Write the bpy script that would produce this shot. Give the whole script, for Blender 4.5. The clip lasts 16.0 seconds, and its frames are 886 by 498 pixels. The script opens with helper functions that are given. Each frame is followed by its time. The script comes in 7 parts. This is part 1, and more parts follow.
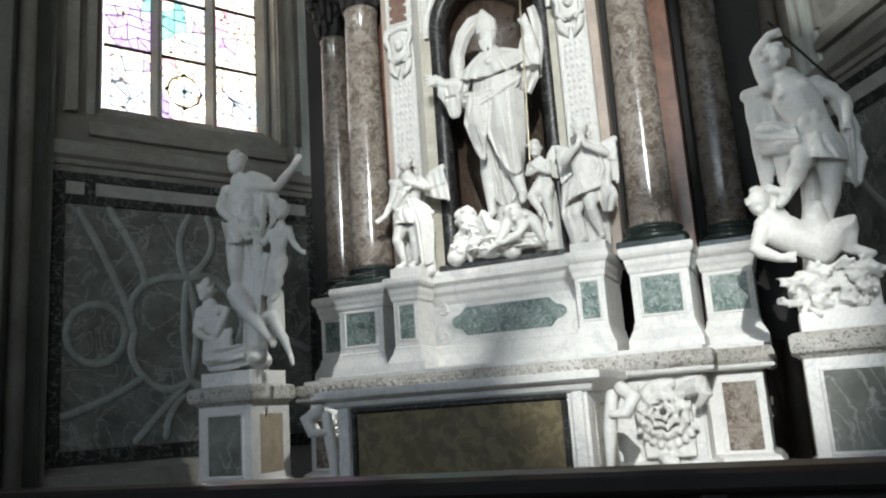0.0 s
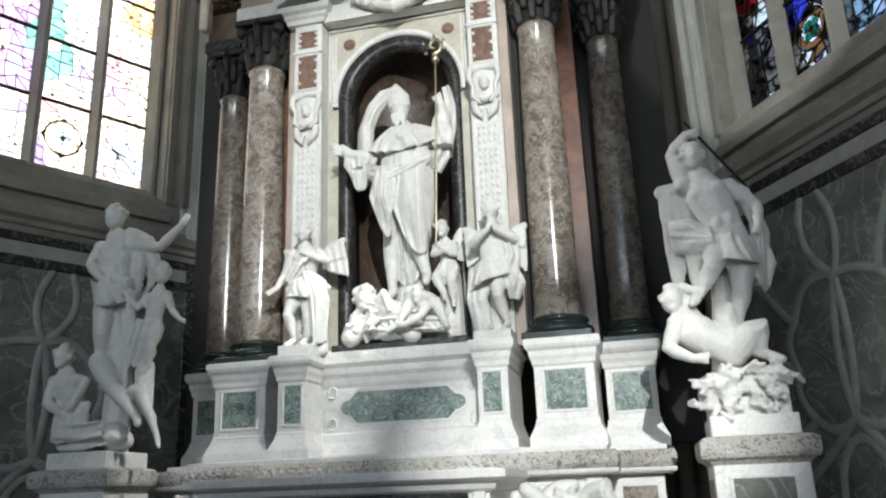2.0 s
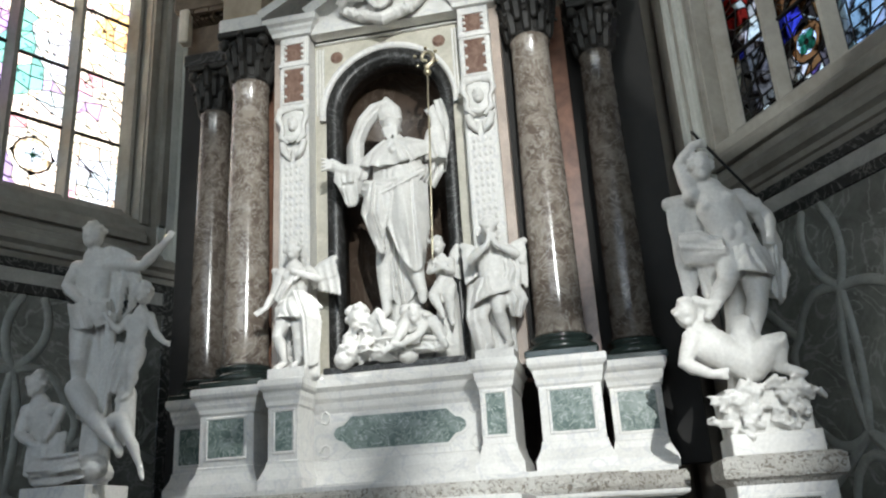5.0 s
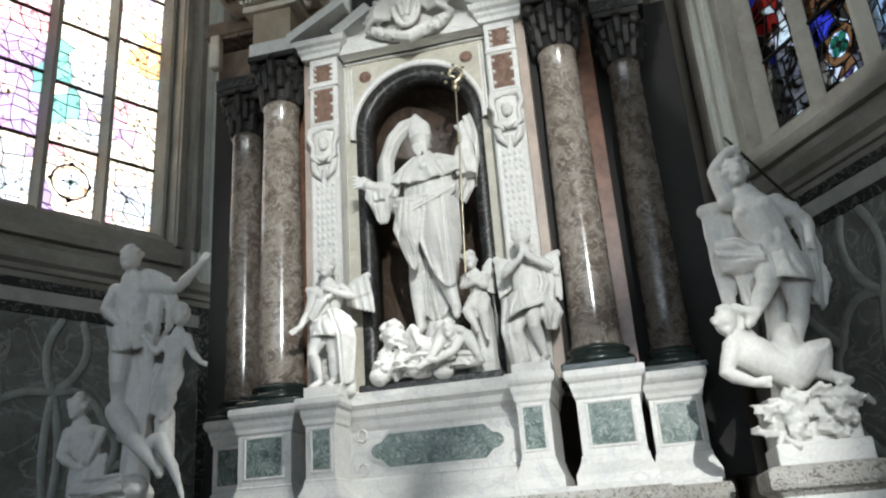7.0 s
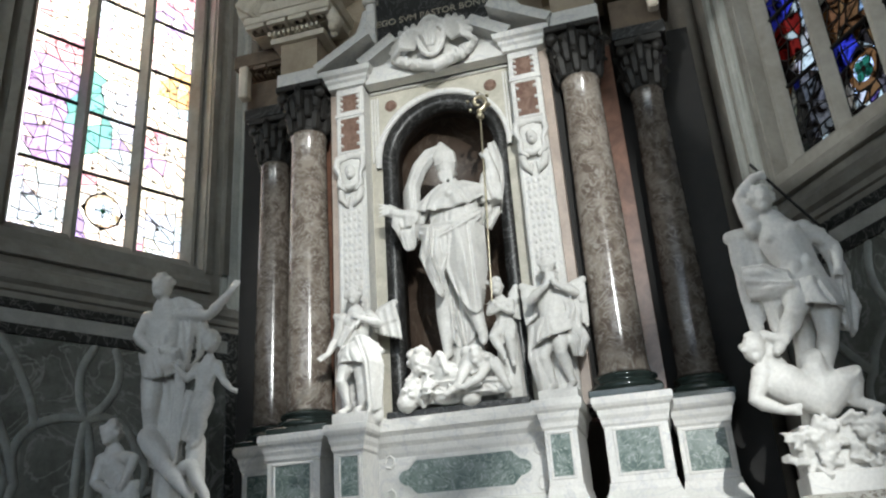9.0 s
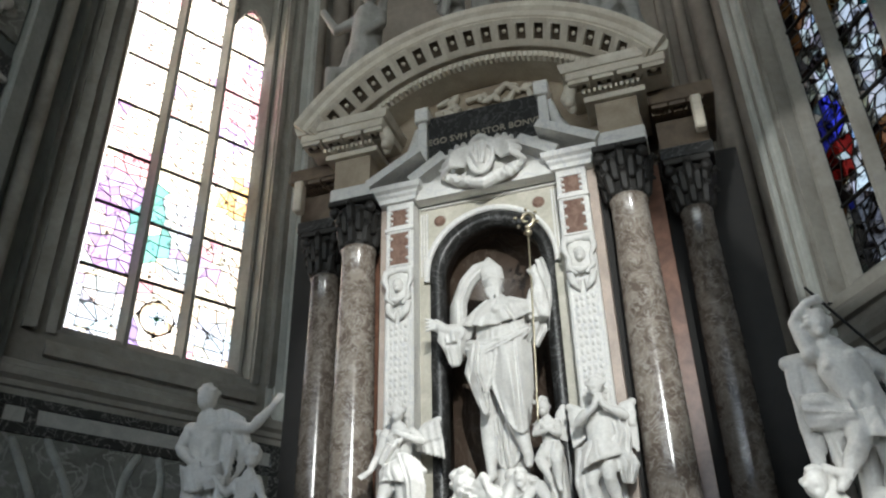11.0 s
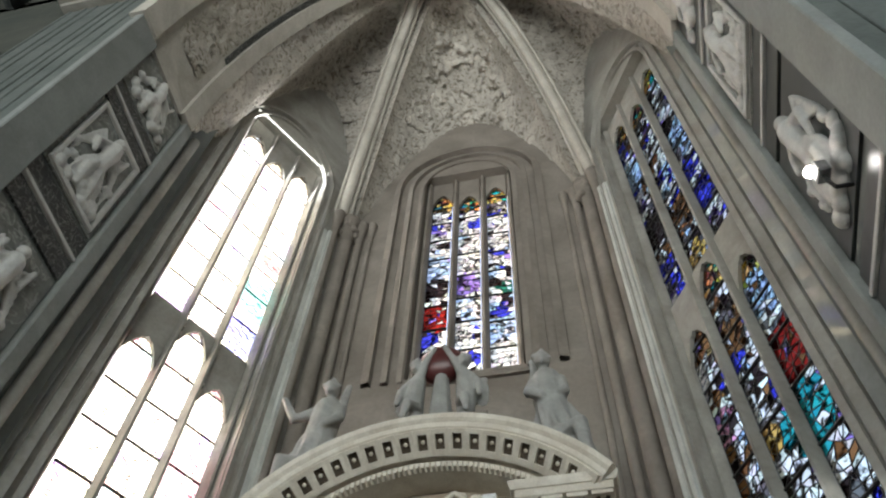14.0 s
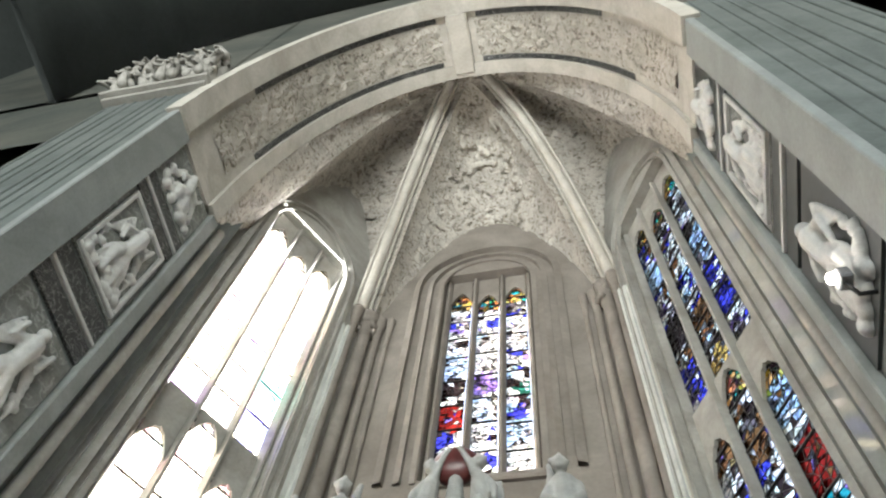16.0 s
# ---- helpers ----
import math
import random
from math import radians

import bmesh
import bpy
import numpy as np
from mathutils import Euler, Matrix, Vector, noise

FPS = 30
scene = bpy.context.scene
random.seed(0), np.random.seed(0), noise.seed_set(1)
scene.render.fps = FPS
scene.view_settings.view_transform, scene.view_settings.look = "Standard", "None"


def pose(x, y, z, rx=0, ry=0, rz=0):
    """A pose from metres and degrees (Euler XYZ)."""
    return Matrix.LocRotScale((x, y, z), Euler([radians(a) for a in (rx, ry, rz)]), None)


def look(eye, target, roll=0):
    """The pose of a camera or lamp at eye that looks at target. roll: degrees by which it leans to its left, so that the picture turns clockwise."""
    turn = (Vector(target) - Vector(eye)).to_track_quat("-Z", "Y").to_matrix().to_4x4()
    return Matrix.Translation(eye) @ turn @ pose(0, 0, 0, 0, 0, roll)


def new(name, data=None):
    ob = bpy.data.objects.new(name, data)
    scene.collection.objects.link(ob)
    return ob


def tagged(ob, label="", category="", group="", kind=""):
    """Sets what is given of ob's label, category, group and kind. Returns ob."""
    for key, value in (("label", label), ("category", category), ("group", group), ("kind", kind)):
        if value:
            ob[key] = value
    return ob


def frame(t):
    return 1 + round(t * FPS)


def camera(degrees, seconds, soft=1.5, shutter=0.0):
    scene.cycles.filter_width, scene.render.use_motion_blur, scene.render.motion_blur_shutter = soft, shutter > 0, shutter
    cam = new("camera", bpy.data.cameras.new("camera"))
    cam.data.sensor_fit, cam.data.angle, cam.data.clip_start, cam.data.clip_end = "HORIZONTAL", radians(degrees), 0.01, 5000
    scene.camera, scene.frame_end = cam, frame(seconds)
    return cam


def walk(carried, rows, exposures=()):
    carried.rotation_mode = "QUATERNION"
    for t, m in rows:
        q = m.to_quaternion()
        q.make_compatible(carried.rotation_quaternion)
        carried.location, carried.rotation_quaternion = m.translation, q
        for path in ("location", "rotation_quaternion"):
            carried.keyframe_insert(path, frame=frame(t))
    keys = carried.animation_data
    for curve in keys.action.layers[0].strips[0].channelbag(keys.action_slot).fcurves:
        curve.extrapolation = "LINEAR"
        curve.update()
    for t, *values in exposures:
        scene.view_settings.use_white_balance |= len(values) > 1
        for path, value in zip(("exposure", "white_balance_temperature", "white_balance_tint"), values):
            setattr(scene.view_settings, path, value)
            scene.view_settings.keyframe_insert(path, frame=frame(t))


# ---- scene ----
cam = camera(57.9, 16.0, soft=2.2)
PATH = [
    (0.0, 2.709, -0.527, 1.522, 101.42, 3.93, 23.51),
    (0.5, 2.616, -0.394, 1.545, 101.11, 2.68, 20.58),
    (1.0, 2.519, -0.249, 1.585, 104.74, 1.77, 20.37),
    (1.5, 2.463, -0.158, 1.599, 106.28, 1.24, 16.62),
    (2.0, 2.337, -0.158, 1.592, 107.01, 2.05, 14.09),
    (2.5, 2.251, -0.047, 1.618, 107.52, 1.40, 11.71),
    (3.0, 2.149, 0.047, 1.622, 107.58, 1.58, 7.35),
    (3.5, 2.008, 0.036, 1.622, 107.58, 2.68, 4.82),
    (4.0, 1.936, 0.039, 1.628, 108.71, 2.32, 8.08),
    (4.5, 1.935, 0.063, 1.614, 108.66, 3.11, 9.48),
    (5.0, 1.939, 0.067, 1.611, 108.73, 3.33, 11.71),
    (7.5, 1.902, 0.103, 1.564, 110.65, 3.86, 14.31),
    (8.0, 1.906, 0.112, 1.562, 110.92, 3.36, 14.03),
    (8.5, 1.895, 0.080, 1.572, 111.56, 3.74, 15.32),
    (9.0, 1.890, 0.000, 1.600, 111.95, 3.71, 15.83),
    (11.5, 1.961, 0.002, 1.709, 122.84, 1.14, 20.09),
    (12.0, 1.974, -0.008, 1.728, 126.72, 1.77, 21.55),
    (12.5, 1.990, 0.019, 1.703, 132.51, 1.12, 20.96),
    (13.0, 2.009, 0.046, 1.677, 138.43, -1.39, 17.39),
    (13.5, 2.013, 0.045, 1.663, 144.19, -1.43, 13.77),
    (14.0, 2.018, 0.041, 1.658, 148.27, -1.95, 11.74),
    (14.5, 2.027, 0.037, 1.657, 155.15, -1.58, 11.09),
    (15.0, 2.025, 0.049, 1.649, 158.88, -1.35, 10.83),
    (15.5, 2.021, 0.061, 1.641, 158.01, -2.21, 9.15),
    (16.0, 2.013, 0.075, 1.630, 155.43, -3.99, 10.86),
]
walk(cam, [(t, pose(*p)) for t, *p in PATH], exposures=[(0.0, 1.8), (2.5, 1.8), (3.5, 1.95), (4.2, 1.92), (5.0, 1.75), (7.5, 1.65), (9.0, 1.62), (11.5, 1.64), (12.5, 1.72), (13.5, 1.98), (14.5, 2.92), (15.2, 3.4), (16.0, 3.22)])

# ---- world and large lights ----
world = bpy.data.worlds.new("sky")
scene.world = world
world.use_nodes = True
wn = world.node_tree.nodes
sky = wn.new("ShaderNodeTexSky")
sky.sky_type = "NISHITA"
sky.sun_disc = False
SUN_DIR = Vector((-0.70, 0.56, 0.72)).normalized()
sky.sun_elevation = math.asin(SUN_DIR.z)
sky.sun_rotation = math.atan2(SUN_DIR.x, SUN_DIR.y)
world.node_tree.links.new(sky.outputs[0], wn["Background"].inputs[0])
wn["Background"].inputs[1].default_value = 0.15

sun = new("sun", bpy.data.lights.new("sun", "SUN"))
sun.data.energy = 2.6
sun.data.angle = radians(0.5)
sun.data.color = (1.0, 0.95, 0.88)
sun.matrix_world = look(SUN_DIR * 60, (0, 0, 0))


def spot(name, eye, target, watts, size, blend, colour=(0.98, 1.0, 0.97), soft=0.05):
    lamp = new(name, bpy.data.lights.new(name, "SPOT"))
    lamp.data.energy = watts
    lamp.data.spot_size = radians(size)
    lamp.data.spot_blend = blend
    lamp.data.shadow_soft_size = soft
    lamp.data.color = colour
    lamp.matrix_world = look(eye, target)
    return lamp


FILL_WATTS = 560.0
# floodlights on the two piers, each crossing to the other side of the altar
LAMP_R = (4.45, 4.05, 8.75)
LAMP_L = (-4.45, 4.05, 8.75)
spot("floodlight_beam", LAMP_R, (-1.5, 7.2, 2.2), 700, 17, 0.7)
spot("floodlight_beam", LAMP_L, (5.05, 6.2, 2.4), 500, 18, 1.0, soft=0.4)

# more floodlights across the nave, aimed at the niche, at the altar's foot and at the chapel's right side
spot("nave_floodlight_beam", (-3.4, -5.5, 6.0), (4.1, 8.2, 6.7), 1300, 12.0, 0.3)
spot("nave_floodlight_beam", (4.3, -5.5, 6.8), (1.7, 7.3, 1.7), 2200, 15.0, 0.7)
spot("nave_floodlight_beam", (4.6, -5.5, 7.8), (0.05, 7.5, 5.1), 2000, 20.0, 0.45)


# the sunlit sky outside the tall window on the sunny side
glare = new("window_sky_light", bpy.data.lights.new("window_sky_light", "AREA"))
glare.data.shape, glare.data.size, glare.data.size_y = "RECTANGLE", 2.6, 12.6
glare.data.energy = 290
glare.data.color = (0.95, 0.98, 1.0)
glare.matrix_world = look((-4.32 - 0.866 * 1.2, 7.57 + 0.5 * 1.2, 15.2), (0, 5.08, 14.0))


# fill lamps added behind the camera, tipped up to brighten the vault
for k in range(5):
    fill = new("nave_fill_light", bpy.data.lights.new("nave_fill_light", "AREA"))
    fill.data.shape, fill.data.size, fill.data.size_y = "RECTANGLE", 3.0, 9.0
    fill.data.energy = FILL_WATTS
    fill.data.color = (0.96, 1.0, 0.985)
    x = -16 + 32 * (k + 0.5) / 5
    fill.matrix_world = look((x, -23.9, 11), (x * 0.85, -13.9, 32.4))


# ---- materials ----
def mat(name, colour, rough=0.6, metal=0.0, var=0.25, scale=3.0, fine=40.0, bump=0.15, second=None, sharp=(0.35, 0.65), spec=0.5, vein=None, depth=0.01):
    m = bpy.data.materials.new(name)
    m.use_nodes = True
    nt = m.node_tree
    n, l = nt.nodes, nt.links
    b = n["Principled BSDF"]
    b.inputs["Roughness"].default_value = rough
    b.inputs["Metallic"].default_value = metal
    b.inputs["Specular IOR Level"].default_value = spec
    tc = n.new("ShaderNodeTexCoord")
    info = n.new("ShaderNodeObjectInfo")
    add = n.new("ShaderNodeVectorMath")
    add.operation = "MULTIPLY_ADD"
    l.new(info.outputs["Random"], add.inputs[0])
    add.inputs[1].default_value = (7.0, 5.0, 3.0)
    l.new(tc.outputs["Object"], add.inputs[2])
    big = n.new("ShaderNodeTexNoise")
    big.inputs["Scale"].default_value = scale
    big.inputs["Detail"].default_value = 8.0
    big.inputs["Roughness"].default_value = 0.62
    big.inputs["Distortion"].default_value = 0.6
    l.new(add.outputs[0], big.inputs["Vector"])
    ramp = n.new("ShaderNodeValToRGB")
    c = Vector(colour)
    lo = Vector(second) if second else c * (1 - var)
    ramp.color_ramp.elements[0].position, ramp.color_ramp.elements[1].position = sharp
    ramp.color_ramp.elements[0].color = (*lo, 1)
    ramp.color_ramp.elements[1].color = (*c, 1)
    l.new(big.outputs[0], ramp.inputs[0])
    out = ramp.outputs[0]
    if vein:
        w = n.new("ShaderNodeTexNoise")
        w.inputs["Scale"].default_value = scale * 0.7
        w.inputs["Detail"].default_value = 5.0
        w.inputs["Distortion"].default_value = 2.5
        l.new(add.outputs[0], w.inputs["Vector"])
        r2 = n.new("ShaderNodeValToRGB")
        e = r2.color_ramp.elements
        e[0].position, e[0].color = 0.47, (0, 0, 0, 1)
        e[1].position, e[1].color = 0.53, (0, 0, 0, 1)
        mid = e.new(0.5)
        mid.color = (1, 1, 1, 1)
        l.new(w.outputs[0], r2.inputs[0])
        mix = n.new("ShaderNodeMixRGB")
        l.new(r2.outputs[0], mix.inputs[0])
        l.new(out, mix.inputs[1])
        mix.inputs[2].default_value = (*vein, 1)
        out = mix.outputs[0]
    small = n.new("ShaderNodeTexNoise")
    small.inputs["Scale"].default_value = fine
    small.inputs["Detail"].default_value = 4.0
    l.new(add.outputs[0], small.inputs["Vector"])
    hsv = n.new("ShaderNodeHueSaturation")
    mr = n.new("ShaderNodeMapRange")
    mr.inputs[3].default_value, mr.inputs[4].default_value = 0.82, 1.16
    l.new(small.outputs[0], mr.inputs[0])
    l.new(mr.outputs[0], hsv.inputs["Value"])
    l.new(out, hsv.inputs["Color"])
    l.new(hsv.outputs[0], b.inputs["Base Color"])
    bp = n.new("ShaderNodeBump")
    bp.inputs["Strength"].default_value = bump
    bp.inputs["Distance"].default_value = depth
    l.new(small.outputs[0], bp.inputs["Height"])
    l.new(bp.outputs[0], b.inputs["Normal"])
    return m


def carved(name, colour, second, scale, strength, depth):
    """Stone with a carved relief of leaves and figures too small to be told apart, its hollows coloured darker as
    shade.
    """
    m = mat(name, colour, 0.75, var=0.3, scale=1.2, second=second)
    n, l = m.node_tree.nodes, m.node_tree.links
    shade = n["Principled BSDF"]
    tc = n.new("ShaderNodeTexCoord")
    v = n.new("ShaderNodeTexNoise")
    v.inputs["Scale"].default_value = scale
    v.inputs["Detail"].default_value = 4.0
    v.inputs["Distortion"].default_value = 1.8
    l.new(tc.outputs["Object"], v.inputs["Vector"])
    bp = n.new("ShaderNodeBump")
    bp.inputs["Strength"].default_value = strength
    bp.inputs["Distance"].default_value = depth
    l.new(v.outputs[0], bp.inputs["Height"])
    l.new(bp.outputs[0], shade.inputs["Normal"])
    # shade of the relief's hollows, multiplied into the stone colour
    hollow_shade = n.new("ShaderNodeValToRGB")
    hollow_shade.color_ramp.elements[0].position, hollow_shade.color_ramp.elements[0].color = 0.36, (0.42, 0.38, 0.34, 1)
    hollow_shade.color_ramp.elements[1].position, hollow_shade.color_ramp.elements[1].color = 0.47, (1, 1, 1, 1)
    l.new(v.outputs[0], hollow_shade.inputs[0])
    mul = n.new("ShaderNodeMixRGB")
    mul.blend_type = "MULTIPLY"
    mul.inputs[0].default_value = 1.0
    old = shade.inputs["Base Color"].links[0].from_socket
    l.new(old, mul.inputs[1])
    l.new(hollow_shade.outputs[0], mul.inputs[2])
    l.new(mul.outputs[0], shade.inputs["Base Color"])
    return m


WHITE = mat("white_marble", (0.78, 0.77, 0.74), 0.45, var=0.12, scale=2.2, vein=(0.62, 0.62, 0.62), bump=0.06)
STATUE = mat("statue_marble", (0.76, 0.75, 0.72), 0.5, var=0.16, scale=5.0, bump=0.1)
GREYSTATUE = mat("greyed_statue_marble", (0.34, 0.34, 0.32), 0.6, var=0.3, scale=3.0, bump=0.15)
IVORY = mat("stained_ivory_marble", (0.58, 0.55, 0.47), 0.5, var=0.3, scale=3.5, second=(0.42, 0.40, 0.33), bump=0.08)
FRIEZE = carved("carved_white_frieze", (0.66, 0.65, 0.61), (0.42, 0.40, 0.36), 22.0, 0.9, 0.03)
WALL = mat("grey_chapel_stone", (0.345, 0.335, 0.30), 0.8, var=0.3, scale=0.9, fine=14, second=(0.225, 0.21, 0.185), bump=0.25, depth=0.02)
WARM = mat("warm_apse_stone", (0.235, 0.21, 0.18), 0.8, var=0.35, scale=0.7, fine=12, second=(0.15, 0.13, 0.108), bump=0.25, depth=0.02)
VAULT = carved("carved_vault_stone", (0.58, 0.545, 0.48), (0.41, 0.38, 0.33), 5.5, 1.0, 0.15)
SOFFIT = mat("plain_arch_stone", (0.48, 0.455, 0.40), 0.75, var=0.25, scale=1.2, fine=14, second=(0.36, 0.335, 0.285), bump=0.2, depth=0.02)
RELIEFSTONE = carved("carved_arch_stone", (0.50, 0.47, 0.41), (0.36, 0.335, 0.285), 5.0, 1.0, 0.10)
PALE = mat("pale_pilaster_stone", (0.26, 0.275, 0.26), 0.7, var=0.25, scale=1.0, fine=18, bump=0.2)
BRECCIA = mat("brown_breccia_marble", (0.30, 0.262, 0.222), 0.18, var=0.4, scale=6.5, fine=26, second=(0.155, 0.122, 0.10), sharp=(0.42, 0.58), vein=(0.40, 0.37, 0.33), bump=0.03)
# breccia of the outer columns, darkened for the shade they stand in
SHADEBRECCIA = mat("shaded_brown_breccia", (0.15, 0.13, 0.11), 0.2, var=0.4, scale=6.5, fine=26, second=(0.075, 0.06, 0.05), sharp=(0.42, 0.58), vein=(0.2, 0.18, 0.16), bump=0.03)
BROWN = mat("red_brown_marble", (0.24, 0.12, 0.08), 0.3, var=0.5, scale=4, second=(0.13, 0.065, 0.045), bump=0.04)
NICHEBROWN = mat("shaded_brown_marble", (0.085, 0.058, 0.042), 0.45, var=0.4, scale=3, second=(0.045, 0.03, 0.022), vein=(0.12, 0.095, 0.075), bump=0.04)
ROSE = mat("rose_marble_slip", (0.50, 0.41, 0.35), 0.4, var=0.25, scale=4, bump=0.05)
GREEN = mat("grey_green_marble", (0.21, 0.26, 0.24), 0.25, var=0.3, scale=9, fine=35, second=(0.09, 0.135, 0.12), sharp=(0.4, 0.6), vein=(0.42, 0.47, 0.44), bump=0.03)
BLACK = mat("black_marble", (0.020, 0.020, 0.019), 0.4, var=0.5, scale=5, vein=(0.10, 0.10, 0.10), bump=0.03)
DARKGREEN = mat("dark_green_marble", (0.03, 0.045, 0.04), 0.15, var=0.5, scale=5, bump=0.02)
BRONZE = mat("blackened_bronze", (0.035, 0.033, 0.03), 0.6, metal=0.15, var=0.5, scale=8, bump=0.3)
JASPER = mat("red_inlay", (0.27, 0.18, 0.14), 0.3, var=0.5, scale=14, fine=60, second=(0.15, 0.085, 0.065), bump=0.05)
FRONTAL = mat("ochre_damask", (0.19, 0.155, 0.08), 0.55, var=0.45, scale=9, fine=60, second=(0.12, 0.095, 0.05), sharp=(0.45, 0.55), bump=0.2)
PANELSTONE = mat("grey_breccia_panel", (0.24, 0.25, 0.23), 0.25, var=0.4, scale=2.2, fine=20, second=(0.13, 0.135, 0.12), sharp=(0.36, 0.66), vein=(0.31, 0.32, 0.30), bump=0.05)
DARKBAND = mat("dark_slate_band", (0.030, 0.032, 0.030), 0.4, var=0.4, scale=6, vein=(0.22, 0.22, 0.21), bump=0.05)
PALESTONE = mat("pale_grey_stone", (0.52, 0.535, 0.50), 0.75, var=0.25, scale=1.2, fine=16, second=(0.38, 0.39, 0.36), bump=0.2)
PALEMARBLE = mat("pale_grey_marble", (0.46, 0.46, 0.43), 0.4, var=0.25, scale=4, bump=0.05)
TRACERYSTONE = mat("pale_tracery_inlay", (0.38, 0.40, 0.375), 0.35, var=0.3, scale=5, bump=0.08)
RAILWOOD = mat("dark_walnut", (0.012, 0.010, 0.008), 0.7, var=0.4, scale=5, fine=60, bump=0.1)
FLOOR = mat("floor_marble", (0.30, 0.27, 0.24), 0.35, var=0.3, scale=2.0, bump=0.03)
PIERSTONE = mat("grey_green_pier_stone", (0.13, 0.145, 0.135), 0.75, var=0.35, scale=0.8, fine=16, second=(0.075, 0.087, 0.08), bump=0.3, depth=0.02)
# ARCHWALL and NAVE hold the dim nave's shade in their colour
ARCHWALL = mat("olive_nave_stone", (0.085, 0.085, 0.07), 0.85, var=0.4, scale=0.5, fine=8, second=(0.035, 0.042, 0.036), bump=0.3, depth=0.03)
SILVER = mat("worn_silver_gilt", (0.62, 0.55, 0.40), 0.4, metal=0.9, var=0.3, scale=10)
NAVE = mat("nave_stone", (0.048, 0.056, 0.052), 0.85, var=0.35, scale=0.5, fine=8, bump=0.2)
STEEL = mat("dull_grey_steel", (0.30, 0.30, 0.30), 0.5, metal=0.6, var=0.2, scale=20)
IRON = mat("black_iron", (0.02, 0.02, 0.02), 0.5, metal=0.5, var=0.3, scale=20)
WINE = mat("wine_red_stone", (0.10, 0.022, 0.02), 0.35, var=0.4, scale=5)
# black of unlit stone: the shade is put into the colour
NEARBLACK = mat("shade_black_stone", (0.011, 0.010, 0.009), 0.7, var=0.4, scale=4, bump=0.1)
PIERRELIEF = mat("pale_relief_stone", (0.55, 0.55, 0.52), 0.6, var=0.2, scale=4, bump=0.15)
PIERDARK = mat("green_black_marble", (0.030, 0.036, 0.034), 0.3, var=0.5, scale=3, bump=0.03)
LETTER = mat("worn_gilt_letters", (0.55, 0.50, 0.40), 0.4, metal=0.3, var=0.3, scale=20)
LAMPGLASS = bpy.data.materials.new("lamp_glass")
LAMPGLASS.use_nodes = True
LAMPGLASS.node_tree.nodes["Principled BSDF"].inputs["Emission Color"].default_value = (1, 0.96, 0.9, 1)
LAMPGLASS.node_tree.nodes["Principled BSDF"].inputs["Emission Strength"].default_value = 12.0


def stained(name, clear, paint, grain):
    """Glass in the colour of each piece, with fine dark brush painting on it."""
    m = bpy.data.materials.new(name)
    m.use_nodes = True
    n, l = m.node_tree.nodes, m.node_tree.links
    n.remove(n["Principled BSDF"])
    tint = n.new("ShaderNodeAttribute")
    tint.attribute_name = "tint"
    tc = n.new("ShaderNodeTexCoord")
    nz = n.new("ShaderNodeTexNoise")
    nz.inputs["Scale"].default_value = grain
    nz.inputs["Detail"].default_value = 4.0
    nz.inputs["Distortion"].default_value = 1.2
    l.new(tc.outputs["Object"], nz.inputs["Vector"])
    r2 = n.new("ShaderNodeValToRGB")
    r2.color_ramp.elements[0].position, r2.color_ramp.elements[1].position = paint
    r2.color_ramp.elements[0].color = (0.03, 0.022, 0.016, 1)
    r2.color_ramp.elements[1].color = (1.0, 0.97, 0.93, 1)
    l.new(nz.outputs[0], r2.inputs[0])
    mul = n.new("ShaderNodeMixRGB")
    mul.blend_type = "MULTIPLY"
    mul.inputs[0].default_value = 1.0
    l.new(tint.outputs["Color"], mul.inputs[1])
    l.new(r2.outputs[0], mul.inputs[2])
    tp = n.new("ShaderNodeBsdfTransparent")
    tl = n.new("ShaderNodeBsdfTranslucent")
    l.new(mul.outputs[0], tp.inputs[0])
    l.new(mul.outputs[0], tl.inputs[0])
    mix = n.new("ShaderNodeMixShader")
    mix.inputs[0].default_value = 1 - clear
    l.new(tp.outputs[0], mix.inputs[1])
    l.new(tl.outputs[0], mix.inputs[2])
    l.new(mix.outputs[0], n["Material Output"].inputs[0])
    return m


# less brush painting on the sunny side's glass, as if washed out by glare
GLASS_L = stained("pale_glass_with_glare", 0.3, (0.30, 0.42), 7.0)
GLASS_C = stained("blue_and_white_stained_glass", 0.6, (0.40, 0.52), 5.5)
GLASS_R = stained("deep_stained_glass", 0.7, (0.42, 0.54), 5.0)

# colours of the glass: white, blue, dark, brown, red, teal, gold, violet, light blue, pink, green
HUES = {"w": (0.95, 0.82, 0.66), "b": (0.06, 0.06, 0.50), "k": (0.035, 0.022, 0.018), "n": (0.24, 0.10, 0.035), "r": (0.28, 0.018, 0.012), "t": (0.03, 0.33, 0.30), "g": (0.75, 0.42, 0.10), "v": (0.34, 0.20, 0.50), "l": (0.52, 0.62, 0.70), "p": (0.75, 0.30, 0.36), "e": (0.03, 0.17, 0.09), "s": (0.16, 0.13, 0.11)}


# ---- mesh helpers ----
def thing(name, label, category, loc=(0, 0, 0), group="", kind=""):
    return_ob = new(name)
    return_ob.location = loc
    return_ob.empty_display_size = 0.1
    return tagged(return_ob, label, category, group, kind)


def finish(name, bm, material, smooth=False):
    bmesh.ops.recalc_face_normals(bm, faces=bm.faces)
    me = bpy.data.meshes.new(name)
    bm.to_mesh(me)
    bm.free()
    for m in material if isinstance(material, (list, tuple)) else [material]:
        me.materials.append(m)
    if smooth:
        for p in me.polygons:
            p.use_smooth = True
    return me


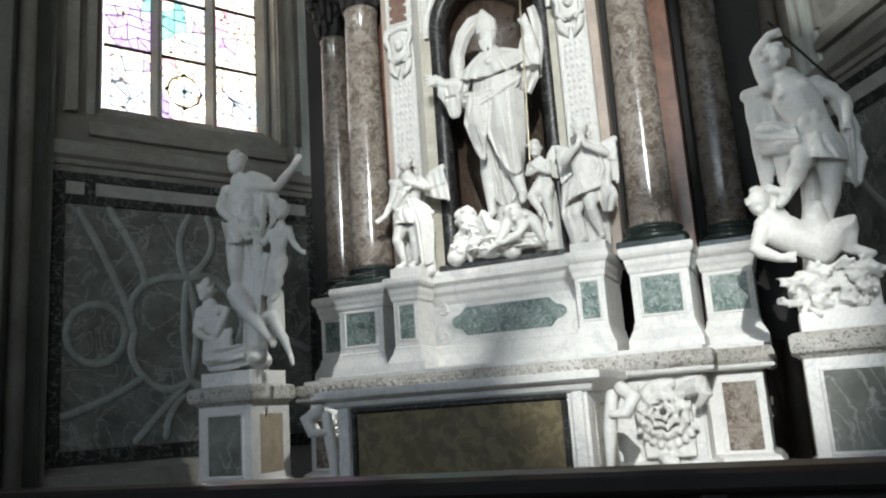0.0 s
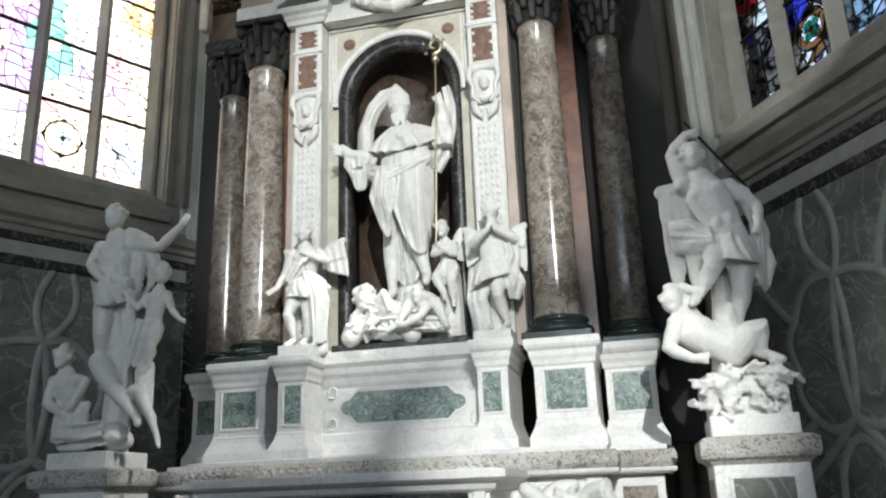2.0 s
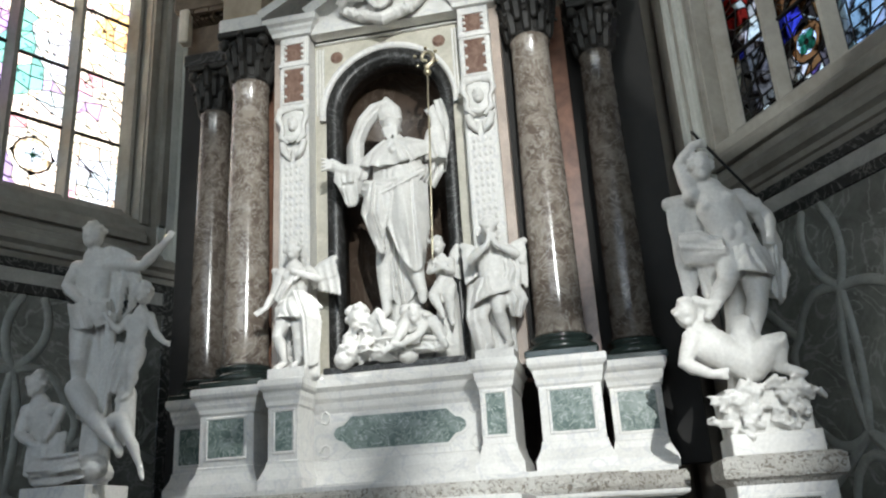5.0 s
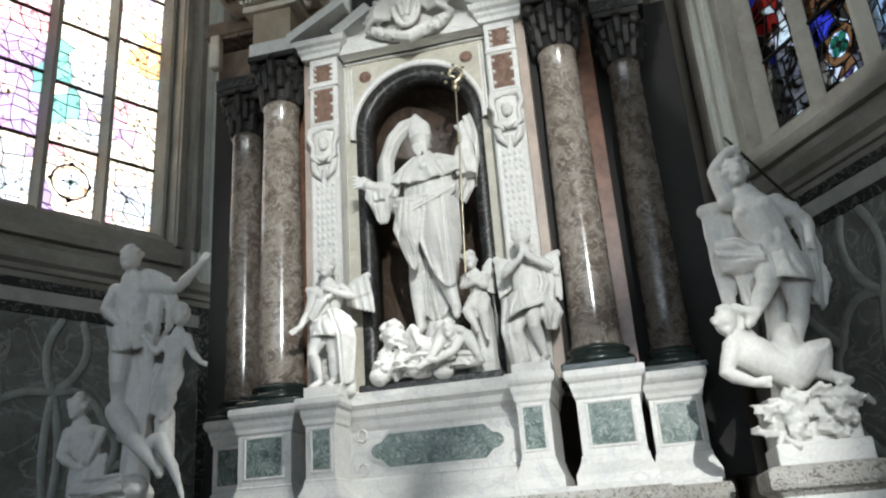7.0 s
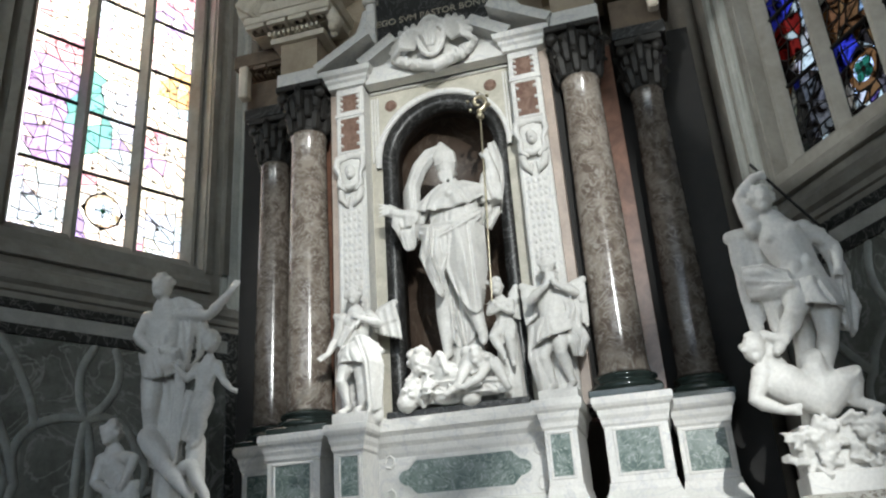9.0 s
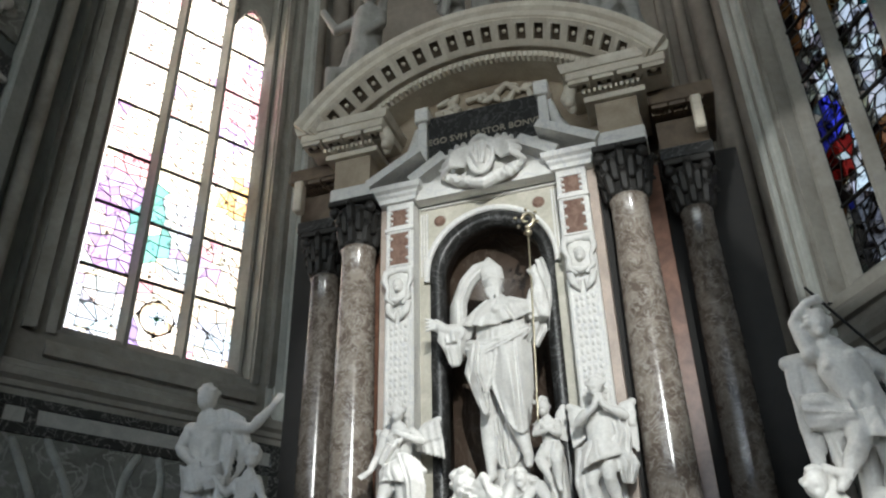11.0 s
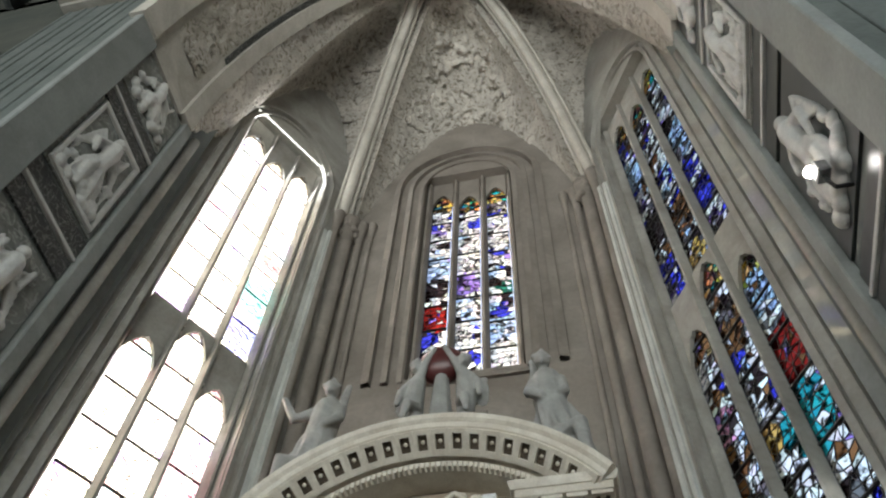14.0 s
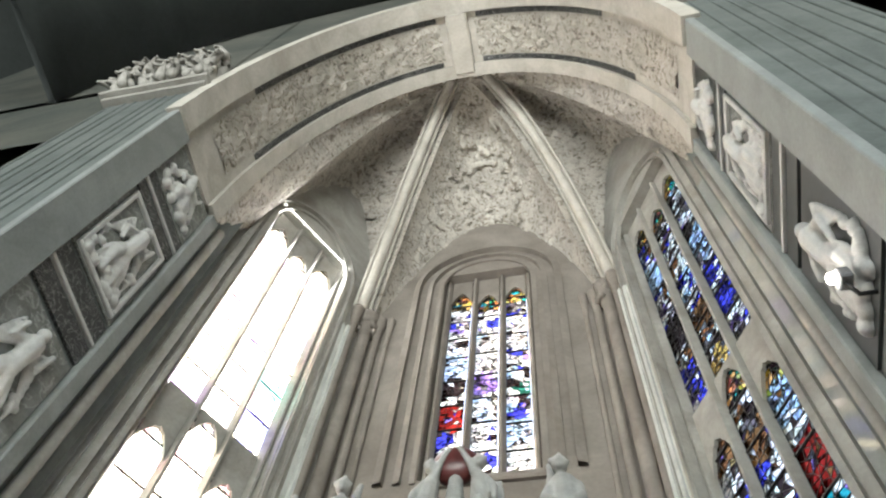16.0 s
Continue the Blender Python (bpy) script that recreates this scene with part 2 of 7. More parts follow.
def solo(name, bm, material, label, category, group="", kind="", smooth=False):
    return tagged(new(name, finish(name, bm, material, smooth)), label, category, group, kind)


def part(name, bm, material, parent, label="", smooth=False):
    """A mesh, with world coordinates, as a part under its thing (or under a part)."""
    ob = new(name, finish(name, bm, material, smooth))
    ob.parent = parent
    if not parent.parent:
        ob.matrix_parent_inverse = Matrix.Translation(-Vector(parent.location))
    return tagged(ob, label)


def box(bm, x0, x1, y0, y1, z0, z1, bevel=0.0):
    r = bmesh.ops.create_cube(bm, size=1.0, matrix=Matrix.Translation(((x0 + x1) / 2, (y0 + y1) / 2, (z0 + z1) / 2)) @ Matrix.Diagonal((abs(x1 - x0), abs(y1 - y0), abs(z1 - z0), 1)))
    if bevel:
        es = {e for v in r["verts"] for e in v.link_edges}
        bmesh.ops.bevel(bm, geom=list(es), offset=bevel, segments=1, affect="EDGES")
    return bm


def boxes(*args, bevel=0.004):
    bm = bmesh.new()
    for a in args:
        box(bm, *a, bevel=bevel)
    return bm


def sweep(bm, path, profile, closed=False):
    """Sweeps a profile of (outward, z) along a level path; outward is to the right of the way."""
    n = len(path)
    rings = []
    for i in range(n):
        p = Vector(path[i])
        dirs = []
        if i > 0 or closed:
            dirs.append((p - Vector(path[i - 1])).normalized())
        if i < n - 1 or closed:
            dirs.append((Vector(path[(i + 1) % n]) - p).normalized())
        norms = [Vector((d.y, -d.x)) for d in dirs]
        nn = sum(norms, Vector((0, 0))).normalized()
        k = 1 / max(nn.dot(norms[0]), 0.3)
        rings.append([bm.verts.new((p.x + nn.x * o * k, p.y + nn.y * o * k, z)) for o, z in profile])
    for i in range(n if closed else n - 1):
        a, b = rings[i], rings[(i + 1) % n]
        for j in range(len(profile) - 1):
            bm.faces.new((a[j], b[j], b[j + 1], a[j + 1]))
    if not closed:
        bm.faces.new(rings[0])
        bm.faces.new(rings[-1])
    return bm


def block(path, profile, closed=False):
    """A solid moulded block: the swept profile is closed back to the depth of the path."""
    bm = bmesh.new()
    prof = [(0, profile[0][1])] + list(profile) + [(0, profile[-1][1])]
    sweep(bm, path, prof, closed)
    if closed:
        for z in (profile[0][1], profile[-1][1]):
            bm.faces.new([bm.verts.new((x, y, z)) for x, y in path])
    return bm


def lathe(profile, cx, cy, seg=28):
    bm = bmesh.new()
    rings = [[bm.verts.new((cx + r * math.cos(2 * math.pi * k / seg), cy + r * math.sin(2 * math.pi * k / seg), z)) for k in range(seg)] for r, z in profile]
    for a, b in zip(rings, rings[1:]):
        for k in range(seg):
            bm.faces.new((a[k], a[(k + 1) % seg], b[(k + 1) % seg], b[k]))
    bm.faces.new(rings[0])
    bm.faces.new(rings[-1])
    return bm


def tube(bm, pts, radii, seg=10, flat=1.0):
    """A limb with rounded ends through the points; flat squashes it front to back."""
    pts = [Vector(p) for p in pts]
    if not isinstance(radii, (list, tuple)):
        radii = [radii] * len(pts)
    d0, d1 = (pts[0] - pts[1]).normalized(), (pts[-1] - pts[-2]).normalized()
    full, rr = [], []
    for k in (1.0, 0.75, 0.4):
        full.append(pts[0] + d0 * radii[0] * k)
        rr.append(radii[0] * math.sqrt(max(1.0001 - k * k, 0.0025)))
    full += pts
    rr += list(radii)
    for k in (0.4, 0.75, 1.0):
        full.append(pts[-1] + d1 * radii[-1] * k)
        rr.append(radii[-1] * math.sqrt(max(1.0001 - k * k, 0.0025)))
    rings = []
    u = None
    for i, p in enumerate(full):
        d = (full[min(i + 1, len(full) - 1)] - full[max(i - 1, 0)]).normalized()
        u = (u if u else (Vector((0, 0, 1)) if abs(d.z) < 0.8 else Vector((1, 0, 0))))
        u = (u - d * u.dot(d)).normalized()
        w = d.cross(u)
        ring = []
        for k in range(seg):
            a = 2 * math.pi * k / seg
            o = u * (math.cos(a) * rr[i]) + w * (math.sin(a) * rr[i])
            o.y *= flat
            ring.append(bm.verts.new(p + o))
        rings.append(ring)
    for a, b in zip(rings, rings[1:]):
        for k in range(seg):
            bm.faces.new((a[k], a[(k + 1) % seg], b[(k + 1) % seg], b[k]))
    bm.faces.new(rings[0])
    bm.faces.new(list(reversed(rings[-1])))
    return bm


def ball(bm, c, r, squash=(1, 1, 1)):
    bmesh.ops.create_icosphere(bm, subdivisions=2 if r < 0.3 else 4, radius=r, matrix=Matrix.Translation(c) @ Matrix.Diagonal((*squash, 1)))
    return bm


def robe(bm, pts, widths, folds=9, depth=0.16, flat=0.7, seed=0, slant=1.2, seg=72):
    """Hanging cloth with deep folds round the line through pts."""
    rnd = random.Random(seed)
    ph = [rnd.uniform(0, 6.28) for _ in range(4)]
    pts = [Vector(p) for p in pts]
    steps = 22
    rings = []
    for i in range(steps + 1):
        f = i / steps * (len(pts) - 1)
        k = min(int(f), len(pts) - 2)
        t = f - k
        c = pts[k].lerp(pts[k + 1], t)
        w = widths[k] * (1 - t) + widths[k + 1] * t
        h = i / steps
        ring = []
        for j in range(seg):
            a = 2 * math.pi * j / seg
            wave = 1.25 * math.sin(folds * a + ph[0] + slant * 3 * h + 1.3 * math.sin(2 * a + ph[1])) + 0.5 * math.sin((folds - 4) * a + ph[2] - slant * 4 * h)
            r = w * (1 + depth * (1 - 0.55 * h) * wave)
            ring.append(bm.verts.new((c.x + r * math.cos(a), c.y + r * flat * math.sin(a), c.z)))
        rings.append(ring)
    for a, b in zip(rings, rings[1:]):
        for j in range(seg):
            bm.faces.new((a[j], a[(j + 1) % seg], b[(j + 1) % seg], b[j]))
    bm.faces.new(list(reversed(rings[0])))
    bm.faces.new(rings[-1])
    return bm


def wing(bm, root, tip, drop, feathers=7, r=0.045):
    """A half-folded wing: feathers that hang from a curved arm."""
    root, tip, drop = Vector(root), Vector(tip), Vector(drop)
    tube(bm, [root, root.lerp(tip, 0.5) + Vector((0, 0.02, 0.04)), tip], [r * 1.1, r * 1.3, r], flat=0.7)
    for k in range(feathers):
        a = root.lerp(tip, (k + 0.5) / feathers)
        ln = 0.45 + 0.55 * math.sin(math.pi * (k + 2) / (feathers + 3))
        tube(bm, [a, a + drop * ln * 0.5 + Vector((0, 0.02, 0)), a + drop * ln], [r, r * 1.1, r * 0.45], seg=8, flat=0.5)
    return bm


def head(bm, c, r, hair=0, seed=0):
    c = Vector(c)
    ball(bm, c, r, (0.85, 0.98, 1.15))
    ball(bm, c + Vector((0, -r * 0.85, -r * 0.15)), r * 0.22)
    ball(bm, c + Vector((0, -r * 0.55, -r * 0.75)), r * 0.4)
    rnd = random.Random(seed)
    for _ in range(hair):
        a, b = rnd.uniform(0, 6.28), rnd.uniform(-0.1, 1.5)
        d = Vector((math.cos(a) * math.cos(b), math.sin(a) * math.cos(b), math.sin(b)))
        if d.y > -0.55 or d.z > 0.6:
            ball(bm, c + Vector((d.x * 0.85, d.y, d.z * 1.12)) * r, r * rnd.uniform(0.22, 0.34))
    return bm


def rock(bm, x0, x1, y0, y1, z0, z1, n, seed, r=(0.10, 0.2)):
    rnd = random.Random(seed)
    for _ in range(n):
        ball(bm, (rnd.uniform(x0, x1), rnd.uniform(y0, y1), rnd.uniform(z0, z1)), rnd.uniform(*r), (rnd.uniform(0.7, 1.3), 1, rnd.uniform(0.5, 0.9)))
    return bm


def sculpture(name, bm, material, label, voxel=0.02, group=""):
    """A carved figure: the masses are fused into one skin and softened like worked stone."""
    ob = solo(name, bm, material, label, "statue", group)
    rm = ob.modifiers.new("fuse", "REMESH")
    rm.mode, rm.voxel_size, rm.use_smooth_shade = "VOXEL", voxel, True
    sm = ob.modifiers.new("soften", "SMOOTH")
    sm.factor, sm.iterations = 0.5, 1
    return ob


# ---- setting: nave, piers, apse ----
FLOOR_Z = 0.72          # chapel floor, four steps above the nave


def structure(name, bm, material, label, category="wall", smooth=False):
    return solo(name, bm, material, label, category, kind="structure", smooth=smooth)


structure("floor", boxes((-16, 16, -24, 3.3, -0.3, 0.0), bevel=0), FLOOR, "polished grey marble nave floor", "floor")
structure("floor_chapel", boxes((-6.5, 6.5, 4.4, 11.0, -0.3, FLOOR_Z), bevel=0), FLOOR, "raised marble floor of the chapel", "floor")
for k in range(4):
    structure("step", boxes((-4.8, 4.8, 3.3 + 0.28 * k, 4.4, FLOOR_Z * k / 4 + 0.002, FLOOR_Z * (k + 1) / 4 - 0.001), bevel=0.01), FLOOR, "worn marble step up to the chapel", "step")

# nave enclosure, with unseen high openings added behind the camera to let skylight in
structure("wall_nave_left", boxes((-16.6, -16, -24, 3.2, 0, 34), bevel=0), NAVE, "dim grey stone nave wall", "wall")
structure("wall_nave_right", boxes((16, 16.6, -24, 3.2, 0, 34), bevel=0), NAVE, "dim grey stone nave wall", "wall")
back = []
for k in range(6):
    x = -16 + 32 * k / 5
    back.append((x - 1.6, x + 1.6, -24.6, -24, 0, 34))
for k in range(5):
    x = -16 + 32 * (k + 0.5) / 5
    back += [(x - 1.6, x + 1.6, -24.6, -24, 0, 6), (x - 1.6, x + 1.6, -24.6, -24, 17, 34)]
structure("wall_nave_back", boxes(*back, bevel=0), NAVE, "unseen nave wall with openings added for skylight", "wall")
structure("ceiling", boxes((-16.6, 16.6, -24.6, 3.2, 34, 34.5), bevel=0), NAVE, "dark vault of the nave", "ceiling")

# wall over and beside the entrance arch, with an elliptical opening
A_HALF, A_SPRING, A_RISE = 4.83, 16.5, 9.9
Y_OUT, Y_IN = 3.3, 5.1


def arch_point(w, grow=0.0):
    """w from 0 (foot at -x) to 1 (foot at +x)."""
    a = math.pi * (1 - w)
    return (A_HALF + grow) * math.cos(a), A_SPRING + (A_RISE + grow) * math.sin(a)


N = 48
bm = bmesh.new()
for y in (2.9, Y_OUT):
    for i in range(N):
        (xa, za), (xb, zb) = arch_point(i / N, 0.35), arch_point((i + 1) / N, 0.35)
        bm.faces.new([bm.verts.new(v) for v in ((xa, y, za), (xb, y, zb), (xb, y, 34), (xa, y, 34))])
    for s in (-1, 1):
        bm.faces.new([bm.verts.new((x, y, z)) for x, z in ((s * (A_HALF + 0.3), 16), (s * 16, 16), (s * 16, 34), (s * (A_HALF + 0.3), 34))])
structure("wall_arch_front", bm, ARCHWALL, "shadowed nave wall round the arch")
# near-black wall added where the aisle lies open and unlit
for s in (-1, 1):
    structure("wall_aisle", boxes((s * 7.25, s * 16.0, 4.6, 5.2, 0, 20.4), (s * 7.25, s * 16.0, 2.9, 5.2, 20.4, 20.9), bevel=0), NAVE, "near-black wall standing for the unlit aisle beside the pier", "wall")
bm = bmesh.new()
prev = None
for i in range(41):
    t = math.pi * i / 40
    ring = [bm.verts.new((-9.6 * math.cos(t), y, 20.4 + 9.2 * math.sin(t) ** 0.9)) for y in (2.88, -3.2)]
    ring += [bm.verts.new((-9.9 * math.cos(t), y, 20.6 + 9.4 * math.sin(t) ** 0.9)) for y in (-3.2, 2.88)]
    if prev:
        for k in range(4):
            bm.faces.new((prev[k], prev[(k + 1) % 4], ring[(k + 1) % 4], ring[k]))
    prev = ring
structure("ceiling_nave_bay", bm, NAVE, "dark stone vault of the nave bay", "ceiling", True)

# arch rings: outer moulding, carved soffit, inner arris
def arch_band(grow0, grow1, y0, y1, n=N):
    bm = bmesh.new()
    rings = []
    for i in range(n + 1):
        (xa, za), (xb, zb) = arch_point(i / n, grow0), arch_point(i / n, grow1)
        rings.append([bm.verts.new(v) for v in ((xa, y0, za), (xa, y1, za), (xb, y1, zb), (xb, y0, zb))])
    for a, b in zip(rings, rings[1:]):
        for k in range(4):
            bm.faces.new((a[k], a[(k + 1) % 4], b[(k + 1) % 4], b[k]))
    bm.faces.new(rings[0])
    bm.faces.new(rings[-1])
    return bm


structure("trim_arch_outer", arch_band(-0.10, 0.24, 2.78, 3.32), SOFFIT, "pale moulded outer ring of the arch", "arch")
structure("arch_soffit", arch_band(0.04, 0.6, 3.32, 5.0), SOFFIT, "carved soffit of the entrance arch", "arch")
structure("trim_arch_inner", arch_band(-0.06, 0.5, 4.86, 5.25), SOFFIT, "plain inner ring of the arch", "arch")


def arch_shade_strip(w0, w1, y):
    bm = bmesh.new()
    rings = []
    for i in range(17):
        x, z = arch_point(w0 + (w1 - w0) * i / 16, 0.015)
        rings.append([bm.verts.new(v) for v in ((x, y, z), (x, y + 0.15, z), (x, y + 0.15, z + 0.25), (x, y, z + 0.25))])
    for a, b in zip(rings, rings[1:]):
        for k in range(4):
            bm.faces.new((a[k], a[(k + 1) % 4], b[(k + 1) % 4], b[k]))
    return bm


# raised dark strips stand for the shade in the arch's grooves
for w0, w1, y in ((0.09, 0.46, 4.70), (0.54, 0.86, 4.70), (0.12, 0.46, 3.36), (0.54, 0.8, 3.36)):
    structure("trim_arch_groove", arch_shade_strip(w0, w1, y), DARKBAND, "dark strip in place of a groove's shadow along the arch", "trim")
def soffit_relief(w0, w1):
    """Carved figures and foliage standing out of the soffit between the two dark strips."""
    bm = bmesh.new()
    prev = None
    for i in range(131):
        w = w0 + (w1 - w0) * i / 130
        row = []
        for j in range(31):
            y = 3.54 + 1.12 * j / 30
            x, z = arch_point(w, 0.035)
            p = Vector((x, y, z))
            f = max(0.0, noise.noise(p * 3.6) + 0.8 * noise.noise(p * 7.5)) ** 0.7
            x, z = arch_point(w, 0.035 - 0.085 * f * min(1, 6 * j / 30, 6 - 6 * j / 30))
            row.append(bm.verts.new((x, y, z)))
        if prev:
            for j in range(30):
                bm.faces.new((prev[j], prev[j + 1], row[j + 1], row[j]))
        prev = row
    return bm


for w0, w1 in ((0.04, 0.465), (0.535, 0.96)):
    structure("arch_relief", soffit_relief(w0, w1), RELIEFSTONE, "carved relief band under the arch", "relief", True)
structure("trim_keystone", boxes((-0.32, 0.32, 3.3, 5.15, A_SPRING + A_RISE - 0.12, A_SPRING + A_RISE + 0.3), bevel=0.05), SOFFIT, "plain keystone block of the arch", "arch")

# piers that carry the arch, with framed panels on the inner faces
for s in (-1, 1):
    side = "left" if s < 0 else "right"
    structure("wall_pier_" + side, boxes((s * 4.95, s * 7.25, 2.86, 5.95, 0, 18.6), bevel=0.01), PIERSTONE, "pale stone pier of the arch", "pier")
    structure("trim_pier_impost_" + side, block([(s * 4.95, 3.3), (s * 4.95, 5.3)][::s], [(-0.02, 16.55), (0.10, 16.6), (0.12, 16.75), (0.22, 16.85), (0.22, 17.0), (-0.02, 17.05)]), PALE, "moulded impost at the arch's foot", "trim")
    for y0, y1 in ((2.84, 3.5), (5.08, 5.34)):
        structure("trim_pier_edge_" + side, boxes((s * 4.80, s * 4.96, y0, y1, 0.0, 16.55), bevel=0.02), PALE, "pale raised border of the pier", "trim")
    for x in (5.2, 5.55, 5.8, 6.05, 6.5, 6.75, 7.1):
        structure("trim_pier_fillet_" + side, boxes((s * x, s * (x + 0.05), 2.835, 2.87, 0.0, 18.5), bevel=0.01), PIERSTONE, "raised vertical fillet on the pier's face", "trim")
    structure("trim_pier_shaft_" + side, lathe([(0.11, 0), (0.11, 16.8)], s * 4.95, 5.62, 14), WALL, "slender wall shaft beside the pier", "trim", True)

for s in (-1, 1):
    structure("trim_pier_cornice", boxes((s * 4.85, s * 7.4, 2.55, 2.87, 18.45, 18.62), (s * 4.9, s * 7.32, 2.68, 2.87, 18.3, 18.45), bevel=0.02), WALL, "moulded cornice on top of the pier", "trim")
    bm = bmesh.new()
    rnd = random.Random(77)
    for k in range(120):
        p = Vector((s * rnd.uniform(5.0, 7.3), rnd.uniform(2.45, 2.8), 18.65 + rnd.uniform(0.0, 1.7)))
        q = p + Vector((rnd.uniform(-0.2, 0.2), -0.16, rnd.uniform(0.1, 0.35)))
        tube(bm, [p, q, q + Vector((rnd.uniform(-0.12, 0.12), -0.08, -0.16))], [0.13, 0.10, 0.04], seg=7)
    box(bm, s * 5.0, s * 7.25, 2.7, 3.3, 18.6, 20.4)
    structure("trim_pier_foliage", bm, WALL, "carved stone foliage above the pier cornice", "carving", True)

TO = {}
for s in (-1, 1):
    a = radians(60)
    TO[s] = Matrix(((s * math.cos(a), s * math.sin(a), 0, s * 4.32), (-math.sin(a), math.cos(a), 0, 7.57), (0, 0, 1, 0), (0, 0, 0, 1)))
BACK = Matrix.Translation((0, 9.75, 0))

# walls with a tall opening; local x along the wall, y outward
def wall_with_opening(m, x0, x1, o0, o1, z0, z1, top=28.0):
    bm = boxes((x0, o0, 0, 0.7, 0, top), (o1, x1, 0, 0.7, 0, top), (o0, o1, 0, 0.7, 0, z0), (o0, o1, 0, 0.7, z1, top), bevel=0)
    bm.transform(m)
    return bm


W_SHIFT = {-1: -0.12, 1: -0.30}   # the windows stand a little off the middle of their walls
W_AT = {s: TO[s] @ Matrix.Translation((W_SHIFT[s], 0, 0)) for s in (-1, 1)}
structure("wall_left", wall_with_opening(TO[-1], -2.62, 2.1, W_SHIFT[-1] - 1.24, W_SHIFT[-1] + 1.24, 5.5, 21.1), WALL, "grey stone chapel wall with a tall window")
structure("wall_right", wall_with_opening(TO[1], -2.62, 2.1, W_SHIFT[1] - 1.24, W_SHIFT[1] + 1.24, 5.5, 21.1), WALL, "grey stone chapel wall with a tall window")
structure("wall_back", wall_with_opening(BACK, -3.2, 3.2, -1.18, 1.18, 13.3, 21.8), WARM, "warm brown stone apse wall with a high window")


def mould_frame(m, half, z0, spring, rise, rings, material, name, label):
    """Stepped moulding round a window head: nested pointed rings."""
    for grow, proud, wide in rings:
        bm = bmesh.new()
        line = [(-half - grow, z0), (-half - grow, spring)]
        for i in range(1, 16):
            a = math.pi * (1 - i / 16)
            line.append(((half + grow) * math.cos(a), spring + (rise + grow) * math.sin(a)))
        line += [(half + grow, spring), (half + grow, z0)]
        prev = None
        for i, (x, z) in enumerate(line):
            cx, cz = 0, spring
            d = Vector((x, 0 if z <= spring else z - cz)).normalized()
            q = (x + d.x * wide, z + d.y * wide)
            ring = [bm.verts.new(v) for v in ((x, 0.05, z), (x, -proud, z), (q[0], -proud * 0.6, q[1]), (q[0], 0.05, q[1]))]
            if prev:
                for k in range(4):
                    bm.faces.new((prev[k], prev[(k + 1) % 4], ring[(k + 1) % 4], ring[k]))
            prev = ring
        bm.transform(m)
        structure(name, bm, material, label, "trim", False)


mould_frame(BACK, 1.2, 13.2, 21.1, 1.3, [(0.0, 0.05, 0.12), (0.28, 0.11, 0.14), (0.62, 0.17, 0.18)], WARM, "trim_window_back", "stepped stone moulding round the high window")
for s in (-1, 1):
    mould_frame(W_AT[s], 1.26, 5.45, 20.1, 1.6, [(0.0, 0.06, 0.10), (0.22, 0.12, 0.14)], WALL, "trim_window_side", "stepped stone moulding round the tall window")

# corner shafts between the walls, with capitals
for s in (-1, 1):
    for x, y, r in ((3.02, 9.55, 0.16), (2.72, 9.66, 0.09), (3.22, 9.22, 0.09), (2.45, 9.70, 0.06)):
        structure("trim_corner_shaft", lathe([(r * 1.5, 0.7), (r * 1.5, 1.4), (r, 1.6), (r, 18.6), (r * 1.2, 18.7), (r * 1.1, 18.8), (r * 1.9, 19.4), (r * 1.9, 19.5)], s * x, y, 14), WARM, "clustered stone shaft in the apse corner", "trim", True)
    bm = bmesh.new()
    for k in range(22):
        g = k * 2.4
        ball(bm, (s * 3.02 + 0.22 * math.cos(g), 9.55 + 0.22 * math.sin(g), 18.8 + 0.7 * (k % 4) / 4), 0.10)
    structure("trim_corner_capital", bm, WARM, "leafy stone capital in the apse corner", "capital", True)


# ---- vault of the apse ----
BOSS = Vector((0, 5.5, 27.2))
V_SPRING = 18.6
CORN = [Vector((-5.05, 6.25)), Vector((-3.05, 9.75)), Vector((3.05, 9.75)), Vector((5.05, 6.25))]


def relief(p, edge):
    """Carved figures and foliage: clustered bosses that stand down from the vault."""
    v = Vector(p)
    f = noise.noise(v * 2.3) + 0.8 * noise.noise(v * 5.0 + Vector((7, 3, 1)))
    f = max(0.0, f) ** 0.7
    return (v.x, v.y, v.z - 0.27 * f * min(1.0, max(0.0, edge)))


def rib_z(u):
    return V_SPRING + (BOSS.z - V_SPRING) * (1 - (1 - u) ** 2.1)


for k in range(3):
    a, b = CORN[k], CORN[k + 1]
    bm = bmesh.new()
    grid = []
    for i in range(161):
        v = i / 160
        p = a.lerp(b, v)
        row = []
        for j in range(111):
            u = j / 110
            q = p.lerp(BOSS.xy, u)
            row.append(bm.verts.new(relief((q.x, q.y, rib_z(u) + 6.6 * math.sin(math.pi * v) ** 0.75 * (1 - u) ** 1.6), min(v, 1 - v) * 6 * (1 - u))))
        grid.append(row)
    for r0, r1 in zip(grid, grid[1:]):
        for j in range(110):
            bm.faces.new((r0[j], r1[j], r1[j + 1], r0[j + 1]))
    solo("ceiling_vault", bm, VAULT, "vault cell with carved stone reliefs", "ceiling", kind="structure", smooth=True)
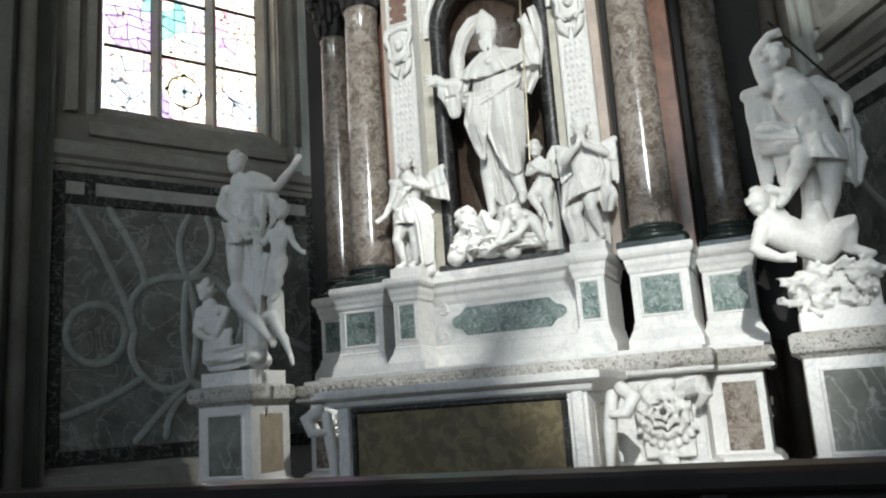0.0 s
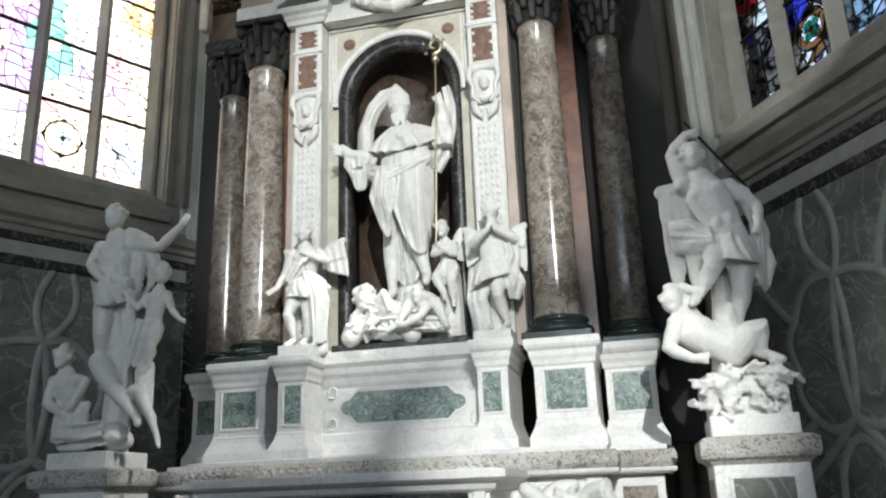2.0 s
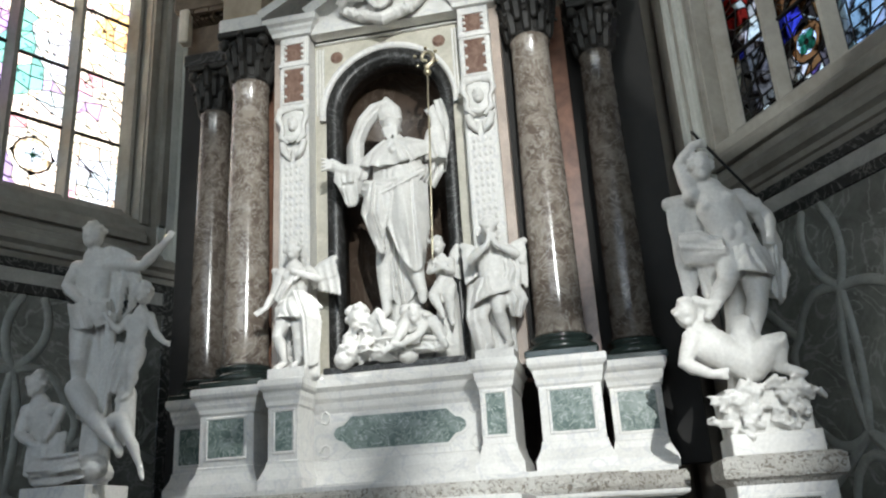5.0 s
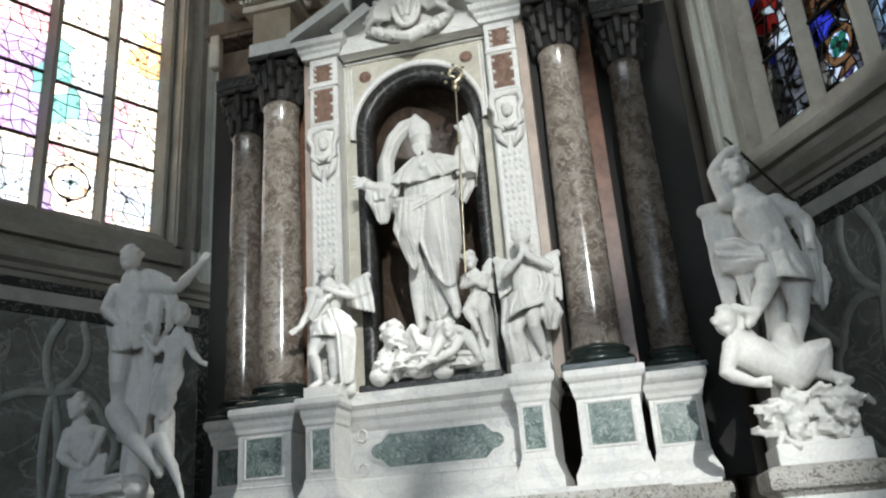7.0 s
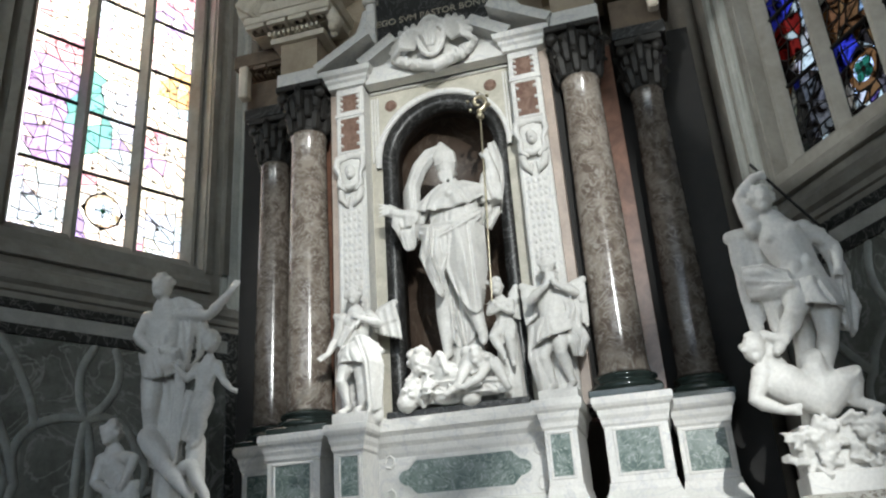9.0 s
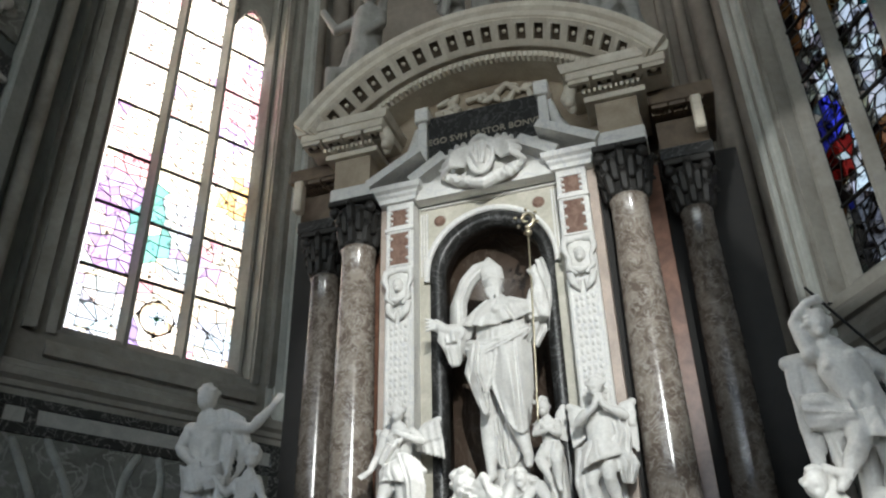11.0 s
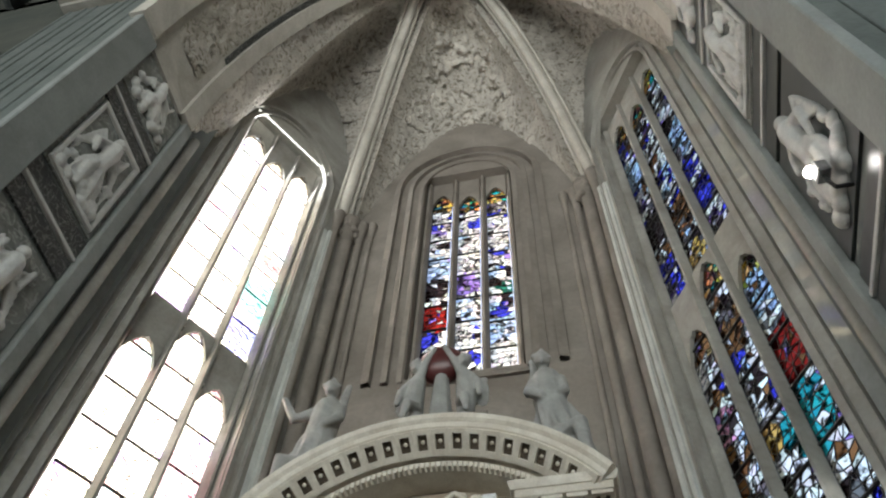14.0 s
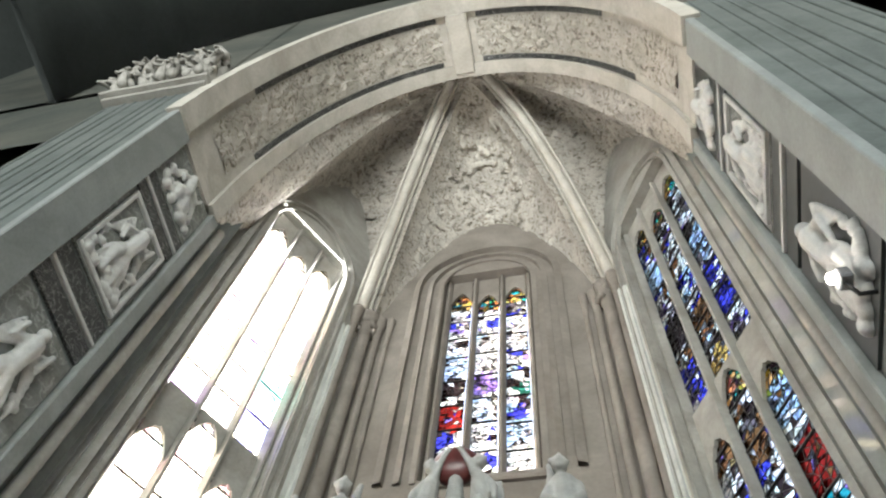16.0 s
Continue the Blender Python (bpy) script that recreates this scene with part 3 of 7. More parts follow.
for s in (-1, 1):
    bm = bmesh.new()
    prev = None
    for i in range(101):
        w = i / 100
        x, z = arch_point(w * 0.5, 0.0)
        q = CORN[3].lerp(BOSS.xy, w)
        ring = []
        for j in range(33):
            t = j / 32
            p = Vector((s * -x, 5.15, z)).lerp(Vector((s * q.x, q.y, rib_z(w))), t)
            ring.append(bm.verts.new(relief(p + Vector((0, 0, 0.5 * math.sin(math.pi * t) * w)), min(t, 1 - t) * 5)))
        if prev:
            for j in range(32):
                bm.faces.new((prev[j], prev[j + 1], ring[j + 1], ring[j]))
        prev = ring
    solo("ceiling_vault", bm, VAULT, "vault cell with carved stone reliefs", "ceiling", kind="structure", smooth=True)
for c in CORN[1:3]:
    bm = bmesh.new()
    pts = []
    for i in range(22):
        u = i / 21
        q = (c + Vector((0.3 if c.x > 0 else -0.3, -0.2))).lerp(BOSS.xy + Vector((0.6 if c.x > 0 else -0.6, 0.0)), u ** 1.1)
        pts.append((q.x, q.y, rib_z(u) - 0.12))
    tube(bm, pts, 0.15, seg=8)
    for d in (-0.2, 0.2):
        n = Vector((-(BOSS.y - c.y), BOSS.x - c.x)).normalized() * d
        tube(bm, [(p[0] + n.x, p[1] + n.y, p[2] + 0.08) for p in pts], 0.06, seg=6)
    structure("vault_rib", bm, SOFFIT, "moulded stone rib of the vault", "rib", True)
structure("ceiling_roof", boxes((-7.5, 7.5, 3.0, 11, 34.2, 34.6), bevel=0), NAVE, "roof over the chapel vault", "ceiling")


# ---- windows ----
CAMES = []


def lead_net():
    """The lead between the pieces of the last panels, as flat bars with depth."""
    bm = bmesh.new()
    for outer, inner in CAMES:
        n = len(outer)
        fo = [bm.verts.new(p + Vector((0, -0.008, 0))) for p in outer]
        fi = [bm.verts.new(p + Vector((0, -0.008, 0))) for p in inner]
        bi = [bm.verts.new(p + Vector((0, 0.008, 0))) for p in inner]
        bo = [bm.verts.new(p + Vector((0, 0.008, 0))) for p in outer]
        for k in range(n):
            m = (k + 1) % n
            bm.faces.new((fo[k], fo[m], fi[m], fi[k]))
            bm.faces.new((fi[k], fi[m], bi[m], bi[k]))
            bm.faces.new((bi[k], bi[m], bo[m], bo[k]))
    CAMES.clear()
    return bm


CAME = [0.07]          # share of a piece that its lead takes


def lead_panel(bm, x0, x1, z0, z1, nx, nz, rnd, keep=None, hue=None):
    """Pieces of glass (slot 0) in lead (slot 1), with wandering joints."""
    tint = bm.loops.layers.float_color.get("tint") or bm.loops.layers.float_color.new("tint")
    px = [[x0 + (x1 - x0) * i / nx + (rnd.uniform(-0.42, 0.42) * (x1 - x0) / nx if 0 < i < nx else 0) for j in range(nz + 1)] for i in range(nx + 1)]
    pz = [[z0 + (z1 - z0) * j / nz + (rnd.uniform(-0.42, 0.42) * (z1 - z0) / nz if 0 < j < nz else 0) for j in range(nz + 1)] for i in range(nx + 1)]
    for i in range(nx):
        for j in range(nz):
            q = [Vector((px[a][b], 0, pz[a][b])) for a, b in ((i, j), (i + 1, j), (i + 1, j + 1), (i, j + 1))]
            c = sum(q, Vector()) / 4
            if keep and not keep(c.x, c.z):
                continue
            cut = [q]
            if rnd.random() < 0.4:
                cut = [[q[0], q[1], q[2]], [q[0], q[2], q[3]]] if rnd.random() < 0.5 else [[q[0], q[1], q[3]], [q[1], q[2], q[3]]]
            for piece in cut:
                n = len(piece)
                c = sum(piece, Vector()) / n
                inner = [p.lerp(c, CAME[0] if n == 4 else CAME[0] * 1.3) for p in piece]
                f = bm.faces.new([bm.verts.new(p) for p in inner])
                f.material_index = 0
                col = hue(c.x, c.z) if hue else HUES["w"]
                for lp in f.loops:
                    lp[tint] = (*col, 1)
                CAMES.append((piece, [p.lerp(c, 0.02) for p in inner]))


def colouring(seed, words, spots, gold_tops=(), pale=0.0):
    """Which glass stands where: patches of one hue a hand or two across, some of them fixed; pale whitens them as glare
    would.
    """
    rnd = random.Random(seed)
    grid = {}

    def hue(x, z):
        best, pick = 9.0, "w"
        for sx, sz, r, h in spots:
            d = math.hypot(x - sx, (z - sz) * 0.8) / r
            if d < 1 and d < best:
                best, pick = d, h
        if best > 1:
            for gx, gz in gold_tops:
                if abs(x - gx) < 0.32 and gz - 0.25 < z < gz + 0.8:
                    return tuple(c * rnd.uniform(0.5, 1.2) for c in HUES[rnd.choice("gggnkt")])
            i, j = math.floor(x / 0.24), math.floor(z / 0.33)
            near = 9.0
            for p in (i - 1, i, i + 1):
                for q in (j - 1, j, j + 1):
                    if (p, q) not in grid:
                        grid[p, q] = ((p + rnd.random()) * 0.24, (q + rnd.random()) * 0.33, rnd.choice(words))
                    gx, gz, h = grid[p, q]
                    d = math.hypot(x - gx, z - gz)
                    if d < near:
                        near, pick = d, h
        if rnd.random() < 0.16:
            pick = rnd.choice(words)
        k = rnd.uniform(0.6 + 0.3 * pale, 1.1)
        return tuple(min(0.95, (c * (1 - pale) + 0.9 * pale) * k * rnd.uniform(0.92, 1.08)) for c in HUES[pick])
    return hue


def clover_panel(bm, x0, x1, z0, z1, rnd, hue, petal="e", rim="n", eye="r"):
    tint = bm.loops.layers.float_color.get("tint") or bm.loops.layers.float_color.new("tint")
    cx, cz, r = (x0 + x1) / 2, (z0 + z1) / 2, (x1 - x0) * 0.36
    def dye(f, h):
        for lp in f.loops:
            lp[tint] = (*HUES[h], 1)
    def disc(x, z, rad, y, mi, h="e", n=14):
        f = bm.faces.new([bm.verts.new((x + rad * math.cos(6.2832 * k / n), y, z + rad * math.sin(6.2832 * k / n))) for k in range(n)])
        f.material_index = mi
        dye(f, h)
    def ring(x, z, ra, rb, y, mi, n=16):
        a = [bm.verts.new((x + ra * math.cos(6.2832 * k / n), y, z + ra * math.sin(6.2832 * k / n))) for k in range(n)]
        b = [bm.verts.new((x + rb * math.cos(6.2832 * k / n), y, z + rb * math.sin(6.2832 * k / n))) for k in range(n)]
        for k in range(n):
            f = bm.faces.new((a[k], a[(k + 1) % n], b[(k + 1) % n], b[k]))
            f.material_index = mi
            dye(f, rim)
    lead_panel(bm, x0, x1, z0, z1, 4, 6, rnd, lambda x, z: math.hypot(x - cx, z - cz) > r * 1.05, hue)
    for k in range(4):
        a = math.pi / 4 + k * math.pi / 2
        disc(cx + 0.34 * r * math.cos(a), cz + 0.34 * r * math.sin(a), r * 0.28, -0.001, 0, petal)
        ring(cx + 0.34 * r * math.cos(a), cz + 0.34 * r * math.sin(a), r * 0.28, r * 0.34, -0.008, 1)
    disc(cx, cz, r * 0.16, -0.004, 0, eye)
    ring(cx, cz, r * 0.62, r, -0.002, 0)
    ring(cx, cz, r, r * 1.12, -0.009, 1)
    for k in range(4):
        a = k * math.pi / 2
        bm.faces.new([bm.verts.new(v) for v in ((cx + r * 1.1 * math.cos(a - 0.22), -0.007, cz + r * 1.1 * math.sin(a - 0.22)), (cx + r * 1.28 * math.cos(a), -0.007, cz + r * 1.28 * math.sin(a)), (cx + r * 1.1 * math.cos(a + 0.22), -0.007, cz + r * 1.1 * math.sin(a + 0.22)))]).material_index = 1


def lancet_head(x0, x1, z, rise, ztop, depth):
    """Stone over a lancet: fills between a pointed, cusped head and a level top."""
    bm = bmesh.new()
    n = 12
    c, h = (x0 + x1) / 2, (x1 - x0) / 2
    low = []
    for i in range(n + 1):
        t = i / n * 2 - 1
        cusp = 0.05 * abs(math.sin(3 * math.pi * t))
        low.append((c + h * t, z + rise * (1 - abs(t) ** 1.7) - cusp * (1 - abs(t))))
    for (xa, za), (xb, zb) in zip(low, low[1:]):
        f = [bm.verts.new(v) for v in ((xa, -depth, za), (xb, -depth, zb), (xb, -depth, ztop), (xa, -depth, ztop), (xa, depth, za), (xb, depth, zb), (xb, depth, ztop), (xa, depth, ztop))]
        for q in ((0, 1, 2, 3), (4, 5, 6, 7), (0, 1, 5, 4), (2, 3, 7, 6)):
            bm.faces.new([f[k] for k in q])
    return bm


def tall_window(name, m, lancets, tiers, glass, label, seed, stone, hue, bottom_row=None, inset=0.34, cell=0.15):
    """tiers: per tier (z0, [spring of each lancet], rise, top of the stone)."""
    # lead thinned in the sunny window, as though lost in glare
    CAME[0] = 0.035 if glass is GLASS_L else 0.07
    rnd = random.Random(seed)
    win = thing(name, label, "window", (m @ Vector((0, 0, tiers[0][0]))), kind="structure")
    mm = m @ Matrix.Translation((0, inset, 0))
    lo, hi = lancets[0][0], lancets[-1][1]
    zb, zt = tiers[0][0], tiers[-1][3]
    edges = [(lo - 0.2, lo)] + [(lancets[k][1], lancets[k + 1][0]) for k in range(len(lancets) - 1)] + [(hi, hi + 0.2)]
    for a, b in edges:
        bm = bmesh.new()
        c = (a + b) / 2
        pr = [(a, 0.03), (a + 0.02, -0.05), (c - 0.025, -0.16), (c + 0.025, -0.16), (b - 0.02, -0.05), (b, 0.03), (b - 0.02, 0.12), (a + 0.02, 0.12)]
        ra = [bm.verts.new((x, y, zb - 0.15)) for x, y in pr]
        rb = [bm.verts.new((x, y, zt)) for x, y in pr]
        for k in range(8):
            bm.faces.new((ra[k], ra[(k + 1) % 8], rb[(k + 1) % 8], rb[k]))
        bm.transform(mm)
        part("mullion", bm, stone, win)
    for z0, springs, rise, top in tiers:
        for (a, b), z1 in zip(lancets, springs):
            hd = lancet_head(a, b, z1, rise, top, 0.07)
            hd.transform(mm)
            part("tracery", hd, stone, win)
            zs = z0
            first = z0 == tiers[0][0] and bottom_row
            while zs < z1 + rise - 0.05:
                ze = min(zs + rnd.uniform(0.80, 1.0), z1 + rise)
                bm = bmesh.new()
                if first and zs == z0:
                    ze = bottom_row
                    if (a, b) == lancets[1]:
                        clover_panel(bm, a + 0.004, b - 0.004, zs, ze - 0.03, rnd, hue, *(("l", "w", "e") if glass is GLASS_L else ("e", "n", "r")))
                    else:
                        e = 0.1
                        lead_panel(bm, a + 0.004, a + e, zs, ze - 0.03, 1, 7, rnd, None, hue)
                        lead_panel(bm, b - e, b - 0.004, zs, ze - 0.03, 1, 7, rnd, None, hue)
                        lead_panel(bm, a + e, b - e, zs, zs + e, 3, 1, rnd, None, hue)
                        lead_panel(bm, a + e, b - e, ze - 0.03 - e, ze - 0.03, 3, 1, rnd, None, hue)
                        lead_panel(bm, a + e, b - e, zs + e, ze - 0.03 - e, 2, 4, rnd, None, hue)
                else:
                    nx, nz = max(3, round((b - a) / cell)), max(2, round((ze - zs) / cell))
                    lead_panel(bm, a + 0.004, b - 0.004, zs, ze - 0.03, nx, nz, rnd, None, hue)
                bm.transform(mm)
                pane = part("pane", bm, [glass, IRON], win)
                net = lead_net()
                net.transform(mm)
                part("lead_net", net, IRON, pane)
                zs = ze
                if zs < z1 + rise - 0.1:
                    bar = boxes((a, b, -0.03, 0.02, zs - 0.032, zs + 0.004), bevel=0.004)
                    bar.transform(mm)
                    part("glazing_bar", bar, IRON, win)
        zs = z0
    sill = bmesh.new()
    sweep(sill, [(lo - 0.25, inset), (hi + 0.25, inset)], [(0.2, zb - 0.5), (0.42, zb - 0.5), (0.42, zb - 0.4), (0.1, zb), (-0.1, zb)])
    sill.transform(m)
    part("sill", sill, stone, win)
    return win


LANC = [(-1.08, -0.46), (-0.31, 0.31), (0.46, 1.08)]
TIERS = [(5.68, [11.65, 12.55, 11.65], 0.55, 13.2), (13.2, [19.95, 19.55, 19.95], 0.55, 21.2)]
TOPS = [(-0.77, 11.65), (0, 12.55), (0.77, 11.65), (-0.77, 19.95), (0, 19.55), (0.77, 19.95)]
# hues of the sunny window mixed with white to hold its glare
LEFT = colouring(21, "wwwwwwwwlwwwpwvwwww", [(0.65, 7.8, 0.4, "v"), (0.3, 7.5, 0.45, "t"), (0.69, 8.2, 0.3, "p"), (-0.88, 15.1, 0.5, "t"), (-0.82, 10.0, 0.55, "p"), (-0.8, 9.5, 0.3, "v"), (-0.9, 8.4, 0.28, "g"), (-0.1, 7.6, 0.35, "l"), (0.7, 7.1, 0.4, "v"), (-0.84, 13.6, 0.5, "b"), (-0.84, 16.4, 0.25, "r"), (0.7, 13.4, 0.4, "v"), (0.0, 13.5, 0.3, "s"), (-0.8, 6.0, 0.3, "l"), (0.8, 6.0, 0.35, "l")], (), 0.16)
RIGHT = colouring(22, "wwwwlwnkwkssbwvnkw", [(0.65, 10.05, 0.42, "r"), (0.5, 9.0, 0.45, "t"), (-0.15, 9.2, 0.2, "g"), (-0.2, 11.2, 0.35, "n"), (-0.1, 8.5, 0.35, "w"), (-0.9, 7.6, 0.3, "b"), (-0.9, 7.2, 0.25, "r"), (0.73, 11.3, 0.4, "l"), (-0.9, 11.2, 0.3, "w"), (-0.9, 12.1, 0.4, "n"), (0, 13.5, 0.3, "g"), (-0.76, 13.9, 0.25, "b"), (-0.2, 10.9, 0.2, "b"), (-0.9, 10.1, 0.25, "p"), (-0.1, 7.7, 0.4, "w"), (0.77, 14.6, 0.35, "b"), (0.77, 16.9, 0.4, "l"), (0, 15.0, 0.4, "n"), (-0.77, 15.6, 0.5, "k"), (-0.77, 18.0, 0.5, "l"), (0.6, 15.6, 0.3, "b"), (0.77, 6.0, 0.35, "l"), (-0.77, 6.0, 0.35, "s"), (0, 6.9, 0.3, "n")], TOPS)
CENTRE = colouring(23, "wwwwwlwvkbkwwws", [(-0.8, 15.5, 0.4, "r"), (0.75, 15.05, 0.4, "l"), (0.7, 15.4, 0.25, "b"), (0, 17.7, 0.4, "w"), (-0.1, 16.6, 0.35, "v"), (0.85, 16.4, 0.2, "e"), (-0.8, 17.6, 0.4, "l"), (-0.8, 16.7, 0.35, "k"), (-0.95, 14.9, 0.3, "b"), (0.74, 14.0, 0.4, "w"), (0.77, 19.2, 0.3, "w")], [(-0.73, 20.6), (0, 20.35), (0.73, 20.6)])
tall_window("window_1", W_AT[-1], LANC, TIERS, GLASS_L, "tall traceried window of pale stained glass, whitened further for sun glare", 11, WALL, LEFT, 6.63)
tall_window("window_2", W_AT[1], LANC, TIERS, GLASS_R, "tall traceried window of deep blue and brown stained glass", 12, WALL, RIGHT, 6.63)
tall_window("window_3", BACK, [(-1.0, -0.46), (-0.28, 0.28), (0.46, 1.0)], [(13.5, [20.6, 20.35, 20.6], 0.55, 21.9)], GLASS_C, "high three-light window of blue, white and red glass", 13, WARM, CENTRE)

# ---- lower side walls: framed panels under the windows ----
PANEL_AT = {-1: TO[-1], 1: TO[1] @ Matrix.Translation((-0.2, 0, 0))}
for s in (-1, 1):
    def side(a):
        bm = boxes(*a, bevel=0.006)
        bm.transform(PANEL_AT[s])
        return bm
    structure("trim_cornice_side", (lambda b: (b.transform(TO[s]), b)[1])(sweep(bmesh.new(), [(-2.3, 0), (1.9, 0)], [(-0.02, 4.76), (0.04, 4.78), (0.05, 4.84), (0.11, 4.88), (0.13, 4.97), (0.09, 5.0), (0.05, 5.06), (-0.02, 5.1)])), WALL, "moulded grey string course under the window", "trim")
    structure("panel_stone_side", side([(-1.75, 1.46, -0.03, 0.02, 1.36, 4.28)]), PANELSTONE, "large polished grey marble wall panel", "panel")
    structure("panel_stone_side", side([(-1.75, 1.12, -0.03, 0.02, 4.40, 4.57)]), PALEMARBLE, "narrow pale marble wall panel", "panel")
    structure("panel_stone_side", side([(1.24, 1.46, -0.03, 0.02, 4.40, 4.57)]), PALEMARBLE, "small square pale marble inlay", "panel")
    structure("trim_panel_dark", side([(-1.9, 1.6, -0.05, 0.01, 4.28, 4.40), (-1.9, 1.6, -0.05, 0.01, 4.57, 4.68), (-1.9, -1.75, -0.05, 0.01, 1.2, 4.57), (1.46, 1.6, -0.05, 0.01, 1.2, 4.57), (-1.75, 1.46, -0.05, 0.01, 1.2, 1.36), (1.12, 1.24, -0.05, 0.01, 4.40, 4.57)]), DARKBAND, "dark veined slate border of the wall panel", "trim")
    # pale tracery laid into the panel: a net of petals round a star, with a roundel
    star = (-0.06, 2.12)
    knots = [(-0.03, 3.42), (0.51, 3.32), (0.63, 2.72), (0.51, 2.18), (-0.56, 2.14), (-0.70, 2.62), (-0.64, 3.08)]
    ribs = [[star, (-0.14, 2.75), knots[0]], [star, (0.02, 2.75), knots[0]], [knots[0], (0.24, 3.42), knots[1]], [knots[1], (0.68, 3.05), knots[2]], [knots[2], (0.66, 2.42), knots[3]], [knots[3], (0.25, 2.02), star], [star, (-0.32, 2.02), knots[4]], [knots[4], (-0.72, 2.36), knots[5]], [knots[5], (-0.76, 2.9), knots[6]], [knots[6], (-0.4, 3.42), knots[0]], [knots[1], (0.62, 3.7), (0.95, 4.24)], [knots[2], (0.88, 3.4), (1.3, 4.2)], [knots[0], (-0.34, 3.8), (-0.30, 4.24)], [knots[0], (0.08, 3.85), (-0.05, 4.24)], [knots[3], (0.9, 1.95), (1.42, 1.75)], [star, (0.30, 1.75), (0.6, 1.42)], [star, (-0.45, 1.8), (-0.9, 1.5)], [knots[5], (-1.1, 2.7), (-1.7, 2.5)], [knots[6], (-1.05, 3.5), (-1.5, 4.2)], [knots[4], (-1.0, 1.9), (-1.7, 1.7)]]
    ribs.append([(1.08 + 0.34 * math.cos(k * math.tau / 16), 2.70 + 0.36 * math.sin(k * math.tau / 16)) for k in range(17)])
    ribs.append([(-0.06 + 0.30 * math.cos(k * math.pi / 8), 1.45 + 0.48 * math.sin(k * math.pi / 8)) for k in range(9)])
    for line in ribs:
        if len(line) == 3:
            p, q, r = (Vector(v) for v in line)
            line = [p * (1 - k / 8) ** 2 + (2 * q - (p + r) / 2) * 2 * (k / 8) * (1 - k / 8) + r * (k / 8) ** 2 for k in range(9)]
        bm = bmesh.new()
        tube(bm, [(x, -0.03, z) for x, z in line], 0.05, seg=8, flat=0.4)
        bm.transform(PANEL_AT[s])
        structure("trim_panel_rib", bm, TRACERYSTONE, "pale raised tracery rib on the wall panel", "trim", True)
    structure("baseboard_side", side([(-2.3, 1.9, -0.12, 0.02, 0.72, 1.1)]), WALL, "grey stone plinth of the chapel wall", "plinth")
    structure("trim_wall_pilaster", side([(1.62, 2.05, -0.14, 0.02, 0.72, 17.0)]), PALE, "pale stone pilaster beside the panel", "pilaster")


# pale stepped pilaster between the altar and the window on each side wall
for s in (-1, 1):
    for k, (a, b, d) in enumerate(((-2.05, -1.82, 0.16), (-1.82, -1.70, 0.09), (-1.70, -1.62, 0.04))):
        bm = boxes((a, b, -d, 0.02, 4.98, 18.5), bevel=0.012)
        bm.transform(TO[s])
        structure("trim_wall_pilaster", bm, PALESTONE, "pale stepped stone pilaster beside the window", "pilaster")


# ---- the altar ----
def mirror(s, x0, x1):
    return (s * x0, s * x1) if s > 0 else (-x1, -x0)


def ped_path(x0, x1, y0, y1):
    """Round three sides of a block: left side, front, right side, in the order that keeps outward to the right."""
    return [(x0, y1), (x0, y0), (x1, y0), (x1, y1)]


CORN_PROFILE = [(0.0, 2.70), (0.015, 2.72), (0.02, 2.76), (0.035, 2.80), (0.04, 2.845), (0.065, 2.87), (0.078, 2.90), (0.078, 2.95), (0.0, 2.96)]
BASE_PROFILE = [(0.07, 1.95), (0.07, 2.05), (0.05, 2.09), (0.022, 2.15), (0.012, 2.19), (0.012, 2.21), (0.0, 2.22)]


def frame_panel(parent, x0, x1, z0, z1, y, material, label):
    w = 0.028
    part("panel_frame", boxes((x0 - w, x1 + w, y - 0.012, y + 0.02, z0 - w, z0), (x0 - w, x1 + w, y - 0.012, y + 0.02, z1, z1 + w), (x0 - w, x0, y - 0.012, y + 0.02, z0, z1), (x1, x1 + w, y - 0.012, y + 0.02, z0, z1), bevel=0.006), WHITE, parent)
    part("panel", boxes((x0, x1, y - 0.004, y + 0.02, z0, z1), bevel=0.002), material, parent, label)


def pedestal(x0, x1, y0, y1, px0, px1, label):
    p = thing("pedestal", label, "pedestal", ((x0 + x1) / 2, (y0 + y1) / 2, 1.95), "pedestals under the altar columns")
    path = ped_path(x0, x1, y0, y1)
    part("dado", boxes((x0, x1, y0, y1, 1.96, 2.94)), WHITE, p)
    part("cornice", block(path, CORN_PROFILE), WHITE, p)
    part("base_moulding", block(path, BASE_PROFILE), WHITE, p)
    part("top_slab", boxes((x0 - 0.07, x1 + 0.07, y0 - 0.07, y1, 2.94, 2.962)), WHITE, p)
    frame_panel(p, px0, px1, 2.30, 2.66, y0, GREEN, "grey-green marble inset")
    return p


for s in (-1, 1):
    x0, x1 = mirror(s, 1.37, 1.93)
    a, b = mirror(s, 1.47, 1.84)
    pedestal(x0, x1, 7.36, 8.3, a, b, "white marble pedestal with a green marble inset")
    x0, x1 = mirror(s, 2.0, 2.48)
    a, b = mirror(s, 2.07, 2.42)
    pedestal(x0, x1, 7.86, 8.5, a, b, "set-back white marble pedestal with a green inset")
    x0, x1 = mirror(s, 0.86, 1.15)
    a, b = mirror(s, 0.91, 1.08)
    pedestal(x0, x1, 7.19, 8.0, a, b, "narrow white marble pedestal below an angel")

# recessed middle between the pedestals
mid = thing("predella_panel", "recessed white marble middle with a green cartouche", "altar panel", (0, 7.7, 1.95))
part("dado", boxes((-0.86, 0.86, 7.62, 8.2, 1.96, 3.02)), WHITE, mid)
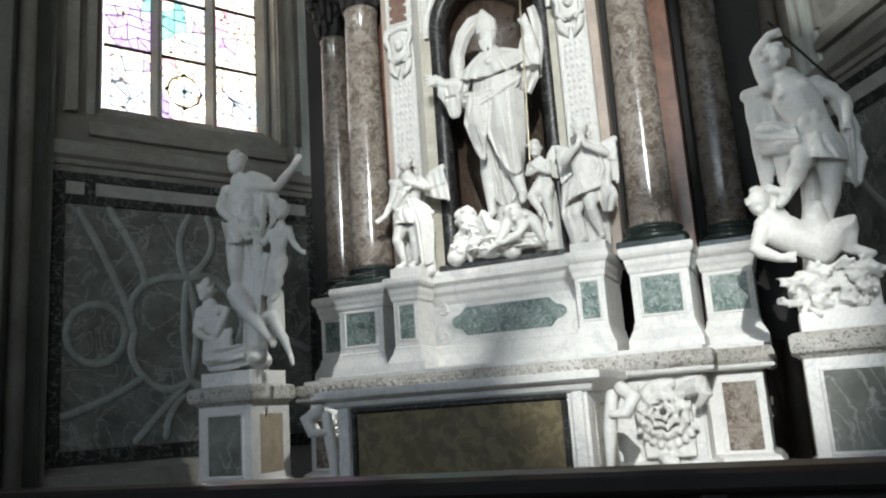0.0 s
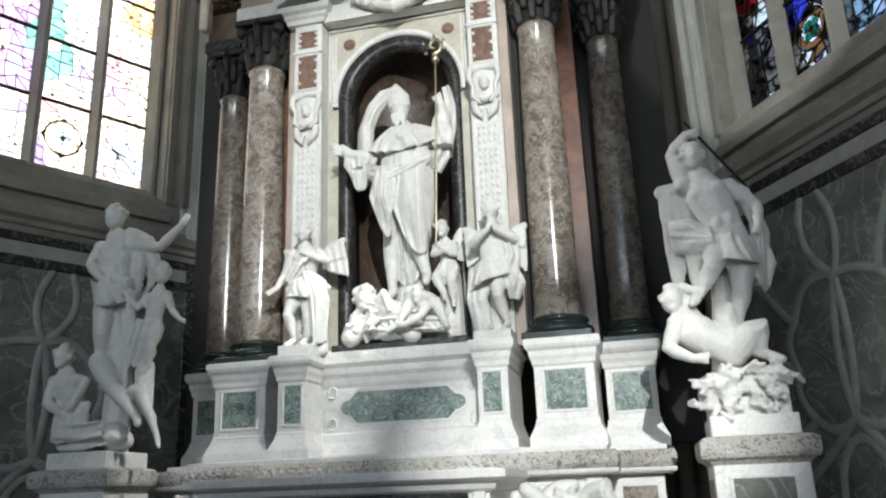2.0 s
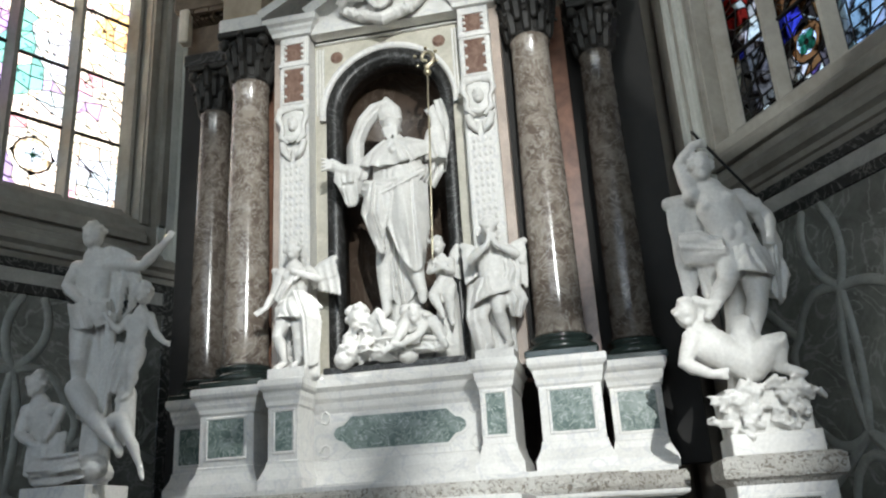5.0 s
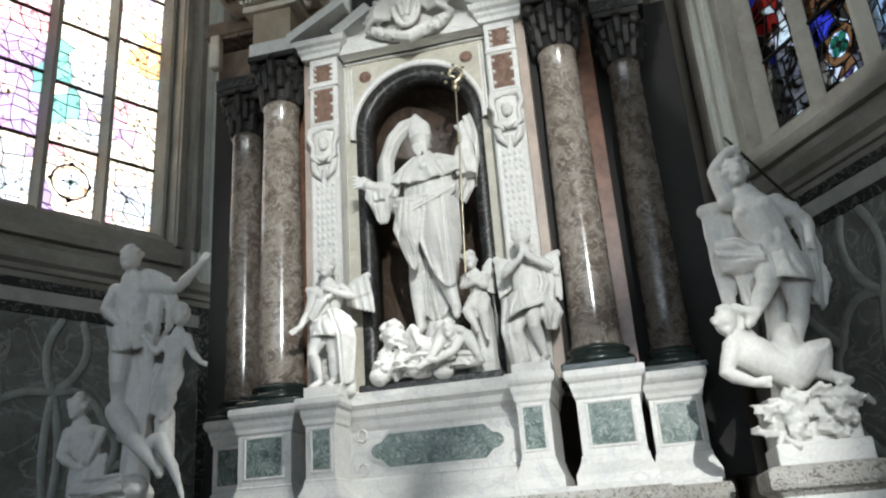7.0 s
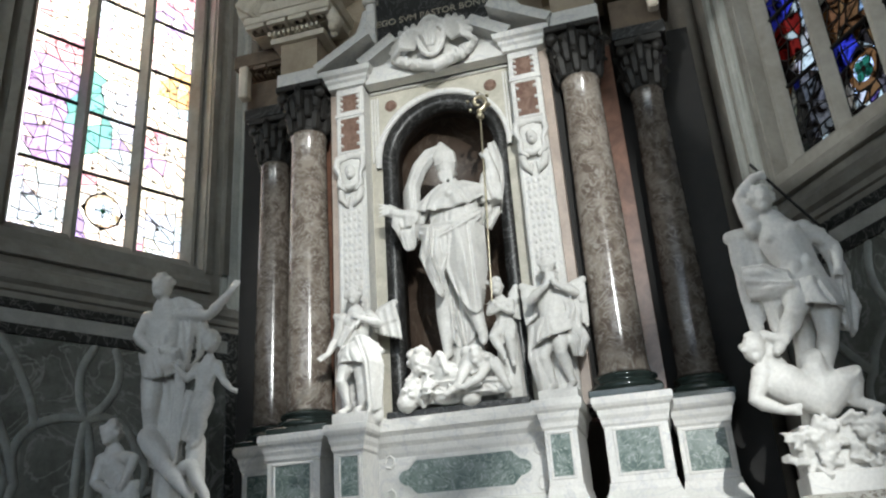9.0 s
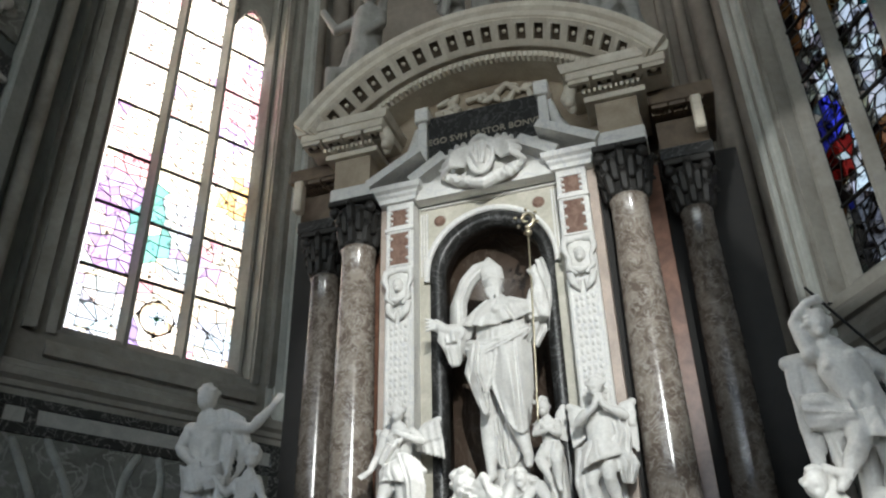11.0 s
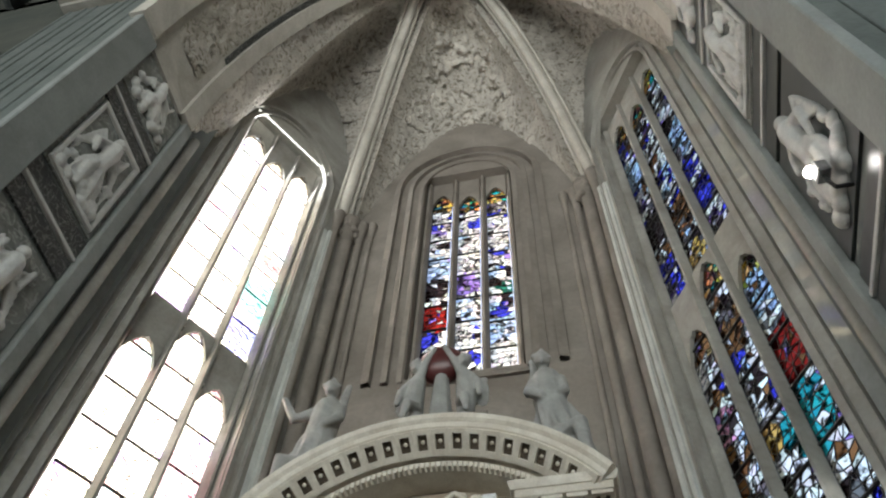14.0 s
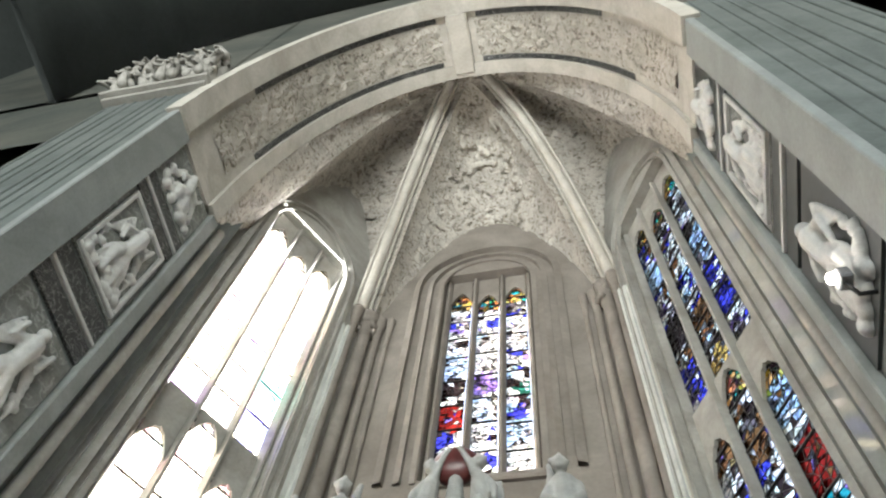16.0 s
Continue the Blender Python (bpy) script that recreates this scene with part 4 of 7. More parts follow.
part("cornice", block([(-0.86, 7.62), (0.86, 7.62)], [(0.0, 2.66), (0.02, 2.70), (0.03, 2.76), (0.07, 2.80), (0.08, 2.86), (0.14, 2.90), (0.15, 2.97), (0.10, 3.04), (0.0, 3.05)]), WHITE, mid)
part("base_moulding", block([(-0.86, 7.62), (0.86, 7.62)], [(0.16, 1.95), (0.16, 1.99), (0.06, 2.12), (0.03, 2.2), (0.0, 2.22)]), WHITE, mid)


def cartouche_outline(grow):
    pts = []
    for s, start in ((1, -90), (-1, 90)):
        for k in range(9):
            a = radians(start + 180 * k / 8)
            pts.append((s * 0.55 + (0.10 + grow) * math.cos(a), 2.46 + (0.075 + grow) * math.sin(a)))
            if k == 8:
                pts.append((s * 0.47, 2.46 + (0.155 + grow) * (1 if s > 0 else -1)))
        if s > 0:
            pts.append((-0.47, 2.46 + 0.155 + grow))
        else:
            pts.append((0.47, 2.46 - 0.155 - grow))
    return pts


for grow, y, m, nm in ((0.03, 7.606, WHITE, "cartouche_frame"), (0.0, 7.600, GREEN, "cartouche")):
    bm = bmesh.new()
    f = bm.faces.new([bm.verts.new((x, y, z)) for x, z in cartouche_outline(grow)])
    r = bmesh.ops.extrude_face_region(bm, geom=[f])
    bmesh.ops.translate(bm, verts=[v for v in r["geom"] if isinstance(v, bmesh.types.BMVert)], vec=(0, 0.03, 0))
    part(nm, bm, m, mid)
for s in (-1, 1):
    for z in (2.30, 2.62):
        bm = bmesh.new()
        tube(bm, [(s * (0.74 + 0.05 * math.cos(a)), 7.61, z + 0.06 * math.sin(a)) for a in [k * 0.9 for k in range(7)]], 0.012, seg=6)
        part("scroll_ornament", bm, WHITE, mid)

# shelf with its carved edge, stepping back at the ends
shelf = thing("altar_shelf", "white marble altar shelf with a carved leaf edge", "altar shelf", (0, 7.5, 1.7))
spath = [(-2.54, 8.4), (-2.54, 7.42), (-2.05, 7.42), (-2.05, 6.96), (2.05, 6.96), (2.05, 7.42), (2.54, 7.42), (2.54, 8.4)]
part("slab", block(spath, [(-0.04, 1.70), (0.02, 1.72), (0.03, 1.74), (0.03, 1.755), (-0.04, 1.76)]), WHITE, shelf)
part("carved_edge", block(spath, [(-0.04, 1.76), (0.015, 1.76), (0.035, 1.80), (0.035, 1.87), (0.015, 1.91), (-0.04, 1.91)]), FRIEZE, shelf)
part("top", boxes((-2.0, 2.0, 7.0, 8.2, 1.88, 1.955), (-2.5, 2.5, 7.46, 8.4, 1.88, 1.954)), WHITE, shelf)
bm = bmesh.new()
for k in range(44):
    x = -1.98 + k * 0.092
    for j in range(7):
        a0, a1 = 6.2832 * j / 7, 6.2832 * (j + 1) / 7
        bm.faces.new([bm.verts.new(v) for v in ((x, 6.91, 1.835), (x + 0.034 * math.cos(a0), 6.926, 1.835 + 0.03 * math.sin(a0)), (x + 0.034 * math.cos(a1), 6.926, 1.835 + 0.03 * math.sin(a1)))])
tagged(part("rosette_band", bm, FRIEZE, shelf), kind="stuff")

# support of the shelf behind the table
base = shelf
part("body", boxes((-1.95, 1.95, 7.06, 8.3, FLOOR_Z, 1.72), (-2.45, 2.45, 7.5, 8.4, FLOOR_Z, 1.72)), WHITE, base)
part("plinth", block([(-2.45, 8.4), (-2.45, 7.5), (-1.95, 7.5), (-1.95, 7.06), (1.95, 7.06), (1.95, 7.5), (2.45, 7.5), (2.45, 8.4)], [(0.1, FLOOR_Z), (0.1, 0.85), (0.06, 0.92), (0.0, 0.95)]), WHITE, base)
for s in (-1, 1):
    a, b = mirror(s, 2.08, 2.38)
    part("end_panel", boxes((a, b, 7.485, 7.52, 0.98, 1.60)), BRECCIA, base, "mottled marble inset")
    a, b = mirror(s, 1.80, 1.93)
    part("pilaster_strip", boxes((a, b, 7.02, 7.1, 0.9, 1.70)), WHITE, base)


def volute(cx, cz, y, r, s):
    """A large carved scroll with a flower in its eye and leaves below."""
    bm = bmesh.new()
    turns = 2.2
    pts, rad = [], []
    for k in range(46):
        f = k / 45
        a = 1.3 + s * f * turns * 6.2832
        rr = r * (1 - 0.85 * f)
        pts.append((cx + rr * math.cos(a), y - 0.05 - 0.12 * f, cz + rr * math.sin(a)))
        rad.append(0.055 * (1 - 0.55 * f))
    tube(bm, pts, rad, seg=8)
    for n, f, w, d in ((11, 0.86, 0.05, 0.10), (8, 0.58, 0.045, 0.15), (5, 0.30, 0.036, 0.20)):
        for k in range(n):
            a = k * math.tau / n + n
            e = Vector((math.cos(a), 0, math.sin(a)))
            o = Vector((cx, y - d, cz))
            side = Vector((-e.z, 0, e.x))
            tube(bm, [o + e * r * (f - 0.22) - side * w, o + e * r * f + Vector((0, -0.03, 0)), o + e * r * (f - 0.18) + side * w], [w * 0.4, w * 0.7, w * 0.35], seg=7)
    for k in range(9):
        a = -2.6 + k * 0.26
        tube(bm, [(cx + 0.1 * math.cos(a), y, cz + 0.1 * math.sin(a)), (cx + r * 1.15 * math.cos(a), y - 0.06, cz + r * 1.2 * math.sin(a))], [0.05, 0.03], seg=7)
    rnd = random.Random(3)
    for k in range(16):
        ball(bm, (cx + rnd.uniform(-0.12, 0.12), y - rnd.uniform(0, 0.12), cz - r * 1.25 - rnd.uniform(0, 0.24)), rnd.uniform(0.03, 0.06))
    tube(bm, [(cx + s * r * 0.8, y - 0.08, cz + r * 0.7), (cx + s * r * 1.4, y - 0.16, cz + r * 0.85), (cx + s * r * 1.55, y - 0.2, cz + r * 0.55), (cx + s * r * 1.2, y - 0.16, cz + r * 0.15)], [0.07, 0.09, 0.06, 0.03], seg=8)
    box(bm, cx - r * 0.9, cx + r * 0.9, y - 0.03, y + 0.2, cz - r * 1.6, cz + r * 1.05)
    return bm


for s in (-1, 1):
    v = part("volute", volute(s * 1.62, 1.38, 6.98, 0.25, s), STATUE, base, "deeply carved scroll with flower and leaves", True)
    rm = v.modifiers.new("fuse", "REMESH")
    rm.mode, rm.voxel_size, rm.use_smooth_shade = "VOXEL", 0.012, True

# altar table
table = thing("altar_table", "white marble altar table with an ochre damask front", "altar", (0, 6.5, FLOOR_Z))
part("body", boxes((-1.16, 1.16, 5.96, 7.0, FLOOR_Z, 1.66)), WHITE, table)
part("tabletop", block(ped_path(-1.18, 1.18, 5.94, 7.0), [(0.0, 1.60), (0.03, 1.62), (0.05, 1.66), (0.10, 1.68), (0.13, 1.70), (0.13, 1.755), (0.0, 1.76)]), WHITE, table)
part("top_face", boxes((-1.28, 1.28, 5.86, 7.0, 1.74, 1.765)), WHITE, table)
part("front_frame", boxes((-1.0, 1.0, 5.90, 5.96, 1.55, 1.60), (-1.0, -0.95, 5.90, 5.96, 0.8, 1.55), (0.95, 1.0, 5.90, 5.96, 0.8, 1.55), bevel=0.012), BLACK, table, "dark moulded frame")
part("front_cloth", boxes((-0.95, 0.95, 5.93, 5.97, 0.8, 1.55)), FRONTAL, table, "faded ochre damask panel")
for s in (-1, 1):
    a, b = mirror(s, 1.03, 1.13)
    part("corner_strip", boxes((a, b, 5.92, 5.97, FLOOR_Z, 1.60), bevel=0.01), WHITE, table)
    part("side_panel", boxes((s * 1.16, s * 1.175, 6.15, 6.85, 0.9, 1.5)), FRIEZE, table)
    bm = bmesh.new()
    tube(bm, [(s * 1.42, 6.05, 1.60), (s * 1.52, 6.0, 1.52), (s * 1.46, 5.98, 1.40), (s * 1.34, 6.0, 1.40)], [0.06, 0.075, 0.05, 0.035], seg=8)
    tube(bm, [(s * 1.34, 6.05, 1.55), (s * 1.30, 6.05, 1.3), (s * 1.27, 6.05, 1.0)], [0.05, 0.06, 0.035], seg=8)
    part("bracket", bm, STATUE, table, "carved scroll bracket", True)

# ---- columns ----
def capital(cx, cy, z0, r, half):
    bm = lathe([(r * 1.02, z0), (r * 1.08, z0 + 0.03), (r * 0.98, z0 + 0.06), (r * 1.05, z0 + 0.3), (r * 1.35, z0 + 0.5)], cx, cy, 20)
    for row, (n, zb, h, ro) in enumerate(((8, 0.05, 0.22, 1.05), (8, 0.2, 0.24, 1.12), (8, 0.33, 0.2, 1.3))):
        for k in range(n):
            a = 6.2832 * (k + 0.5 * (row % 2)) / n
            d = Vector((math.cos(a), math.sin(a), 0))
            p = Vector((cx, cy, z0 + zb)) + d * r * ro
            tube(bm, [p, p + d * 0.02 + Vector((0, 0, h * 0.7)), p + d * 0.08 + Vector((0, 0, h)), p + d * 0.1 + Vector((0, 0, h * 0.8))], [0.05, 0.055, 0.04, 0.02], seg=6)
    for k in range(4):
        a = math.pi / 4 + k * math.pi / 2
        d = Vector((math.cos(a), math.sin(a), 0))
        p = Vector((cx, cy, z0 + 0.45)) + d * half * 1.1
        ball(bm, p, 0.07)
    box(bm, cx - half, cx + half, cy - half, cy + half, z0 + 0.52, z0 + 0.60, bevel=0.012)
    return bm


def column(cx, cy, z0, r, ztop, shaft_material, label):
    c = thing("column", label, "column", (cx, cy, z0), "columns of the altar")
    part("plinth", boxes((cx - r * 1.42, cx + r * 1.42, cy - r * 1.42, cy + r * 1.42, z0, z0 + 0.07), bevel=0.01), DARKGREEN, c)
    part("base", lathe([(r * 1.42, z0 + 0.07), (r * 1.46, z0 + 0.10), (r * 1.42, z0 + 0.135), (r * 1.2, z0 + 0.15), (r * 1.17, z0 + 0.175), (r * 1.27, z0 + 0.19), (r * 1.27, z0 + 0.215), (r * 1.1, z0 + 0.235), (r, z0 + 0.24)], cx, cy, 36), DARKGREEN, c, "polished dark green base", True)
    prof = [(r * 1.05, z0 + 0.24), (r * 1.05, z0 + 0.27), (r, z0 + 0.30)]
    for k in range(1, 9):
        f = k / 8
        prof.append((r * (1 - 0.15 * f ** 1.8), z0 + 0.30 + (ztop - z0 - 0.38) * f))
    prof += [(r * 0.90, ztop - 0.06), (r * 0.92, ztop - 0.03), (r * 0.88, ztop)]
    part("shaft", lathe(prof, cx, cy, 40), shaft_material, c, smooth=True)
    part("capital", capital(cx, cy, ztop, r * 0.86, 0.30 if r > 0.21 else 0.26), BRONZE, c, "blackened leafy capital")
    return c


for s in (-1, 1):
    column(s * 1.61, 7.66, 2.962, 0.235, 6.46, BRECCIA, "polished brown breccia column with a black capital")
    column(s * 2.30, 8.16, 2.962, 0.205, 6.46, SHADEBRECCIA, "breccia column darkened as in shade, set back beside its neighbour")

# back panels of the altar; near-black ones stand for the shade behind the columns
for s in (-1, 1):
    x0, x1 = mirror(s, 1.2, 1.98)
    solo("back_panel", boxes((x0, x1, 8.02, 8.3, 2.9, 7.1)), BROWN, "red-brown marble back panel between columns", "panel", "altar back panels")
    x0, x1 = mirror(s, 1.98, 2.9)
    solo("back_panel", boxes((x0, x1, 8.42, 8.7, 2.0, 7.4)), NEARBLACK, "back panel coloured as deep shade behind the outer column", "panel", "altar back panels")
    # narrow strip added in the colour of shade beside the pilaster
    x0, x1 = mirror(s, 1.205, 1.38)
    solo("shadow_pier", boxes((x0, x1, 7.78, 8.02, 2.9, 7.05)), NEARBLACK, "strip coloured as shade beside the pilaster", "strip", "dark strips")

# ---- niche with pilasters ----
NZ, NR = 5.98, 0.70


def arch_plate(half, top, r, z0, zc, y0, y1):
    """A plate from -half to half with an arched opening of radius r."""
    bm = bmesh.new()
    n = 24
    line = [(-r, z0)] + [(-r * math.cos(math.pi * k / n), zc + r * math.sin(math.pi * k / n)) for k in range(n + 1)] + [(r, z0)]
    outer = [(-half, z0)] + [(-half + 2 * half * k / n, top) for k in range(n + 1)] + [(half, z0)]
    prev = None
    for (xa, za), (xb, zb) in zip(line, outer):
        ring = [bm.verts.new(v) for v in ((xa, y0, za), (xb, y0, zb), (xb, y1, zb), (xa, y1, za))]
        if prev:
            for k in range(4):
                bm.faces.new((prev[k], prev[(k + 1) % 4], ring[(k + 1) % 4], ring[k]))
        prev = ring
    return bm


def arch_ring(r0, r1, z0, zc, y0, y1):
    bm = bmesh.new()
    n = 28
    prev = None
    ks = [(-1, z0)] + [(k, None) for k in range(n + 1)] + [(n + 1, z0)]
    for k, z in ks:
        if z is None:
            a = math.pi * k / n
            pa, pb = (-r0 * math.cos(a), zc + r0 * math.sin(a)), (-r1 * math.cos(a), zc + r1 * math.sin(a))
        else:
            s = -1 if k < 0 else 1
            pa, pb = (s * r0, z0), (s * r1, z0)
        ring = [bm.verts.new(v) for v in ((pa[0], y0, pa[1]), (pb[0], y0 - 0.02, pb[1]), (pb[0], y1, pb[1]), (pa[0], y1, pa[1]))]
        if prev:
            for j in range(4):
                bm.faces.new((prev[j], prev[(j + 1) % 4], ring[(j + 1) % 4], ring[j]))
        prev = ring
    return bm


niche = thing("niche", "arched statue niche of white and black marble", "niche", (0, 7.8, 3.05))
part("surround", arch_plate(0.88, 6.96, NR + 0.02, 3.05, NZ, 7.74, 8.0), IVORY, niche)
part("archivolt", arch_ring(NR - 0.12, NR + 0.02, 3.05, NZ, 7.72, 8.0), BLACK, niche, "polished black marble archivolt", True)
part("outer_moulding", arch_ring(NR + 0.03, NR + 0.085, 5.9, NZ, 7.685, 7.76), WHITE, niche, smooth=True)
bm = bmesh.new()
prev = None
for i in range(13):
    a = math.pi * i / 12
    x, y = -0.66 * math.cos(a), 7.98 + 0.50 * math.sin(a)
    col = [bm.verts.new((x, y, 3.05)), bm.verts.new((x, y, NZ))]
    for j in range(1, 8):
        b = math.pi / 2 * j / 7
        col.append(bm.verts.new((x * math.cos(b), 7.98 + (y - 7.98) * math.cos(b), NZ + 0.66 * math.sin(b))))
    if prev:
        for k in range(len(col) - 1):
            bm.faces.new((prev[k], prev[k + 1], col[k + 1], col[k]))
    prev = col
# brown marble coloured darker to hold the niche's shade
part("recess", bm, NICHEBROWN, niche, "brown curved back of the niche, darkened as shade", True)
part("floor_slab", boxes((-0.72, 0.72, 7.5, 8.5, 3.02, 3.09), bevel=0.012), BLACK, niche, "black marble sill")
for s in (-1, 1):
    part("medallion", (lambda b: (b.transform(Matrix.Translation((s * 0.6, 7.735, 6.72)) @ Matrix.Rotation(radians(90), 4, "X")), b)[1])(lathe([(0.001, 0.02), (0.05, 0.018), (0.062, 0.0), (0.075, 0.0), (0.08, -0.02)], 0, 0, 18)), JASPER, niche, "small red roundel")
    for k in range(3):
        x = s * (0.76 + 0.035 * k)
        part("reed", boxes((x - 0.010, x + 0.010, 7.715, 7.76, 6.0, 6.85), bevel=0.004), WHITE, niche)

PILASTER_Y = 7.52
for s in (-1, 1):
    p = thing("pilaster", "white marble pilaster with carved head and red inlays", "pilaster", (s * 1.03, PILASTER_Y + 0.15, 2.96), "pilasters beside the niche")
    a, b = mirror(s, 0.86, 1.20)
    part("shaft", boxes((a, b, PILASTER_Y, 8.0, 2.96, 7.0), bevel=0.01), WHITE, p)
    a2, b2 = mirror(s, 1.20, 1.30)
    part("rose_slip", boxes((a2, b2, PILASTER_Y + 0.08, 8.0, 2.96, 7.0)), ROSE, p, "rosy marble outer slip")
    rnd = random.Random(8)
    bm = bmesh.new()
    for k in range(26):
        z = 3.2 + k * 0.085
        for q in (-0.085, -0.03, 0.03, 0.085):
            ball(bm, (s * 1.03 + q, PILASTER_Y - 0.002, z + rnd.uniform(-0.012, 0.012)), 0.022, (1, 0.6, 1.5))
    part("beaded_ornament", bm, STATUE, p, smooth=True)
    for q in (-0.14, 0.14):
        part("edge_fillet", boxes((s * 1.03 + q - 0.012, s * 1.03 + q + 0.012, PILASTER_Y - 0.015, PILASTER_Y + 0.02, 3.1, 5.45), bevel=0.004), WHITE, p)
    bm = bmesh.new()
    c = Vector((s * 1.03, PILASTER_Y - 0.02, 5.78))
    box(bm, c.x - 0.125, c.x + 0.125, c.y, c.y + 0.06, c.z - 0.20, c.z + 0.22, bevel=0.02)
    head(bm, c + Vector((0, 0, 0.03)), 0.075, 14, 2)
    for q in (-1, 1):
        tube(bm, [c + Vector((q * 0.06, 0, 0.22)), c + Vector((q * 0.15, -0.02, 0.20)), c + Vector((q * 0.165, -0.03, 0.10)), c + Vector((q * 0.12, -0.02, 0.0)), c + Vector((q * 0.13, -0.02, -0.12)), c + Vector((q * 0.06, -0.02, -0.19))], [0.03, 0.04, 0.035, 0.025, 0.035, 0.02], seg=8)
        tube(bm, [c + Vector((q * 0.12, 0, -0.20)), c + Vector((q * 0.10, -0.02, -0.30)), c + Vector((q * 0.04, -0.02, -0.38)), c + Vector((q * 0.03, -0.01, -0.28))], [0.04, 0.045, 0.03, 0.02], seg=8)
    tube(bm, [c + Vector((-0.10, -0.02, -0.12)), c + Vector((0, -0.05, -0.18)), c + Vector((0.10, -0.02, -0.12))], [0.02, 0.04, 0.02], seg=8)
    tube(bm, [c + Vector((-0.16, 0, 0.23)), c + Vector((0.16, 0, 0.23))], 0.028, seg=8)
    part("carved_head", bm, STATUE, p, "carved mask with scrolls", True)
    for z0, z1 in ((6.10, 6.52), (6.62, 6.84)):
        part("red_inlay", boxes((s * 1.03 - 0.115, s * 1.03 + 0.115, PILASTER_Y - 0.008, PILASTER_Y + 0.02, z0, z1)), JASPER, p, "reddish inlaid panel")
        bm = boxes((s * 1.03 - 0.14, s * 1.03 + 0.14, PILASTER_Y - 0.016, PILASTER_Y + 0.02, z0 - 0.025, z0), (s * 1.03 - 0.14, s * 1.03 + 0.14, PILASTER_Y - 0.016, PILASTER_Y + 0.02, z1, z1 + 0.025))
        for q in (-1, 1):
            box(bm, s * 1.03 + q * 0.115 - (0.025 if q < 0 else 0), s * 1.03 + q * 0.115 + (0.025 if q > 0 else 0), PILASTER_Y - 0.016, PILASTER_Y + 0.02, z0, z1)
            for j in range(3):
                ball(bm, (s * 1.03 + q * 0.10, PILASTER_Y - 0.01, z0 + (z1 - z0) * (j + 0.5) / 3), 0.022)
        part("inlay_frame", bm, WHITE, p)
    part("band", boxes((s * 1.03 - 0.18, s * 1.03 + 0.18, PILASTER_Y - 0.03, PILASTER_Y + 0.1, 6.545, 6.59), bevel=0.008), WHITE, p)

# small entablature and broken pediment over the niche
ent = thing("niche_entablature", "white marble cornice over the niche, with broken pediment", "entablature", (0, 7.7, 6.95))
epath = [(-1.26, 8.0), (-1.26, 7.50), (-0.84, 7.50), (-0.84, 7.68), (0.84, 7.68), (0.84, 7.50), (1.26, 7.50), (1.26, 8.0)]
part("cornice", block(epath, [(-0.02, 6.93), (0.02, 6.94), (0.03, 6.99), (0.055, 7.02), (0.06, 7.05), (0.10, 7.08), (0.115, 7.14), (-0.02, 7.15)]), WHITE, ent)
part("core", boxes((-1.24, 1.24, 7.52, 8.0, 6.93, 7.15), (-0.84, 0.84, 7.70, 8.0, 6.9, 7.64)), WHITE, ent)


def raking(xa, za, xb, zb, y0, y1, th):
    bm = bmesh.new()
    d = Vector((xb - xa, zb - za)).normalized()
    n = Vector((-d.y, d.x)) * (1 if d.x > 0 else -1)
    for t0, t1, out in ((0, 0.45, 0.06), (0.45, 0.75, 0.03), (0.75, 1.0, 0.0)):
        q = [(xa, za, t0), (xb, zb, t0), (xb, zb, t1), (xa, za, t1)]
        f = [bm.verts.new((x + n.x * th * t, y0 - out + 0.06 * (1 - t1), z + n.y * th * t)) for x, z, t in q]
        g = [bm.verts.new((x + n.x * th * t, y1, z + n.y * th * t)) for x, z, t in q]
        bm.faces.new(f)
        bm.faces.new(g)
        for k in range(4):
            bm.faces.new((f[k], f[(k + 1) % 4], g[(k + 1) % 4], g[k]))
    return bm


for s in (-1, 1):
    part("raking_cornice", raking(s * 1.36, 7.13, s * 0.70, 7.50, 7.36, 7.95, 0.13), WHITE, ent)
    part("raking_cornice", raking(s * 0.86, 7.18, s * 0.42, 7.46, 7.52, 7.95, 0.15), WHITE, ent)


def shell(bm, cx, cz, r, lean):
    """A fluted shell: ribs that fan out from its foot."""
    for k in range(8):
        g = radians(lean - 75 + 150 * k / 7)
        tip = Vector((cx + r * 1.35 * math.cos(g), 7.40, cz + r * 1.25 * math.sin(g)))
        mid = Vector((cx, 7.42, cz)).lerp(tip, 0.6)
        tube(bm, [(cx, 7.44, cz), (mid.x, 7.33, mid.z), tip], [0.012, 0.028, 0.034], seg=8)


bm = bmesh.new()
shell(bm, -0.17, 7.12, 0.17, 118)
shell(bm, 0.27, 7.14, 0.17, 62)
ball(bm, (0.05, 7.40, 7.17), 0.15, (0.85, 0.6, 1.15))
tube(bm, [(0.05 + 0.15 * math.sin(k * math.tau / 16), 7.36, 7.17 + 0.20 * math.cos(k * math.tau / 16)) for k in range(17)], 0.026, seg=8)
for k in range(3):
    tube(bm, [(0.05 + (k - 1) * 0.07, 7.32, 7.28), (0.05 + (k - 1) * 0.075, 7.29, 7.16), (0.05 + (k - 1) * 0.04, 7.33, 7.06)], [0.012, 0.02, 0.012], seg=6)
rnd = random.Random(21)
for k in range(60):
    g = rnd.uniform(3.15, 6.27)
    p = Vector((0.05 + 0.46 * math.cos(g), 7.48, 7.13 + 0.20 * math.sin(g)))
    q = p + Vector((rnd.uniform(-0.07, 0.07), -0.05, rnd.uniform(-0.02, 0.06)))
    tube(bm, [p, q, q + Vector((rnd.uniform(-0.04, 0.04), 0.03, 0.0))], [0.035, 0.032, 0.02], seg=7)
